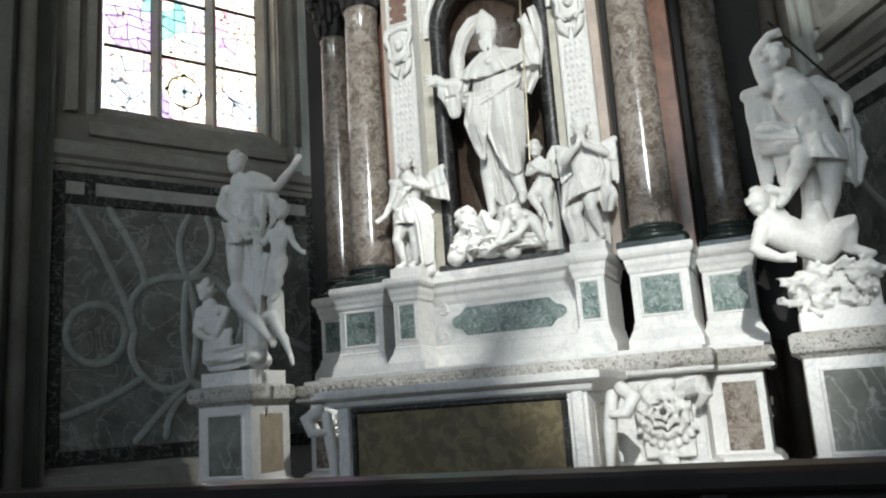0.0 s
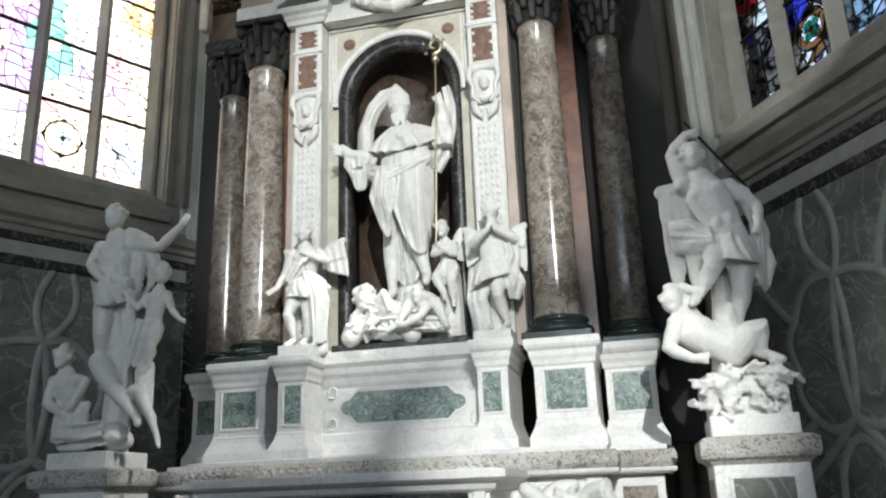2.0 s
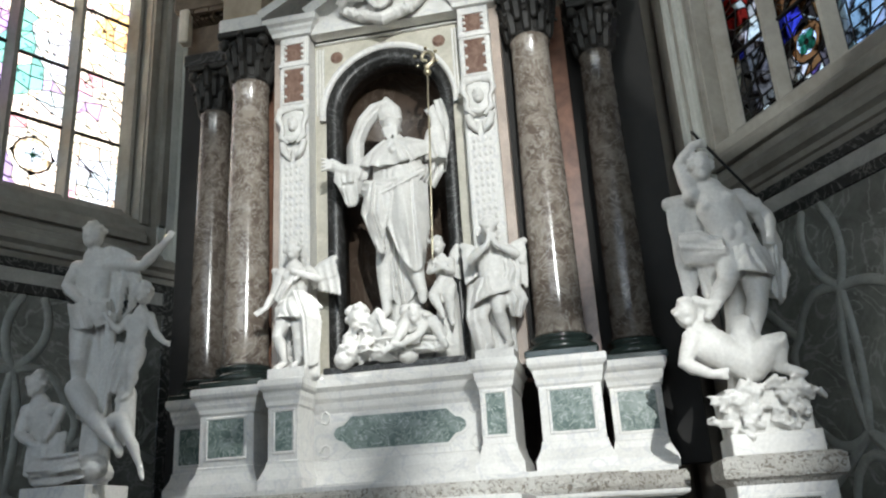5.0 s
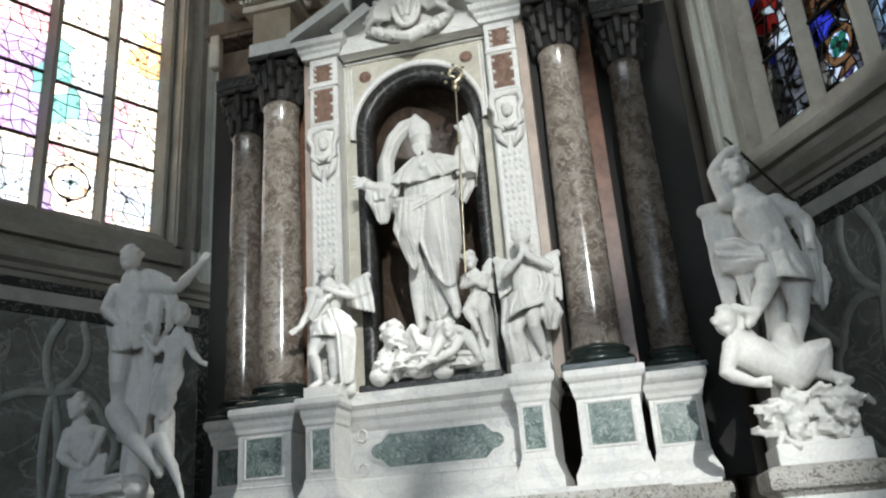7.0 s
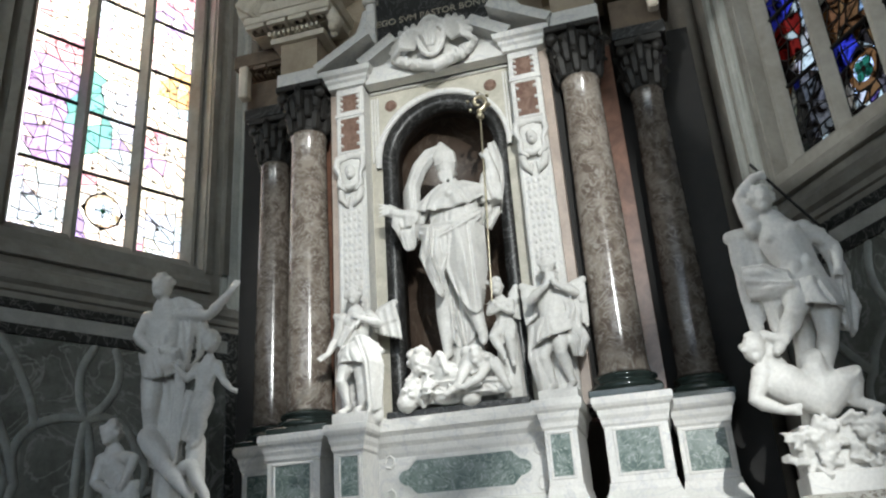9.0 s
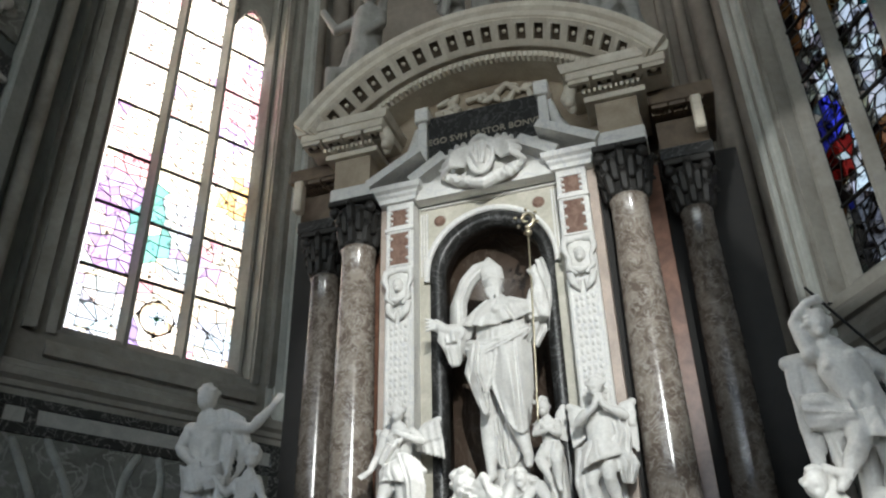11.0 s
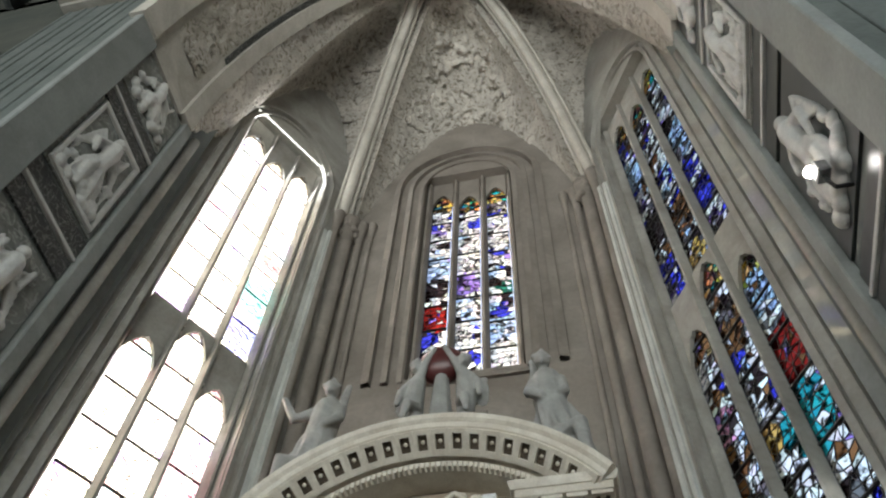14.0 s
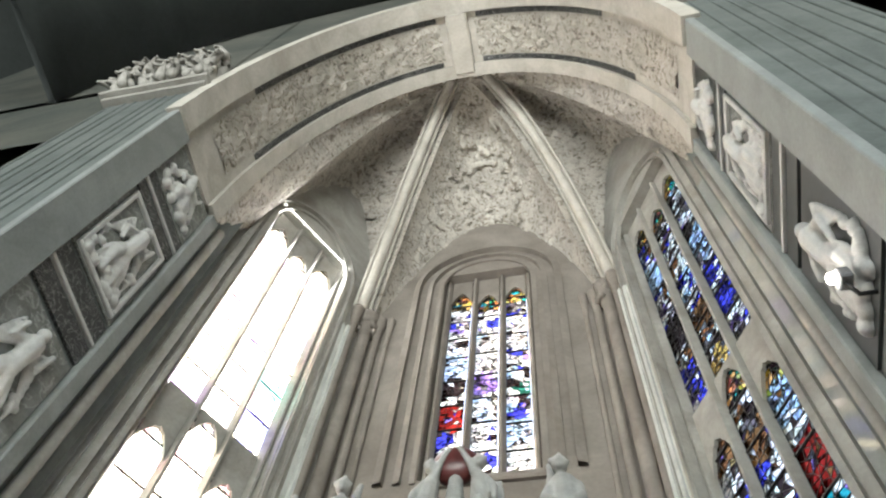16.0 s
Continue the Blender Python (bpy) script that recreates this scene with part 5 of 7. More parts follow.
tube(bm, [(-0.40, 7.5, 7.06), (0.05, 7.46, 6.92), (0.5, 7.5, 7.08)], [0.03, 0.07, 0.03], seg=10)
ball(bm, (0.05, 7.60, 7.10), 0.3, (1.5, 0.4, 0.6))
bm.transform(Matrix.Translation((0.05, 7.55, 6.90)) @ Matrix.Diagonal((1.02, 1.25, 1.3, 1)) @ Matrix.Translation((-0.05, -7.55, -6.90)))
sculpture("cartouche_sculpture", bm, STATUE, "carved white marble cartouche with fluted shells", 0.011)

# inscription plaque
plaque = thing("plaque", "black marble plaque with a worn gilt inscription", "plaque", (0, 7.75, 7.6))
part("tablet", boxes((-0.72, 0.72, 7.71, 7.85, 7.50, 8.28)), BLACK, plaque)
for s in (-1, 1):
    a, b = mirror(s, 0.72, 0.84)
    part("side_frame", boxes((a, b, 7.64, 7.9, 7.45, 8.34), bevel=0.012), WHITE, plaque)
    bm = bmesh.new()
    tube(bm, [(s * 0.86, 7.72, 8.1), (s * 0.92, 7.70, 7.8), (s * 1.06, 7.70, 7.55), (s * 1.26, 7.72, 7.42)], [0.05, 0.07, 0.08, 0.09], seg=8)
    part("side_scroll", bm, WHITE, plaque, smooth=True)
    part("frame_block", boxes((s * 0.78 - 0.09, s * 0.78 + 0.09, 7.60, 7.9, 8.18, 8.40), bevel=0.012), WHITE, plaque)
tx = bpy.data.curves.new("inscription", "FONT")
tx.body, tx.size, tx.extrude, tx.align_x = "EGO SVM PASTOR BONVS", 0.125, 0.004, "CENTER"
tmp = bpy.data.objects.new("inscription", tx)
scene.collection.objects.link(tmp)
deps = bpy.context.evaluated_depsgraph_get()
tme = bpy.data.meshes.new_from_object(tmp.evaluated_get(deps))
bpy.data.objects.remove(tmp)
tme.transform(Matrix.Translation((0, 7.703, 7.84)) @ Matrix.Rotation(radians(90), 4, "X"))
tme.materials.clear()
tme.materials.append(LETTER)
ins = new("inscription", tme)
ins.parent = plaque
ins.matrix_parent_inverse = Matrix.Translation(-Vector(plaque.location))
tagged(ins, "gilt capitals reading EGO SVM PASTOR BONVS")

# ---- main entablature and segmental pediment ----
CREAM = mat("cream_stone", (0.70, 0.65, 0.55), 0.6, var=0.25, scale=3, second=(0.54, 0.48, 0.39), bump=0.15)
UMBER = mat("umber_coffer_ground", (0.10, 0.075, 0.05), 0.7, var=0.4, scale=6, bump=0.2)
DARKTAN = mat("dark_brown_stone", (0.17, 0.125, 0.085), 0.6, var=0.4, scale=4, second=(0.09, 0.065, 0.045), bump=0.2)
TAN = mat("tan_stone", (0.42, 0.35, 0.26), 0.6, var=0.35, scale=3, second=(0.29, 0.23, 0.17), bump=0.15)


def coffer(bm, x, z, y0, y1, w, slope):
    """A sunk square under the cornice, framed, seen from below."""
    d = Vector((math.cos(slope), 0, math.sin(slope)))
    n = Vector((-math.sin(slope), 0, math.cos(slope)))
    c = Vector((x, 0, z))
    for a, b, ya, yb in ((-w, -w * 0.66, y0, y1), (w * 0.66, w, y0, y1), (-w * 0.66, w * 0.66, y0, y0 + 0.05), (-w * 0.66, w * 0.66, y1 - 0.05, y1)):
        v = []
        for yy in (ya, yb):
            for q, h in ((a, -0.05), (b, -0.05), (b, 0.01), (a, 0.01)):
                p = c + d * q + n * h
                v.append(bm.verts.new((p.x, yy, p.z)))
        for f in ((0, 1, 2, 3), (4, 5, 6, 7), (0, 1, 5, 4), (1, 2, 6, 5), (2, 3, 7, 6), (3, 0, 4, 7)):
            bm.faces.new([v[k] for k in f])
    ball(bm, (c.x, (y0 + y1) / 2, c.z - 0.005), w * 0.30)
    q = [c + d * k - n * 0.003 for k in (-w * 0.66, w * 0.66)]
    bm.faces.new([bm.verts.new(v) for v in ((q[0].x, y0 + 0.05, q[0].z), (q[1].x, y0 + 0.05, q[1].z), (q[1].x, y1 - 0.05, q[1].z), (q[0].x, y1 - 0.05, q[0].z))]).material_index = 1


def dentils(bm, x0, x1, y0, y1, z, step=0.062):
    k = 0
    while x0 + k * step < x1 - 0.03:
        box(bm, x0 + k * step, x0 + k * step + 0.034, y0, y1, z, z + 0.055)
        k += 1


for s in (-1, 1):
    e = thing("entablature_block", "cream stone entablature block over a column", "entablature", (s * 1.65, 7.7, 7.06), "entablature blocks")
    x0, x1 = mirror(s, 1.38, 1.92)
    part("architrave", boxes((x0, x1, 7.42, 8.3, 7.06, 7.27), bevel=0.012), WHITE, e, "white block on the capital")
    part("frieze", boxes((x0 + 0.03, x1 - 0.03, 7.46, 8.3, 7.27, 7.72)), TAN, e)
    x0, x1 = mirror(s, 1.30, 2.0)
    bm = boxes((x0, x1, 7.40, 8.3, 7.72, 7.80))
    dentils(bm, x0, x1, 7.33, 7.42, 7.80)
    part("dentil_band", bm, CREAM, e)
    x0, x1 = mirror(s, 1.14, 2.27)
    bm = boxes((x0, x1, 7.20, 8.3, 7.93, 8.12), bevel=0.01)
    for k in range(4):
        coffer(bm, x0 + (x1 - x0) * (k + 0.5) / 4, 7.93, 7.22, 7.44, 0.12, 0)
    part("cornice", bm, [CREAM, UMBER], e)
    part("corona", block([(x0, 8.3), (x0, 7.22), (x1, 7.22), (x1, 8.3)], [(-0.02, 8.03), (0.04, 8.04), (0.06, 8.10), (0.07, 8.15), (-0.02, 8.16)]), CREAM, e)
    bm = bmesh.new()
    tube(bm, [(s * 1.18, 7.35, 7.95), (s * 1.12, 7.36, 7.8), (s * 1.16, 7.40, 7.66)], [0.08, 0.09, 0.05], seg=8)
    ball(bm, (s * 1.14, 7.34, 7.72), 0.07)
    part("carved_console", bm, CREAM, e, smooth=True)
    # lower entablature over the outer column
    o = thing("entablature_block", "set-back brown entablature block over the outer column", "entablature", (s * 2.35, 8.2, 7.06), "entablature blocks")
    x0, x1 = mirror(s, 2.02, 2.62)
    part("architrave", boxes((x0, x1, 7.9, 8.7, 7.06, 7.22), bevel=0.01), BLACK, o)
    part("frieze", boxes((x0 + 0.02, x1 - 0.02, 7.94, 8.7, 7.22, 7.62)), DARKTAN, o)
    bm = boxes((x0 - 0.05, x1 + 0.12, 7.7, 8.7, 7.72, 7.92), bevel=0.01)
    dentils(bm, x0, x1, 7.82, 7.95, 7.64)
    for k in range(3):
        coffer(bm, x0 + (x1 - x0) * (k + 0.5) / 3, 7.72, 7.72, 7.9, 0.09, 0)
    part("cornice", bm, [DARKTAN, UMBER], o)
    part("pendant_block", boxes((s * 2.52 - 0.06, s * 2.52 + 0.06, 7.66, 7.8, 7.25, 7.72), bevel=0.02), CREAM, o)

ped = thing("segmental_pediment", "cream stone segmental pediment with coffered underside", "pediment", (0, 7.7, 8.1))
PC, PR = 6.50, 2.82
A0 = math.asin(2.30 / PR)


def seg_sweep(profile, n=40):
    """A profile of (radius, y) carried along the pediment's arc."""
    bm = bmesh.new()
    prev = None
    for i in range(n + 1):
        t = -A0 + 2 * A0 * i / n
        ring = [bm.verts.new((r * math.sin(t), y, PC + r * math.cos(t))) for r, y in profile]
        if prev:
            for k in range(len(ring)):
                bm.faces.new((prev[k], prev[(k + 1) % len(ring)], ring[(k + 1) % len(ring)], ring[k]))
        else:
            bm.faces.new(ring)
        prev = ring
    bm.faces.new(prev)
    return bm


def slant_coffer(t, r, y, depth):
    """A framed sunk square with a rosette on the slanting soffit."""
    bm = bmesh.new()
    o = Vector((r * math.sin(t), y, PC + r * math.cos(t)))
    d = Vector((math.cos(t), 0, -math.sin(t)))
    e = Vector((-0.62 * math.sin(t), 0.78, -0.62 * math.cos(t)))
    n = d.cross(e)
    if n.y > 0:
        n = -n
    def bar(u0, u1, v0, v1, h0, h1, mi=0):
        v = [bm.verts.new(o + d * u + e * w + n * h) for h in (h0, h1) for u, w in ((u0, v0), (u1, v0), (u1, v1), (u0, v1))]
        for f in ((0, 1, 2, 3), (4, 5, 6, 7), (0, 1, 5, 4), (1, 2, 6, 5), (2, 3, 7, 6), (3, 0, 4, 7)):
            bm.faces.new([v[k] for k in f]).material_index = mi
    g = 0.062
    bar(-0.115, -g, 0.03, depth, -0.01, 0.05)
    bar(g, 0.115, 0.03, depth, -0.01, 0.05)
    bar(-g, g, 0.03, 0.09, -0.01, 0.05)
    bar(-g, g, depth - 0.08, depth, -0.01, 0.05)
    bar(-g, g, 0.09, depth - 0.08, -0.01, 0.006, 1)
    c = o + e * depth * 0.5
    ball(bm, c + n * 0.012, 0.028)
    return bm


part("top_moulding", seg_sweep([(PR - 0.06, 7.06), (PR, 7.04), (PR + 0.02, 7.10), (PR, 8.5), (PR - 0.10, 8.5), (PR - 0.10, 7.10)]), CREAM, ped)
part("corona", seg_sweep([(PR - 0.16, 7.12), (PR - 0.09, 7.10), (PR - 0.09, 8.5), (PR - 0.44, 8.5), (PR - 0.44, 7.50), (PR - 0.40, 7.44)]), CREAM, ped)
part("bed", seg_sweep([(PR - 0.54, 7.52), (PR - 0.43, 7.46), (PR - 0.43, 8.5), (PR - 0.56, 8.5)]), CREAM, ped)
for k in range(21):
    t = -A0 * 0.94 + 2 * A0 * 0.94 * k / 20
    part("coffer", slant_coffer(t, PR - 0.155, 7.12, 0.37), [CREAM, UMBER], ped)
for k in range(54):
    bm = bmesh.new()
    t = -A0 * 0.84 + 2 * A0 * 0.84 * k / 53
    r = PR - 0.50
    box(bm, r * math.sin(t) - 0.019, r * math.sin(t) + 0.019, 7.43, 7.55, PC + r * math.cos(t) - 0.04, PC + r * math.cos(t) + 0.04)
    part("dentil", bm, CREAM, ped)
part("tympanum", boxes((-1.9, 1.9, 7.86, 8.4, 7.1, 8.3), (-1.3, 1.3, 7.9, 8.4, 8.3, 8.75), bevel=0), TAN, ped)
bm = bmesh.new()
rnd = random.Random(31)
for k in range(26):
    p = Vector((rnd.uniform(-0.62, 0.62), 7.86, rnd.uniform(8.36, 8.62)))
    tube(bm, [p, p + Vector((rnd.uniform(-0.15, 0.15), -0.03, rnd.uniform(-0.1, 0.1)))], [0.05, 0.03], seg=7)
tagged(part("tympanum_relief", bm, CREAM, ped, "carved garland in the pediment", True), "carved garland in the pediment", kind="stuff")

# attic block that carries the crowning group
at = thing("attic_block", "plain brown stone attic behind the pediment", "attic", (0, 8.6, 8.3))
part("body", boxes((-1.3, 1.3, 7.95, 9.2, 8.3, 9.55), (-2.3, 2.3, 8.5, 9.3, 7.1, 9.0)), WARM, at)
part("top_step", boxes((-0.75, 0.75, 7.85, 8.6, 9.35, 10.15), bevel=0.02), WARM, at)

# ---- statues ----
def leg(bm, hip, knee, ankle, toe, r):
    hip, knee, ankle, toe = (Vector(v) for v in (hip, knee, ankle, toe))
    back = Vector((0, 0.25 * r, 0))
    tube(bm, [hip, hip.lerp(knee, 0.45), hip.lerp(knee, 0.85), knee, knee.lerp(ankle, 0.3) + back, knee.lerp(ankle, 0.7), ankle], [r, r * 0.97, r * 0.72, r * 0.66, r * 0.70, r * 0.48, r * 0.38], seg=14)
    tube(bm, [ankle + (ankle - toe) * 0.15, ankle.lerp(toe, 0.5), toe], [r * 0.36, r * 0.38, r * 0.26], seg=10)


def arm(bm, shoulder, elbow, wrist, tip, r):
    shoulder, elbow, wrist, tip = (Vector(v) for v in (shoulder, elbow, wrist, tip))
    ball(bm, shoulder, r * 1.18)
    tube(bm, [shoulder, shoulder.lerp(elbow, 0.45), elbow, elbow.lerp(wrist, 0.3), wrist], [r, r * 1.0, r * 0.74, r * 0.80, r * 0.52], seg=12)
    palm = wrist.lerp(tip, 0.45)
    tube(bm, [wrist, palm], [r * 0.5, r * 0.55], seg=8)
    d = (tip - wrist).normalized()
    side = d.cross(Vector((0.2, 1, 0.1))).normalized()
    for k in (-1.5, -0.5, 0.5, 1.5):
        tube(bm, [palm + side * k * r * 0.26, tip + side * k * r * 0.34], [r * 0.2, r * 0.13], seg=6)


def torso(bm, hip, waist, chest, neck, w, flat=0.66):
    hip, waist, chest, neck = (Vector(v) for v in (hip, waist, chest, neck))
    tube(bm, [hip, waist, waist.lerp(chest, 0.6), chest, chest.lerp(neck, 0.6)], [w * 0.95, w * 0.82, w * 0.96, w * 1.0, w * 0.62], seg=18, flat=flat)
    ax = (chest - waist).normalized()
    side = ax.cross(Vector((0, 1, 0))).normalized()
    for k in (-1, 1):
        ball(bm, chest + side * k * w * 0.42 + Vector((0, -w * 0.42, 0)), w * 0.40, (1.0, 0.55, 0.72))
        ball(bm, waist + side * k * w * 0.24 + Vector((0, -w * 0.48, 0)), w * 0.26, (1.0, 0.5, 1.4))
    tube(bm, [chest.lerp(neck, 0.4), neck], [w * 0.36, w * 0.31], seg=10)


def cloth(bm, pts, widths, side, amp=0.03, waves=4, seed=0, thick=0.014):
    """A hanging length of cloth with running folds: a wavy thick ribbon along pts."""
    rnd = random.Random(seed)
    pts = [Vector(p) for p in pts]
    side = Vector(side).normalized()
    m, steps = 40, 16
    ph = rnd.uniform(0, 6.28)
    rows_f, rows_b = [], []
    for i in range(steps + 1):
        f = i / steps * (len(pts) - 1)
        k = min(int(f), len(pts) - 2)
        t = f - k
        c = pts[k].lerp(pts[k + 1], t)
        w = widths[k] * (1 - t) + widths[k + 1] * t
        d = (pts[k + 1] - pts[k]).normalized()
        sd = (side - d * side.dot(d)).normalized()
        n = d.cross(sd).normalized()
        if n.y > 0:
            n = -n
        ra, rb = [], []
        for j in range(m + 1):
            u = j / m * 2 - 1
            h = i / steps
            wv = waves * 0.62
            z = amp * (1.15 * math.sin(wv * math.pi * u + ph + 2.6 * h) * (0.45 + 0.55 * math.sin(2.4 * h + 0.5 + u)) + 0.5 * math.sin(wv * 2.1 * math.pi * u + ph * 2 - 3.4 * h) * (0.4 + 0.6 * h))
            q = c + sd * (u * w) + n * (z - 0.25 * w * u * u)
            ra.append(bm.verts.new(q + n * thick))
            rb.append(bm.verts.new(q - n * thick))
        rows_f.append(ra)
        rows_b.append(rb)
    for rows in (rows_f, rows_b):
        for a, b in zip(rows, rows[1:]):
            for j in range(m):
                bm.faces.new((a[j], a[j + 1], b[j + 1], b[j]))
    for i in range(steps):
        for j in (0, m):
            bm.faces.new((rows_f[i][j], rows_b[i][j], rows_b[i + 1][j], rows_f[i + 1][j]))
    for i in (0, steps):
        for j in range(m):
            bm.faces.new((rows_f[i][j], rows_f[i][j + 1], rows_b[i][j + 1], rows_b[i][j]))
    return bm


def drape(bm, lines, folds, amp, seed=0, thick=0.016, rows=9):
    """Heavy cloth stretched through cross lines, with round ridges and sharp valleys that deepen downwards."""
    rnd = random.Random(seed)
    lines = [[Vector(p) for p in ln] for ln in lines]
    cols = max(24, folds * 9)
    warp = [rnd.uniform(0.25, 0.6) * rnd.choice((-1, 1)) / folds for _ in range(3)]
    ph, shear = rnd.uniform(0, 3.1), rnd.uniform(-0.5, 0.5)

    def along(ln, u):
        n = len(ln)
        if n == 2:
            return ln[0].lerp(ln[1], u)
        a, b, c = ln[0], ln[1], ln[2]
        return a * (1 - u) ** 2 + (2 * b - (a + c) / 2) * 2 * u * (1 - u) + c * u ** 2
    steps = rows * (len(lines) - 1)
    front, rear = [], []
    for i in range(steps + 1):
        v = i / steps
        f = v * (len(lines) - 1)
        k = min(int(f), len(lines) - 2)
        ra, rb = [], []
        for j in range(cols + 1):
            u = j / cols
            p = along(lines[k], u).lerp(along(lines[k + 1], u), f - k)
            uu = u + warp[0] * math.sin(7 * u + 2 * v) + warp[1] * math.sin(13 * u - 3 * v)
            h = abs(math.sin(math.pi * folds * 0.5 * (uu + shear * v / folds) + ph)) ** 0.75 + 0.3 * abs(math.sin(math.pi * folds * 1.1 * uu + 2 * ph + v))
            h *= 0.45 + 0.8 * abs(math.sin(2.4 * u + 1.7 * v + ph))
            o = Vector((0.12 * (h - 0.6), -1.0 * (h - 0.6), 0)) * amp * (0.45 + 0.55 * v)
            ra.append(bm.verts.new(p + o + Vector((0, -thick, 0))))
            rb.append(bm.verts.new(p + o + Vector((0, thick, 0))))
        front.append(ra)
        rear.append(rb)
    for rows_ in (front, rear):
        for a, b in zip(rows_, rows_[1:]):
            for j in range(cols):
                bm.faces.new((a[j], a[j + 1], b[j + 1], b[j]))
    for i in range(steps):
        for j in (0, cols):
            bm.faces.new((front[i][j], rear[i][j], rear[i + 1][j], front[i + 1][j]))
    for i in (0, steps):
        for j in range(cols):
            bm.faces.new((front[i][j], front[i][j + 1], rear[i][j + 1], rear[i][j]))
    return bm


def plume(bm, root, top, tip, n=8, r=0.03, depth=0.0):
    """A wing: an arm from root to top, and layered feathers that hang towards tip."""
    root, top, tip = Vector(root), Vector(top), Vector(tip)
    tube(bm, [root, root.lerp(top, 0.5) + Vector((0, 0, 0.03)), top], [r * 1.3, r * 1.6, r * 1.3], flat=0.7)
    for row, (ln, rr) in enumerate(((1.0, 1.0), (0.45, 1.1))):
        for k in range(n):
            f = (k + 0.5) / n
            a = root.lerp(top, f)
            e = a + (tip - top) * ln * (0.3 + 0.7 * f)
            o = Vector((0, depth - 0.016 * row + 0.008 * (k % 2), 0))
            tube(bm, [a + o, a.lerp(e, 0.55) + o + Vector((0, 0.01, 0)), e + o], [r * rr * 0.9, r * rr * 1.15, r * 0.75], seg=8, flat=0.6)
    return bm


def angel_left():
    bm = bmesh.new()
    y = 7.33
    def P(x, z, dy=0.0):
        return (x, y + dy, z)
    box(bm, -1.17, -0.80, y - 0.13, y + 0.2, 2.962, 3.075)
    leg(bm, P(-1.02, 3.64), P(-1.09, 3.40, -0.08), P(-1.05, 3.14, 0.02), P(-1.10, 3.09, -0.10), 0.085)
    leg(bm, P(-0.90, 3.64), P(-0.89, 3.36, -0.04), P(-0.91, 3.13, 0.0), P(-0.93, 3.09, -0.12), 0.085)
    torso(bm, P(-0.96, 3.64), P(-0.95, 3.80), P(-0.94, 4.00), P(-0.945, 4.16, -0.02), 0.145)
    head(bm, P(-0.95, 4.27, -0.04), 0.088, 34, 9)
    arm(bm, P(-1.09, 4.06), P(-1.17, 3.84, 0.0), P(-1.20, 3.68, -0.12), P(-1.28, 3.61, -0.18), 0.056)
    arm(bm, P(-0.80, 4.05), P(-0.68, 3.93, -0.08), P(-0.86, 4.0, -0.16), P(-0.94, 4.03, -0.16), 0.052)
    cloth(bm, [P(-0.83, 4.06, -0.08), P(-0.94, 3.9, -0.14), P(-1.06, 3.72, -0.10)], [0.05, 0.08, 0.07], (1, 0, 1), 0.018, 3, 1)
    drape(bm, [[P(-0.98, 3.78, -0.12), P(-0.84, 3.82, -0.14), P(-0.70, 3.74, -0.02)], [P(-0.88, 3.56, -0.10), P(-0.76, 3.54, -0.12), P(-0.66, 3.52, 0.0)], [P(-0.84, 3.10, 0.0), P(-0.78, 3.08, -0.02), P(-0.72, 3.12, 0.06)]], 5, 0.05, 51)
    drape(bm, [[P(-1.12, 3.68, -0.06), P(-0.98, 3.74, -0.15), P(-0.80, 3.80, -0.10)], [P(-1.12, 3.56, -0.08), P(-0.98, 3.56, -0.16), P(-0.80, 3.52, -0.10)]], 5, 0.04, 52)
    tube(bm, [P(-1.1, 3.66, -0.06), P(-0.95, 3.72, -0.13), P(-0.8, 3.76, -0.08), P(-0.68, 3.66, -0.02)], [0.03, 0.035, 0.045, 0.035], seg=8)
    tube(bm, [P(-0.80, 3.05, 0.1), P(-0.80, 3.6, 0.1)], [0.08, 0.07], seg=8)
    plume(bm, P(-0.82, 4.02, 0.10), P(-0.56, 4.19, 0.10), P(-0.49, 3.80, 0.10), 7, 0.028)
    plume(bm, P(-1.05, 4.02, 0.10), P(-1.21, 4.13, 0.10), P(-1.20, 3.86, 0.10), 5, 0.026)
    return sculpture("angel_statue", bm, STATUE, "white marble angel with an outstretched arm", 0.010, "angels beside the niche")


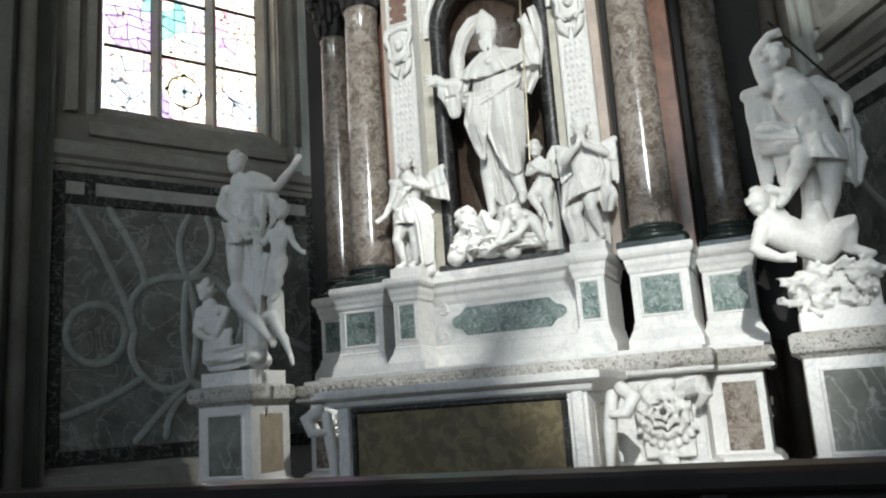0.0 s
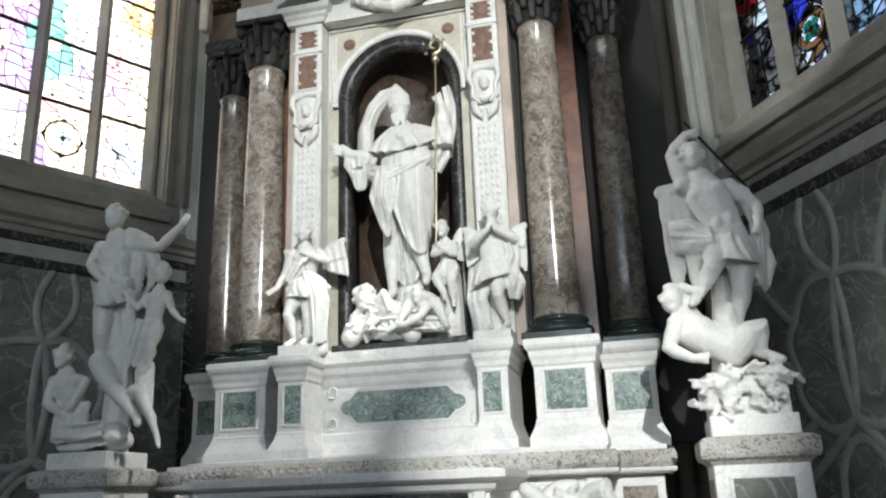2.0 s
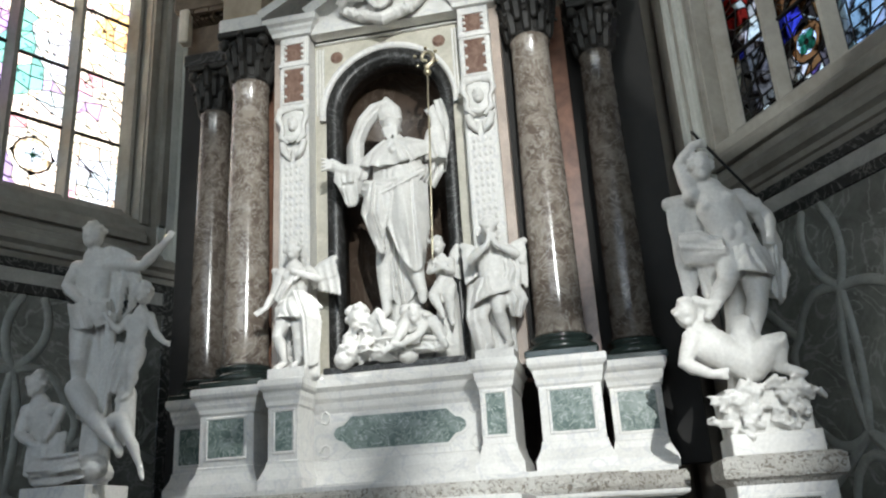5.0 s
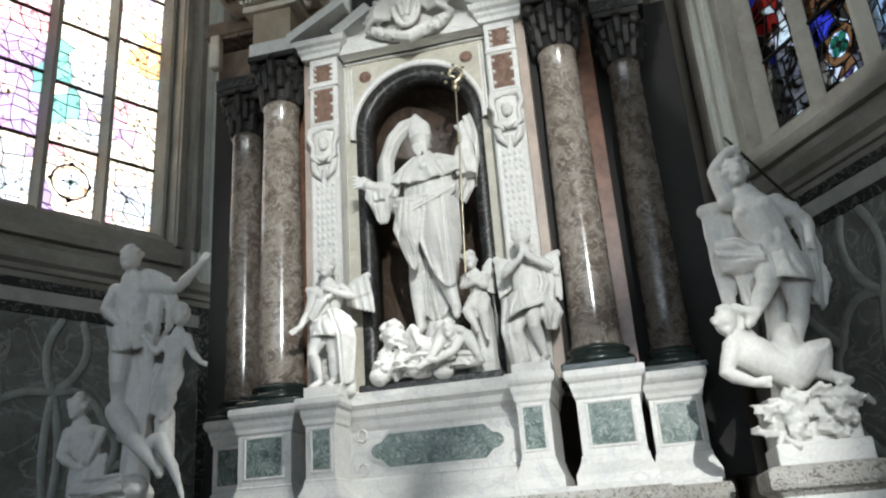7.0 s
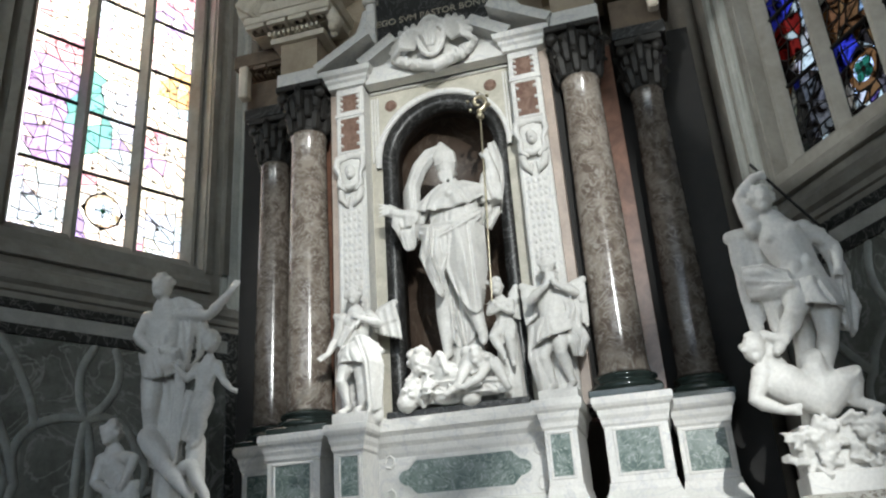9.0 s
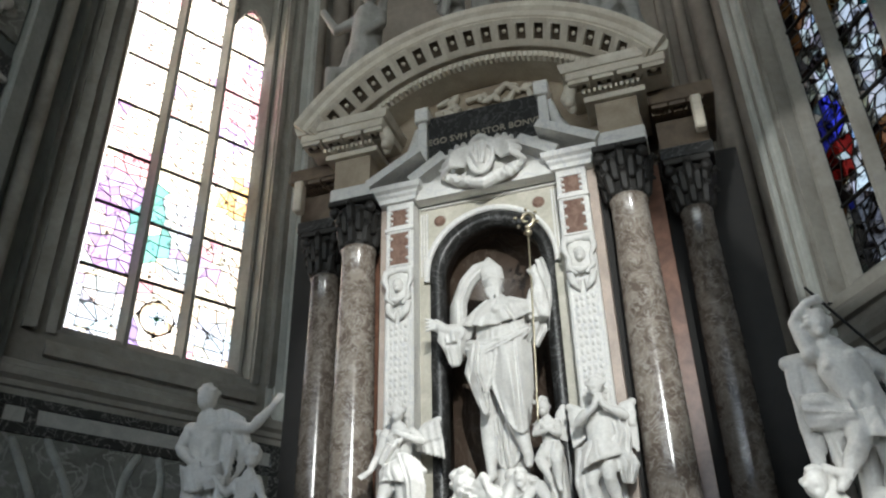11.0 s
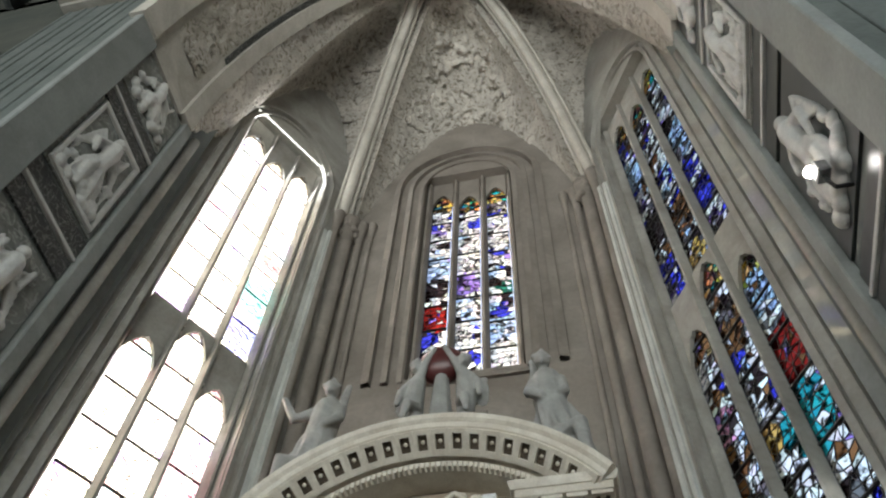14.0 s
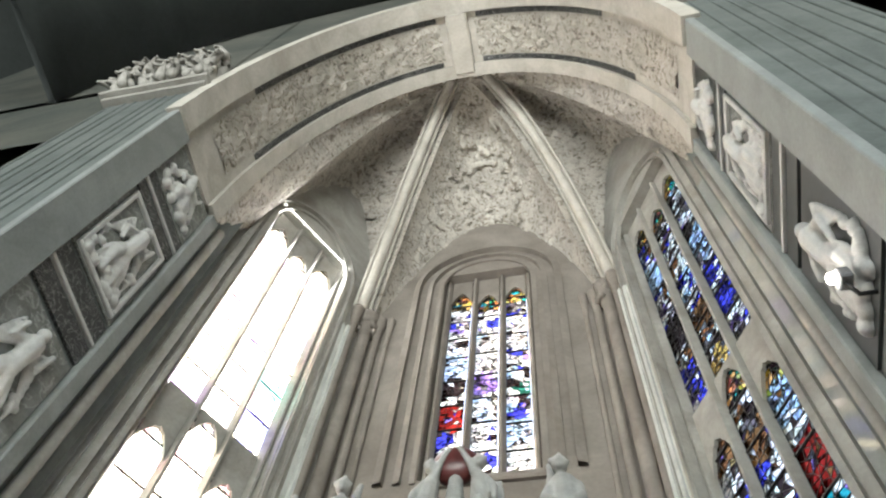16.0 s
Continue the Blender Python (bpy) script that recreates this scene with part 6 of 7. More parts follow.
def angel_right():
    bm = bmesh.new()
    y = 7.33
    def P(x, z, dy=0.0):
        return (x, y + dy, z)
    box(bm, 0.84, 1.2, y - 0.13, y + 0.2, 2.962, 3.06)
    leg(bm, P(1.08, 3.60), P(1.09, 3.40, -0.10), P(1.16, 3.12, 0.0), P(1.13, 3.07, -0.12), 0.088)
    leg(bm, P(0.96, 3.60), P(0.92, 3.38, -0.04), P(0.98, 3.12, 0.02), P(0.96, 3.07, -0.10), 0.085)
    torso(bm, P(1.02, 3.60), P(1.04, 3.75), P(1.07, 3.96), P(1.06, 4.14, -0.02), 0.15)
    head(bm, P(1.05, 4.26, -0.05), 0.09, 40, 19)
    arm(bm, P(0.92, 4.02), P(0.86, 3.92, -0.12), P(1.04, 4.03, -0.20), P(1.08, 4.15, -0.20), 0.052)
    arm(bm, P(1.22, 4.02), P(1.30, 3.94, -0.10), P(1.12, 4.03, -0.20), P(1.09, 4.15, -0.19), 0.052)
    cloth(bm, [P(1.20, 4.02, -0.06), P(1.26, 3.80, -0.06), P(1.22, 3.60, -0.06)], [0.05, 0.07, 0.10], (1, 0.4, 0), 0.02, 3, 4)
    drape(bm, [[P(0.86, 3.70, -0.06), P(1.00, 3.74, -0.16), P(1.20, 3.70, -0.08)], [P(0.82, 3.46, -0.04), P(0.98, 3.52, -0.17), P(1.22, 3.60, -0.08)]], 6, 0.05, 53)
    drape(bm, [[P(0.80, 3.70, 0.0), P(0.88, 3.70, -0.08), P(0.98, 3.66, -0.08)], [P(0.76, 3.40, 0.0), P(0.84, 3.36, -0.06), P(0.94, 3.38, -0.02)], [P(0.82, 3.10, 0.04), P(0.88, 3.06, 0.0), P(0.96, 3.10, 0.04)]], 4, 0.06, 54)
    cloth(bm, [P(1.20, 3.62, -0.04), P(1.27, 3.52, -0.04), P(1.24, 3.36, 0.0)], [0.10, 0.10, 0.05], (1, 0.3, 0.2), 0.022, 3, 7)
    tube(bm, [P(0.9, 3.68, -0.1), P(1.02, 3.72, -0.14), P(1.16, 3.68, -0.1), P(1.3, 3.55, 0.0)], [0.035, 0.035, 0.04, 0.035], seg=8)
    tube(bm, [P(1.05, 3.04, 0.12), P(1.05, 3.6, 0.1)], [0.09, 0.08], seg=8)
    plume(bm, P(0.94, 4.0, 0.10), P(0.76, 4.15, 0.10), P(0.76, 3.76, 0.10), 6, 0.028)
    plume(bm, P(1.18, 4.0, 0.10), P(1.36, 4.13, 0.10), P(1.36, 3.66, 0.10), 6, 0.03)
    return sculpture("angel_statue", bm, STATUE, "white marble angel with folded raised arms", 0.010, "angels beside the niche")


def saint():
    y = 7.62
    bm = bmesh.new()
    def P(x, z, dy=0.0):
        return (x, y + dy, z)
    leg(bm, P(0.18, 4.62), P(0.21, 4.18, -0.10), P(0.31, 3.76, -0.06), P(0.34, 3.64, -0.22), 0.135)
    leg(bm, P(-0.02, 4.6), P(-0.10, 4.12, 0.0), P(-0.08, 3.62, 0.0), P(-0.14, 3.52, -0.12), 0.12)
    torso(bm, P(0.10, 4.62), P(0.16, 4.90), P(0.15, 5.20), P(0.12, 5.46, -0.06), 0.24)
    # robe behind the legs, cloth drawn over the thigh, mantle corner, sash, shirt and cape
    drape(bm, [[P(-0.18, 4.5, 0.06), P(0.1, 4.5, -0.02), P(0.39, 4.5, 0.04)], [P(-0.12, 4.1, 0.10), P(0.08, 4.1, 0.0), P(0.34, 4.2, 0.06)], [P(-0.03, 3.74, 0.10), P(0.10, 3.68, 0.04), P(0.24, 3.84, 0.10)]], 7, 0.11, 31)
    drape(bm, [[P(0.43, 4.90, -0.10), P(0.20, 4.92, -0.28), P(-0.02, 4.86, -0.22)], [P(0.43, 4.42, -0.08), P(0.23, 4.46, -0.30), P(-0.02, 4.50, -0.20)], [P(0.36, 4.04, -0.04), P(0.25, 3.96, -0.20), P(0.10, 4.18, -0.16)]], 5, 0.08, 32)
    drape(bm, [[P(-0.24, 4.92, -0.12), P(-0.10, 4.92, -0.26), P(0.12, 4.86, -0.30)], [P(-0.29, 4.66, -0.08), P(-0.14, 4.56, -0.28), P(0.08, 4.64, -0.32)], [P(-0.18, 4.38, -0.12), P(-0.05, 4.15, -0.22), P(0.01, 4.40, -0.26)]], 5, 0.14, 33)
    drape(bm, [[P(-0.26, 4.84, -0.14), P(-0.25, 4.92, -0.20), P(-0.22, 5.00, -0.16)], [P(-0.04, 4.68, -0.27), P(-0.02, 4.80, -0.30), P(0.02, 4.93, -0.28)], [P(0.22, 4.78, -0.26), P(0.22, 4.88, -0.29), P(0.24, 5.00, -0.25)], [P(0.42, 4.98, -0.12), P(0.42, 5.04, -0.14), P(0.43, 5.10, -0.10)]], 4, 0.07, 34, rows=6)
    drape(bm, [[P(-0.12, 5.22, -0.16), P(0.12, 5.18, -0.26), P(0.38, 5.22, -0.13)], [P(-0.14, 4.88, -0.16), P(0.12, 4.84, -0.27), P(0.39, 4.90, -0.11)]], 9, 0.035, 35)
    drape(bm, [[P(-0.01, 5.45, -0.12), P(0.13, 5.41, -0.21), P(0.26, 5.45, -0.12)], [P(-0.22, 5.32, -0.11), P(0.12, 5.27, -0.29), P(0.48, 5.36, -0.08)], [P(-0.35, 5.20, -0.14), P(0.10, 5.07, -0.31), P(0.50, 5.26, -0.05)]], 7, 0.06, 36)
    drape(bm, [[P(-0.52, 5.13, -0.24), P(-0.36, 5.17, -0.20), P(-0.18, 5.22, -0.15)], [P(-0.55, 5.02, -0.18), P(-0.42, 4.94, -0.18), P(-0.26, 4.98, -0.12)], [P(-0.50, 4.96, -0.10), P(-0.42, 4.75, -0.10), P(-0.30, 4.84, -0.06)]], 5, 0.06, 37)
    drape(bm, [[P(-0.24, 4.86, 0.0), P(-0.10, 4.8, 0.02)], [P(-0.22, 4.5, 0.04), P(-0.04, 4.45, 0.0)], [P(-0.12, 4.05, 0.06), P(0.06, 3.95, 0.02)]], 4, 0.06, 38)
    arm(bm, P(-0.06, 5.32, -0.04), P(-0.28, 5.12, -0.12), P(-0.44, 5.14, -0.22), P(-0.57, 5.20, -0.26), 0.11)
    for k in range(4):
        tube(bm, [P(-0.52, 5.16 + 0.012 * k, -0.25), P(-0.60, 5.15 + 0.035 * k, -0.27), P(-0.65, 5.13 + 0.045 * k, -0.29)], [0.022, 0.018, 0.012], seg=6)
    robe(bm, [P(-0.40, 4.98, -0.16), P(-0.38, 5.10, -0.17), P(-0.34, 5.20, -0.14)], [0.09, 0.11, 0.08], 6, 0.16, 0.8, 21)
    robe(bm, [P(-0.32, 5.02, -0.12), P(-0.26, 5.16, -0.10), P(-0.14, 5.30, -0.06)], [0.10, 0.13, 0.13], 7, 0.14, 0.8, 11)
    arm(bm, P(0.36, 5.30, -0.04), P(0.58, 5.34, -0.10), P(0.55, 5.62, -0.15), P(0.50, 5.74, -0.16), 0.095)
    robe(bm, [P(0.54, 5.16, -0.08), P(0.52, 5.34, -0.08), P(0.54, 5.5, -0.12)], [0.10, 0.12, 0.085], 7, 0.14, 0.8, 12)
    cloth(bm, [P(0.50, 5.3, -0.04), P(0.50, 5.1, -0.02), P(0.42, 4.92, -0.02)], [0.08, 0.10, 0.08], (1, 0.5, 0), 0.025, 3, 13)
    tube(bm, [P(0.04, 5.26, -0.27), P(0.20, 5.26, -0.27)], [0.035, 0.035], seg=8)
    ball(bm, P(0.12, 5.25, -0.29), 0.05)
    # head, beard, mitre
    head(bm, P(0.08, 5.60, -0.12), 0.115, 14, 4)
    rnd = random.Random(17)
    for k in range(14):
        x = 0.02 + 0.12 * k / 13
        tube(bm, [P(x, 5.54, -0.21), P(x + rnd.uniform(-0.01, 0.02), 5.44 + rnd.uniform(-0.02, 0.03), -0.22)], [0.03, 0.013], seg=6)
    tube(bm, [P(0.07, 5.69, -0.10), P(0.04, 5.82, -0.06), P(0.0, 6.0, -0.02)], [0.122, 0.13, 0.035], seg=12, flat=0.62)
    tube(bm, [P(-0.03, 5.69, -0.14), P(0.07, 5.675, -0.2), P(0.17, 5.69, -0.14)], 0.025, seg=8)
    # cloak blown up in an arch behind the head
    drape(bm, [[P(-0.52, 5.16, 0.18), P(-0.41, 5.16, 0.02), P(-0.30, 5.18, 0.06)], [P(-0.52, 5.58, 0.18), P(-0.41, 5.56, 0.0), P(-0.28, 5.54, 0.06)], [P(-0.40, 5.86, 0.16), P(-0.30, 5.80, -0.02), P(-0.20, 5.70, 0.04)], [P(-0.20, 6.02, 0.12), P(-0.16, 5.92, -0.04), P(-0.08, 5.80, 0.0)], [P(0.0, 6.03, 0.04), P(0.01, 5.95, -0.04), P(0.02, 5.84, -0.04)]], 4, 0.06, 39, rows=5)
    cloth(bm, [P(0.56, 5.95, 0.06), P(0.62, 5.7, 0.08), P(0.62, 5.4, 0.1), P(0.58, 5.1, 0.12)], [0.05, 0.07, 0.06, 0.03], (1, 0.4, 0.2), 0.02, 2, 15, 0.018)
    tube(bm, [P(0.05, 3.5, 0.22), P(0.12, 4.3, 0.2), P(0.14, 5.2, 0.15)], [0.2, 0.15, 0.15], seg=10)
    # fallen figures under the feet
    head(bm, P(-0.34, 3.54, -0.14), 0.125, 36, 7)
    tube(bm, [P(-0.26, 3.46, -0.05), P(-0.10, 3.40, -0.10), P(0.06, 3.34, -0.14)], [0.10, 0.14, 0.11], seg=12)
    arm(bm, P(-0.2, 3.46, -0.16), P(-0.10, 3.58, -0.22), P(-0.06, 3.44, -0.26), P(-0.04, 3.36, -0.28), 0.06)
    leg(bm, P(0.10, 3.36, -0.12), P(0.22, 3.52, -0.24), P(0.06, 3.22, -0.30), P(-0.04, 3.15, -0.34), 0.10)
    leg(bm, P(0.20, 3.36, -0.06), P(0.42, 3.44, -0.2), P(0.52, 3.22, -0.22), P(0.56, 3.15, -0.32), 0.09)
    head(bm, P(0.26, 3.50, -0.26), 0.085, 24, 8)
    tube(bm, [P(0.16, 3.56, -0.16), P(0.32, 3.46, -0.12), P(0.46, 3.34, -0.06)], [0.08, 0.11, 0.09], seg=10)
    arm(bm, P(0.36, 3.44, -0.2), P(0.30, 3.28, -0.32), P(0.14, 3.2, -0.34), P(0.04, 3.2, -0.34), 0.055)
    cloth(bm, [P(-0.36, 3.24, -0.10), P(-0.1, 3.2, -0.2), P(0.2, 3.22, -0.2), P(0.5, 3.2, -0.16)], [0.10, 0.11, 0.10, 0.08], (0, -0.4, 1), 0.03, 3, 18, 0.018)
    rnd = random.Random(44)
    for k in range(26):
        p = Vector(P(rnd.uniform(-0.45, 0.5), rnd.uniform(3.14, 3.46), rnd.uniform(-0.26, -0.1)))
        q = p + Vector((rnd.uniform(-0.14, 0.14), -0.05, rnd.uniform(-0.08, 0.06)))
        cloth(bm, [p, q, q + Vector((rnd.uniform(-0.08, 0.08), 0.04, rnd.uniform(-0.10, 0.02)))], [0.03, 0.05, 0.02], (rnd.uniform(-1, 1), 0.2, rnd.uniform(0.3, 1)), 0.016, 2, k, 0.012)
    head(bm, P(-0.42, 3.28, -0.16), 0.10, 20, 9)
    tube(bm, [P(-0.40, 3.2, -0.12), P(-0.30, 3.22, -0.1)], [0.09, 0.1], seg=8)
    # seated child
    torso(bm, P(0.54, 3.82, -0.02), P(0.53, 3.93, -0.03), P(0.52, 4.04, -0.04), P(0.50, 4.13, -0.05), 0.10)
    head(bm, P(0.49, 4.22, -0.08), 0.082, 26, 3)
    leg(bm, P(0.50, 3.80, -0.04), P(0.44, 3.68, -0.22), P(0.52, 3.5, -0.2), P(0.54, 3.44, -0.26), 0.075)
    leg(bm, P(0.58, 3.80, -0.04), P(0.60, 3.64, -0.2), P(0.60, 3.42, -0.14), P(0.62, 3.38, -0.2), 0.075)
    arm(bm, P(0.43, 4.06, -0.05), P(0.40, 3.94, -0.14), P(0.52, 3.96, -0.18), P(0.58, 4.0, -0.18), 0.042)
    arm(bm, P(0.60, 4.06, -0.04), P(0.63, 3.92, -0.12), P(0.52, 3.98, -0.19), P(0.47, 4.02, -0.19), 0.042)
    cloth(bm, [P(0.54, 3.86, -0.12), P(0.54, 3.76, -0.16), P(0.56, 3.62, -0.12)], [0.10, 0.12, 0.08], (1, 0, 0), 0.015, 4, 19)
    plume(bm, P(0.58, 4.05, 0.06), P(0.66, 4.24, 0.06), P(0.68, 3.9, 0.06), 5, 0.026)
    tube(bm, [P(0.52, 3.12, 0.04), P(0.54, 3.72, 0.05)], [0.15, 0.11], seg=10)
    rock(bm, -0.5, 0.55, y - 0.15, y + 0.15, 3.12, 3.28, 26, 5, (0.06, 0.13))
    return sculpture("saint_statue", bm, STATUE, "white marble bishop saint in blown robes above fallen figures", 0.0095)


def victor():
    """Winged youth with a lance over a fallen demon, on a carved rock."""
    bm = bmesh.new()
    def P(x, z, dy=0.0):
        return (x, 6.55 + dy, z)
    box(bm, 2.83, 3.42, 6.42, 6.92, 2.075, 2.42)
    rock(bm, 2.86, 3.36, 6.45, 6.9, 2.12, 2.40, 26, 41, (0.09, 0.14))
    rnd = random.Random(43)
    for k in range(34):
        p = Vector(P(rnd.uniform(2.80, 3.42), rnd.uniform(2.12, 2.44), -0.15))
        q = p + Vector((rnd.uniform(-0.15, 0.15), -0.06, rnd.uniform(-0.06, 0.06)))
        cloth(bm, [p, q, q + Vector((rnd.uniform(-0.08, 0.08), 0.05, rnd.uniform(-0.10, 0.04)))], [0.03, 0.045, 0.02], (rnd.uniform(-1, 1), 0.2, rnd.uniform(0.3, 1)), 0.012, 2, k, 0.013)
    # fallen demon
    torso(bm, P(3.06, 2.60, -0.08), P(2.92, 2.66, -0.12), P(2.77, 2.77, -0.12), P(2.68, 2.93, -0.12), 0.155, 0.8)
    head(bm, P(2.64, 3.02, -0.14), 0.10, 34, 5)
    arm(bm, P(2.66, 2.82, -0.16), P(2.57, 2.62, -0.20), P(2.74, 2.52, -0.28), P(2.86, 2.51, -0.30), 0.072)
    arm(bm, P(2.80, 2.88, -0.06), P(2.69, 3.16, -0.04), P(2.82, 3.09, -0.12), P(2.90, 3.05, -0.16), 0.06)
    leg(bm, P(3.06, 2.60, -0.04), P(3.03, 2.92, -0.10), P(3.16, 2.66, 0.02), P(3.22, 2.56, -0.04), 0.125)
    leg(bm, P(3.10, 2.60, -0.10), P(3.26, 2.76, -0.20), P(3.26, 2.54, -0.14), P(3.40, 2.48, -0.20), 0.115)
    # standing figure
    leg(bm, P(3.25, 3.42, 0.0), P(3.20, 3.08, -0.06), P(3.13, 2.82, -0.02), P(3.18, 2.72, -0.14), 0.12)
    leg(bm, P(3.08, 3.44, -0.02), P(2.99, 3.26, -0.14), P(2.85, 3.04, -0.08), P(2.80, 2.97, -0.18), 0.115)
    torso(bm, P(3.16, 3.46), P(3.13, 3.66), P(3.04, 3.94), P(2.97, 4.14, -0.03), 0.185)
    head(bm, P(2.95, 4.25, -0.06), 0.105, 40, 6)
    arm(bm, P(2.86, 4.05), P(2.79, 4.32, -0.02), P(2.92, 4.46, -0.08), P(3.02, 4.46, -0.10), 0.072)
    arm(bm, P(3.22, 3.98, 0.02), P(3.42, 3.80, 0.04), P(3.40, 3.62, -0.04), P(3.38, 3.54, -0.06), 0.072)
    drape(bm, [[P(3.02, 3.52, -0.10), P(3.17, 3.52, -0.19), P(3.33, 3.50, -0.08)], [P(3.02, 3.34, -0.10), P(3.18, 3.28, -0.20), P(3.36, 3.26, -0.06)]], 5, 0.05, 61)
    cloth(bm, [P(3.34, 3.50, 0.0), P(3.40, 3.30, 0.02), P(3.38, 3.12, 0.05)], [0.10, 0.12, 0.08], (1, 0.4, 0), 0.025, 3, 3)
    drape(bm, [[P(3.24, 4.02, 0.06), P(3.34, 3.98, 0.02), P(3.40, 3.9, 0.10)], [P(3.34, 3.66, 0.06), P(3.42, 3.6, 0.02), P(3.50, 3.56, 0.10)], [P(3.32, 3.14, 0.06), P(3.38, 3.06, 0.04), P(3.44, 3.12, 0.10)]], 4, 0.08, 62)
    drape(bm, [[P(2.70, 3.74, 0.06), P(2.69, 3.60, 0.02), P(2.72, 3.46, 0.08)], [P(2.86, 3.72, -0.02), P(2.85, 3.58, -0.06), P(2.86, 3.42, 0.02)], [P(3.02, 3.62, -0.08), P(3.02, 3.52, -0.12), P(3.02, 3.42, -0.06)]], 5, 0.07, 63)
    drape(bm, [[P(2.80, 3.56, 0.04), P(2.90, 3.56, 0.0), P(3.0, 3.54, 0.02)], [P(2.82, 3.14, 0.08), P(2.88, 3.10, 0.04), P(2.96, 3.14, 0.08)]], 4, 0.07, 64)
    plume(bm, P(2.96, 3.98, 0.12), P(2.68, 4.04, 0.14), P(2.70, 3.14, 0.12), 8, 0.052)
    tube(bm, [P(3.02, 2.4, 0.14), P(3.06, 3.0, 0.16), P(3.1, 3.5, 0.12)], [0.13, 0.09, 0.10], seg=8)
    return sculpture("victor_statue", bm, STATUE, "white marble winged figure standing over a fallen demon", 0.0115, "side statues")


def protector():
    """Tall figure with an arm flung out above a child and a crouching figure."""
    bm = bmesh.new()
    y = 6.58
    def P(x, z, dy=0.0):
        return (x, y + dy, z)
    rock(bm, -3.0, -2.5, y - 0.12, y + 0.22, 2.1, 2.26, 20, 51, (0.09, 0.15))
    cloth(bm, [P(-3.0, 2.2, -0.2), P(-2.75, 2.2, -0.26), P(-2.5, 2.24, -0.2)], [0.12, 0.13, 0.12], (0, -0.4, 1), 0.03, 3, 2)
    torso(bm, P(-2.66, 3.62), P(-2.66, 3.84), P(-2.66, 4.06), P(-2.67, 4.26, -0.03), 0.19)
    head(bm, P(-2.68, 4.40, -0.05), 0.115, 30, 11)
    leg(bm, P(-2.72, 3.60), P(-2.70, 3.20, -0.08), P(-2.74, 2.92, 0.0), P(-2.74, 2.86, -0.06), 0.125)
    leg(bm, P(-2.70, 2.92, -0.06), P(-2.50, 2.66, -0.12), P(-2.22, 2.36, -0.10), P(-2.16, 2.30, -0.18), 0.11)
    arm(bm, P(-2.84, 4.10), P(-2.92, 3.92, -0.04), P(-2.70, 3.74, -0.16), P(-2.58, 3.69, -0.18), 0.075)
    arm(bm, P(-2.48, 4.10), P(-2.16, 4.04, -0.02), P(-1.94, 4.22, -0.04), P(-1.85, 4.34, -0.04), 0.068)
    # cloak blown out behind the raised arm, robe that falls to the ground
    drape(bm, [[P(-2.62, 4.28, 0.04), P(-2.44, 4.26, -0.04), P(-2.26, 4.16, 0.04)], [P(-2.58, 4.0, 0.08), P(-2.38, 3.95, 0.0), P(-2.18, 3.86, 0.08)], [P(-2.54, 3.6, 0.12), P(-2.44, 3.5, 0.08), P(-2.36, 3.6, 0.12)]], 6, 0.10, 41)
    drape(bm, [[P(-2.84, 3.76, 0.02), P(-2.66, 3.74, -0.06), P(-2.46, 3.76, 0.02)], [P(-2.88, 3.3, 0.10), P(-2.66, 3.3, 0.04), P(-2.42, 3.3, 0.08)], [P(-2.80, 2.72, 0.12), P(-2.62, 2.62, 0.06), P(-2.46, 2.70, 0.12)]], 8, 0.10, 42)
    drape(bm, [[P(-2.84, 3.74, -0.10), P(-2.66, 3.68, -0.19), P(-2.46, 3.72, -0.06)], [P(-2.80, 3.52, -0.10), P(-2.62, 3.44, -0.18), P(-2.46, 3.5, -0.04)]], 6, 0.045, 43)
    drape(bm, [[P(-2.50, 3.66, -0.02), P(-2.38, 3.6, -0.04)], [P(-2.52, 3.2, 0.0), P(-2.38, 3.15, -0.02)], [P(-2.58, 2.6, 0.02), P(-2.44, 2.5, 0.0)]], 4, 0.06, 44)
    tube(bm, [P(-2.6, 2.3, 0.12), P(-2.62, 3.0, 0.14), P(-2.6, 3.6, 0.1)], [0.14, 0.11, 0.11], seg=8)
    # child
    torso(bm, P(-2.20, 3.22), P(-2.19, 3.36), P(-2.16, 3.52), P(-2.13, 3.64, -0.02), 0.11)
    head(bm, P(-2.11, 3.76, -0.04), 0.092, 34, 13)
    arm(bm, P(-2.06, 3.54), P(-1.98, 3.38, -0.02), P(-1.88, 3.28, -0.04), P(-1.80, 3.25, -0.05), 0.045)
    arm(bm, P(-2.26, 3.54), P(-2.34, 3.42, -0.06), P(-2.42, 3.54, -0.1), P(-2.46, 3.6, -0.12), 0.045)
    leg(bm, P(-2.16, 3.22), P(-2.18, 3.04, -0.04), P(-2.22, 2.86, 0.0), P(-2.26, 2.80, -0.05), 0.08)
    leg(bm, P(-2.26, 3.22), P(-2.28, 3.02, 0.0), P(-2.30, 2.86, 0.04), P(-2.34, 2.80, 0.0), 0.08)
    cloth(bm, [P(-2.24, 3.3, -0.08), P(-2.3, 3.1, -0.06), P(-2.36, 2.86, -0.02)], [0.09, 0.11, 0.07], (1, 0, 0.3), 0.022, 4, 7)
    tube(bm, [P(-2.3, 2.5, 0.08), P(-2.28, 2.86, 0.06)], [0.10, 0.09], seg=8)
    # small winged leg group below
    ball(bm, P(-2.28, 2.62, -0.06), 0.09, (1.1, 0.9, 0.8))
    leg(bm, P(-2.24, 2.62, -0.06), P(-2.10, 2.44, -0.14), P(-2.02, 2.20, -0.08), P(-1.94, 2.09, -0.16), 0.07)
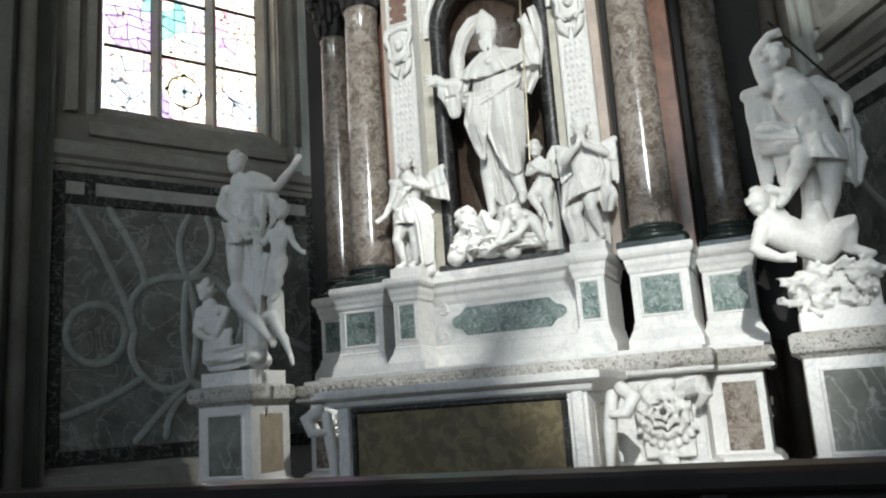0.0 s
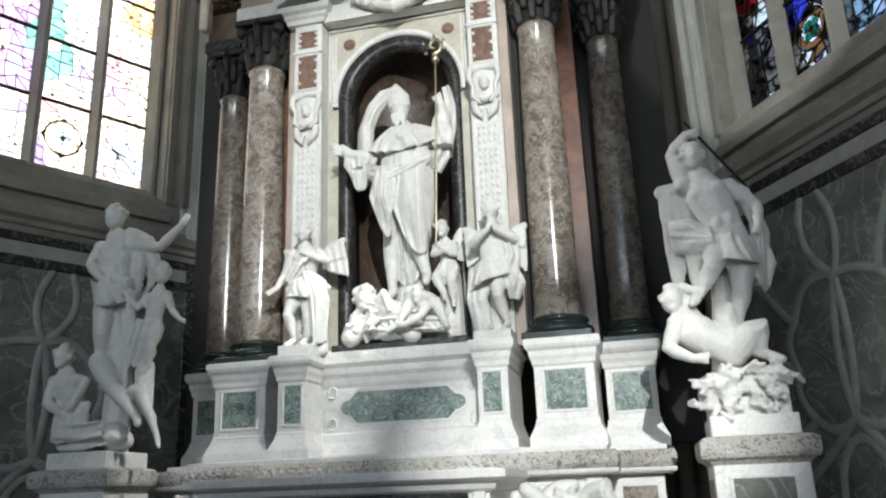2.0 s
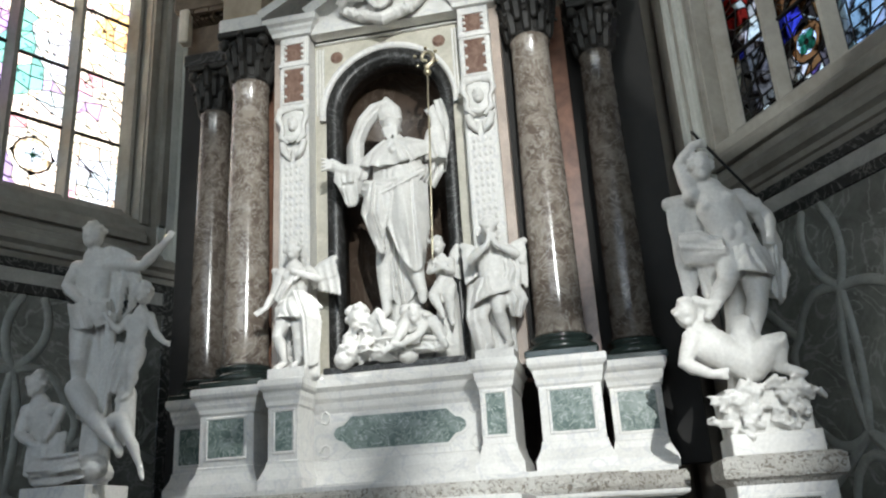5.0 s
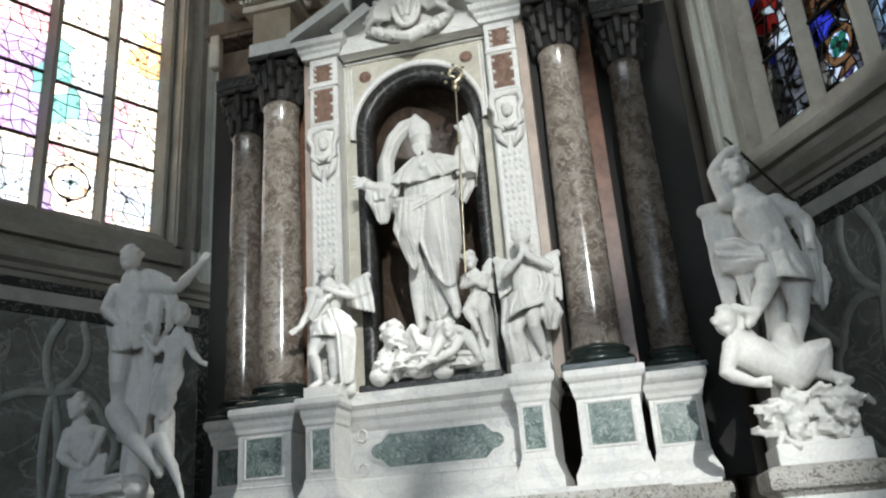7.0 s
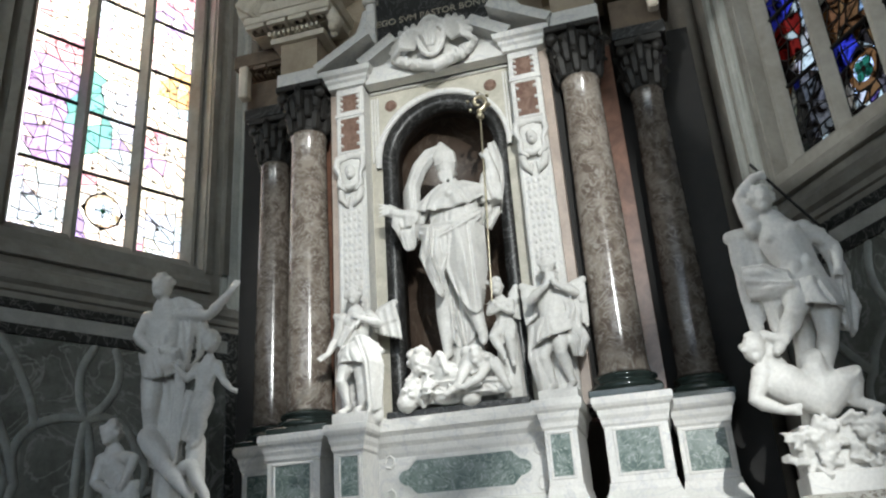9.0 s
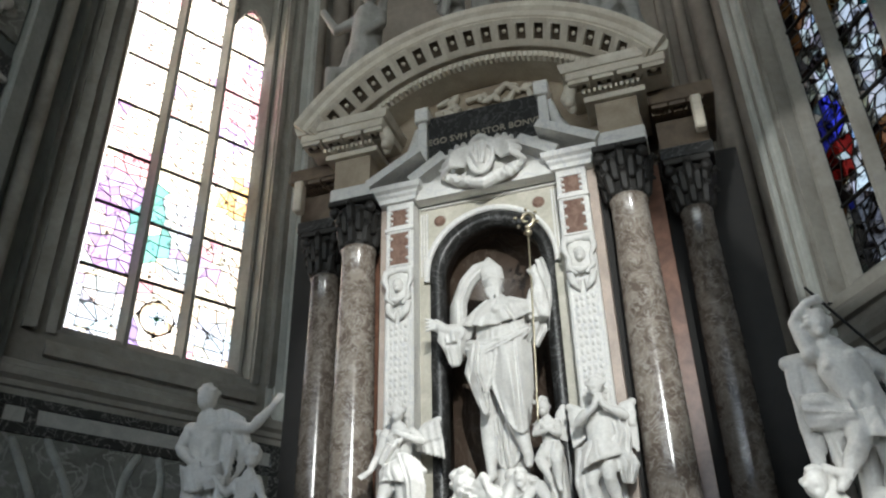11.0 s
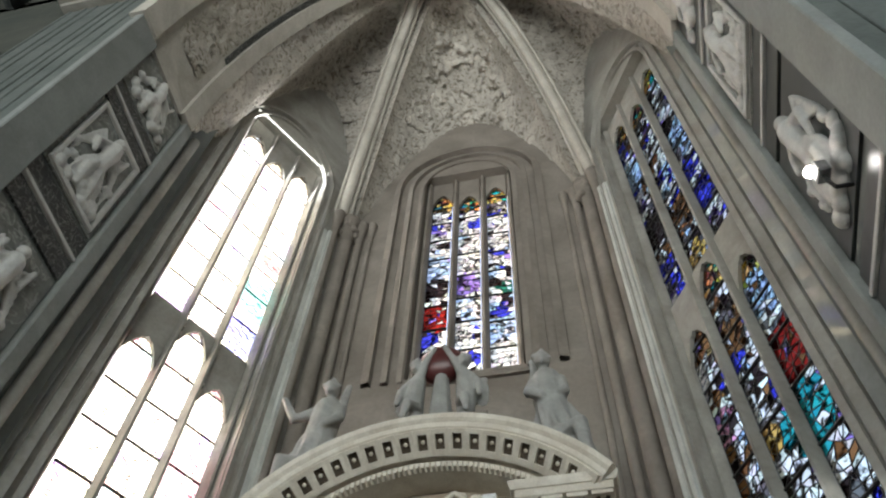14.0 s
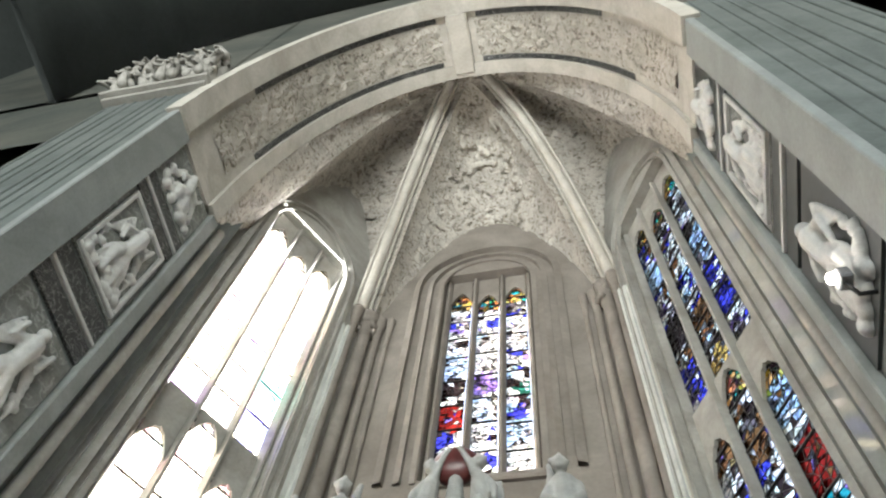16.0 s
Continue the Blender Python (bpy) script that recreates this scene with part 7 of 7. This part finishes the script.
    # crouching figure behind the leg
    torso(bm, P(-2.98, 2.40, 0.02), P(-3.02, 2.56, 0.0), P(-3.06, 2.74, -0.04), P(-3.08, 2.88, -0.06), 0.16)
    head(bm, P(-3.10, 3.00, -0.08), 0.105, 30, 15)
    arm(bm, P(-3.18, 2.76, -0.06), P(-3.20, 2.56, -0.12), P(-2.98, 2.44, -0.18), P(-2.90, 2.42, -0.2), 0.065)
    arm(bm, P(-2.93, 2.76, -0.06), P(-2.78, 2.74, -0.14), P(-2.84, 2.52, -0.2), P(-2.88, 2.46, -0.22), 0.06)
    drape(bm, [[P(-3.08, 2.46, -0.12), P(-2.92, 2.5, -0.18), P(-2.74, 2.56, -0.1)], [P(-3.10, 2.2, -0.14), P(-2.92, 2.16, -0.2), P(-2.70, 2.2, -0.14)]], 5, 0.045, 45)
    return sculpture("protector_statue", bm, STATUE, "white marble tall figure sheltering a child, arm flung out", 0.0125, "side statues")


angel_left()
angel_right()
saint()
bm = bmesh.new()
tube(bm, [(0.46, 7.40, 4.05), (0.49, 7.43, 5.2), (0.505, 7.46, 6.16)], 0.010, seg=8)
cro = solo("crozier", bm, SILVER, "tall gilt crozier held by the saint", "crozier", smooth=True)
bm = bmesh.new()
tube(bm, [(0.50 + 0.10 * (1 - 0.07 * k) * math.sin(0.62 * k), 7.45, 6.34 - 0.11 * (1 - 0.07 * k) * math.cos(0.62 * k)) for k in range(11)], [0.03 - 0.0012 * k for k in range(11)], seg=8)
ball(bm, (0.505, 7.46, 6.17), 0.045)
for k in range(6):
    ball(bm, (0.50 + 0.125 * math.sin(k), 7.45, 6.34 + 0.125 * math.cos(k)), 0.022)
crook = new("crook", finish("crook", bm, SILVER, True))
crook.parent = cro


def side_pedestal(cx, cy):
    p = thing("statue_pedestal", "white marble statue pedestal with carved band and grey inset", "pedestal", (cx, cy, FLOOR_Z), "statue pedestals by the side walls")
    x0, x1, y0, y1 = cx - 0.34, cx + 0.34, cy - 0.34, cy + 0.34
    path = [(x0, y1), (x0, y0), (x1, y0), (x1, y1)]
    part("body", boxes((x0, x1, y0, y1, FLOOR_Z, 1.76), bevel=0.008), WHITE, p)
    part("base", block(path, [(0.09, FLOOR_Z), (0.09, 0.86), (0.04, 0.92), (0.0, 0.95)], False), WHITE, p)
    part("carved_band", block(path, [(0.0, 1.72), (0.03, 1.75), (0.07, 1.77), (0.08, 1.80), (0.08, 1.90), (0.05, 1.92), (0.0, 1.93)]), FRIEZE, p, "carved leaf band")
    part("top_block", boxes((x0 + 0.02, x1 - 0.02, y0 + 0.02, y1 - 0.02, 1.90, 2.08), bevel=0.008), WHITE, p)
    w = 0.03
    for nm, m, g, yy in (("inset_frame", WHITE, 0.03, y0 - 0.012), ("inset", PANELSTONE, 0.0, y0 - 0.004)):
        if nm == "inset":
            part(nm, boxes((cx - 0.21, cx + 0.21, yy, y0 + 0.02, 1.02, 1.62)), PANELSTONE, p, "grey veined marble inset")
        else:
            part(nm, boxes((cx - 0.24, cx + 0.24, yy, y0 + 0.02, 1.62, 1.65), (cx - 0.24, cx + 0.24, yy, y0 + 0.02, 0.99, 1.02), (cx - 0.24, cx - 0.21, yy, y0 + 0.02, 1.02, 1.62), (cx + 0.21, cx + 0.24, yy, y0 + 0.02, 1.02, 1.62), bevel=0.005), WHITE, p)
    for sx in (-1, 1):
        part("side_inset", boxes((cx + sx * 0.34, cx + sx * 0.346, cy - 0.2, cy + 0.2, 1.02, 1.62)), TAN, p, "brownish marble side inset")
    return p


RX, RY = 3.13, 6.66
side_pedestal(RX, RY)
side_pedestal(-2.76, 6.70)


victor()
bm = bmesh.new()
tube(bm, [(2.93, 6.47, 4.58), (3.40, 6.60, 3.93)], 0.012, seg=8)
solo("lance", bm, IRON, "thin dark metal lance held by the statue", "lance", smooth=True)


protector()

# crowning group with a wine-red shield, and reclining figures on the pediment
crown = bmesh.new()
for s in (-1, 1):
    tube(crown, [(s * 0.38, 8.0, 9.75), (s * 0.40, 7.95, 10.2), (s * 0.36, 7.95, 10.6)], [0.13, 0.16, 0.13], seg=10)
    head(crown, (s * 0.38, 7.86, 10.86), 0.12, 18, 61 + s)
    tube(crown, [(s * 0.34, 7.92, 10.58), (s * 0.22, 7.8, 10.85), (s * 0.08, 7.76, 11.12)], [0.08, 0.06, 0.045], seg=8)
    tube(crown, [(s * 0.46, 7.92, 10.55), (s * 0.60, 7.86, 10.3), (s * 0.62, 7.8, 10.0)], [0.075, 0.06, 0.045], seg=8)
    tube(crown, [(s * 0.34, 7.86, 9.95), (s * 0.42, 7.68, 9.86), (s * 0.46, 7.64, 9.55)], [0.10, 0.08, 0.05], seg=8)
    wing(crown, (s * 0.44, 8.05, 10.5), (s * 0.66, 8.08, 10.6), (s * 0.08, 0, -0.55), 5, 0.05)
tube(crown, [(0, 8.05, 9.7), (0, 8.0, 10.15), (0, 7.98, 10.68)], [0.2, 0.16, 0.11], seg=8)
bmesh.ops.translate(crown, verts=crown.verts, vec=(0.02, 0, 0.44))
sculpture("crowning_statue", crown, GREYSTATUE, "greyish marble pair of winged children on the pediment", 0.022, "pediment statues")
bm = bmesh.new()
ball(bm, (0.0, 8.0, 11.42), 0.40, (0.95, 0.6, 0.95))
solo("shield", bm, WINE, "swelling oval shield of wine-red marble", "shield", smooth=True)


def recliner(s):
    bm = bmesh.new()
    def P(x, dy, z):
        return (s * x, 8.0 + dy, z)
    tube(bm, [P(1.95, 0, 9.15), P(1.9, -0.02, 9.7), P(1.86, 0, 10.3)], [0.24, 0.24, 0.22], seg=12)
    robe(bm, [P(2.05, 0, 8.75), P(1.98, 0, 9.2), P(1.92, 0, 9.7)], [0.32, 0.34, 0.25], 9, 0.2, 0.75, 71)
    tube(bm, [P(1.86, 0, 10.3), P(1.84, -0.05, 10.5)], [0.1, 0.08], seg=8)
    head(bm, P(1.83, -0.1, 10.68), 0.15, 18, 73)
    if s < 0:
        tube(bm, [P(2.05, 0, 10.28), P(2.35, -0.1, 10.1), P(2.55, -0.15, 10.5)], [0.11, 0.09, 0.06], seg=8)
    else:
        tube(bm, [P(2.05, 0, 10.28), P(2.1, -0.1, 9.95), P(1.95, -0.2, 9.8)], [0.11, 0.09, 0.06], seg=8)
    tube(bm, [P(1.68, 0, 10.28), P(1.6, -0.15, 9.95), P(1.78, -0.25, 9.75)], [0.11, 0.09, 0.06], seg=8)
    wing(bm, P(1.78, 0.12, 10.2), P(1.66, 0.14, 10.95), (-0.05, 0, -0.85), 6, 0.06)
    tube(bm, [P(2.0, -0.2, 9.0), P(2.25, -0.32, 9.05), P(2.3, -0.3, 8.5)], [0.15, 0.13, 0.08], seg=8)
    bmesh.ops.translate(bm, verts=bm.verts, vec=(0.12 if s < 0 else -0.25, 0, 0.42))
    tube(bm, [P(1.85, 0.1, 8.6), P(1.85, 0.1, 9.5)], [0.3, 0.28], seg=8)
    return sculpture("seated_statue", bm, GREYSTATUE, "greyish marble seated figure on the pediment's end", 0.026, "pediment statues")


recliner(-1)
recliner(1)

# ---- pier panels with reliefs and floodlights ----
def relief_figure(s, z0, z1, seed):
    """A pale figure with wings in high relief on the inner face of a pier."""
    rnd = random.Random(seed)
    bm = bmesh.new()
    h = (z1 - z0) * 0.94
    def R(u, v, d):
        return (s * (4.93 - d), 4.28 + u * 0.62, z0 + (z1 - z0) * 0.03 + v * h)
    r = 0.085 + 0.02 * h
    lean = rnd.uniform(-0.15, 0.15)
    tube(bm, [R(lean * 0.3, 0.45, 0.06), R(lean * 0.6, 0.62, 0.10), R(lean, 0.78, 0.08)], [r * 1.25, r * 1.1, r * 1.3], seg=10)
    ball(bm, R(lean * 1.2, 0.91, 0.10), r * 0.85)
    tube(bm, [R(-0.1, 0.45, 0.06), R(-0.28, 0.28, 0.12), R(-0.14, 0.08, 0.05)], [r, r * 0.85, r * 0.55], seg=8)
    tube(bm, [R(0.1, 0.45, 0.06), R(0.2, 0.24, 0.08), R(0.34, 0.05, 0.05)], [r, r * 0.85, r * 0.55], seg=8)
    tube(bm, [R(lean - 0.2, 0.76, 0.08), R(-0.5, 0.64, 0.10), R(-0.42, 0.5 + rnd.uniform(-0.1, 0.35), 0.12)], [r * 0.65, r * 0.5, r * 0.35], seg=8)
    tube(bm, [R(lean + 0.2, 0.76, 0.08), R(0.52, 0.68, 0.10), R(0.6, 0.9 - rnd.uniform(0, 0.4), 0.12)], [r * 0.65, r * 0.5, r * 0.35], seg=8)
    for q in (-1, 1):
        for k in range(7):
            tube(bm, [R(lean + q * 0.22, 0.72, 0.02), R(q * (0.5 + 0.05 * k), 0.86 - 0.07 * k, 0.03), R(q * (0.62 + 0.03 * k), 0.74 - 0.09 * k, 0.01)], [r * 0.45, r * 0.4, r * 0.15], seg=6)
    for k in range(12):
        u = -0.5 + 0.09 * k
        tube(bm, [R(u * 0.4, 0.5, 0.09), R(u * 0.9 + 0.05 * math.sin(k * 2), 0.3, 0.10), R(u * 1.1 + 0.06, 0.12 + 0.05 * math.sin(k * 3), 0.05)], [r * 0.3, r * 0.38, r * 0.25], seg=6)
    for k in range(16):
        ball(bm, R(rnd.uniform(-0.95, 0.95), rnd.uniform(0.0, 0.16), 0.03), rnd.uniform(0.06, 0.13))
    for k in range(8):
        ball(bm, R(rnd.choice((-1, 1)) * rnd.uniform(0.6, 0.9), rnd.uniform(0.2, 0.5), 0.02), rnd.uniform(0.05, 0.10))
    return bm


for s in (-1, 1):
    for z0, z1, framed in ((15.0, 16.45, False), (11.95, 14.15, True), (8.55, 10.75, False), (5.3, 7.4, True), (2.3, 4.4, True)):
        p = thing("pier_panel", "framed pale relief panel on the pier" if framed else "dark marble pier panel with a pale relief figure", "relief panel", (s * 4.9, 4.3, z0), "relief panels on the piers")
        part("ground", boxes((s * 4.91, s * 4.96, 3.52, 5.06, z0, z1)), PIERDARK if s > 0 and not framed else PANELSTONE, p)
        if framed:
            part("frame", boxes((s * 4.84, s * 4.96, 3.62, 4.96, z0 + 0.04, z0 + 0.13), (s * 4.84, s * 4.96, 3.62, 4.96, z1 - 0.13, z1 - 0.04), (s * 4.84, s * 4.96, 3.62, 3.71, z0 + 0.13, z1 - 0.13), (s * 4.84, s * 4.96, 4.87, 4.96, z0 + 0.13, z1 - 0.13), bevel=0.02), PIERRELIEF, p)
        fg = part("relief", relief_figure(s, z0 + 0.1, z1 - 0.1, int(z0 * 10) + s), PIERRELIEF, p, "pale carved relief figure", True)
        fuse = fg.modifiers.new("fuse", "REMESH")
        fuse.mode, fuse.voxel_size, fuse.use_smooth_shade = "VOXEL", 0.022, True
    for zc in (14.58, 11.35, 7.97, 4.85):
        hgt = 0.36 if zc != 11.35 else 0.52
        for q in (-1, 1):
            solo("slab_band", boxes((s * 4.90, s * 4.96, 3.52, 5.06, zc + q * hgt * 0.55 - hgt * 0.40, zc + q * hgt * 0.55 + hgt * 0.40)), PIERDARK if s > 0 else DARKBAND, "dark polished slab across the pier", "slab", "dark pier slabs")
        solo("slab_fillet", boxes((s * 4.86, s * 4.96, 3.52, 5.06, zc - 0.035, zc + 0.035), bevel=0.01), PIERRELIEF, "pale fillet between dark pier slabs", "fillet", "pale pier fillets")
    lamp = LAMP_R if s > 0 else LAMP_L
    fl = thing("floodlight", "small lit floodlight bracketed to the pier", "floodlight", lamp, "pier floodlights")
    bm = bmesh.new()
    tube(bm, [(s * 4.95, 4.2, 8.6), (s * 4.75, 4.2, 8.6), (s * 4.66, 4.14, 8.78)], 0.025, seg=8)
    part("bracket", bm, IRON, fl)
    part("housing", boxes((s * 4.62, s * 4.76, 4.05, 4.24, 8.74, 8.92), bevel=0.02), STEEL, fl)
    bm = bmesh.new()
    ball(bm, (s * 4.58, 4.12, 8.82), 0.06)
    part("lamp_lens", bm, LAMPGLASS, fl, "bright lamp lens", True)

# ---- dark parapet at the chapel's foot ----
rail = thing("parapet", "dark walnut altar rail with moulded top", "altar rail", (0, 3.05, 0))
part("panel_board", boxes((-4.75, 4.75, 3.0, 3.12, 0.0, 1.13)), RAILWOOD, rail)
part("top_rail", boxes((-4.78, 4.78, 2.9, 3.22, 1.13, 1.225), bevel=0.02), RAILWOOD, rail)
for k in range(13):
    x = -4.7 + k * 9.4 / 12
    part("post", boxes((x - 0.06, x + 0.06, 2.95, 3.17, 0.0, 1.13), bevel=0.01), RAILWOOD, rail)
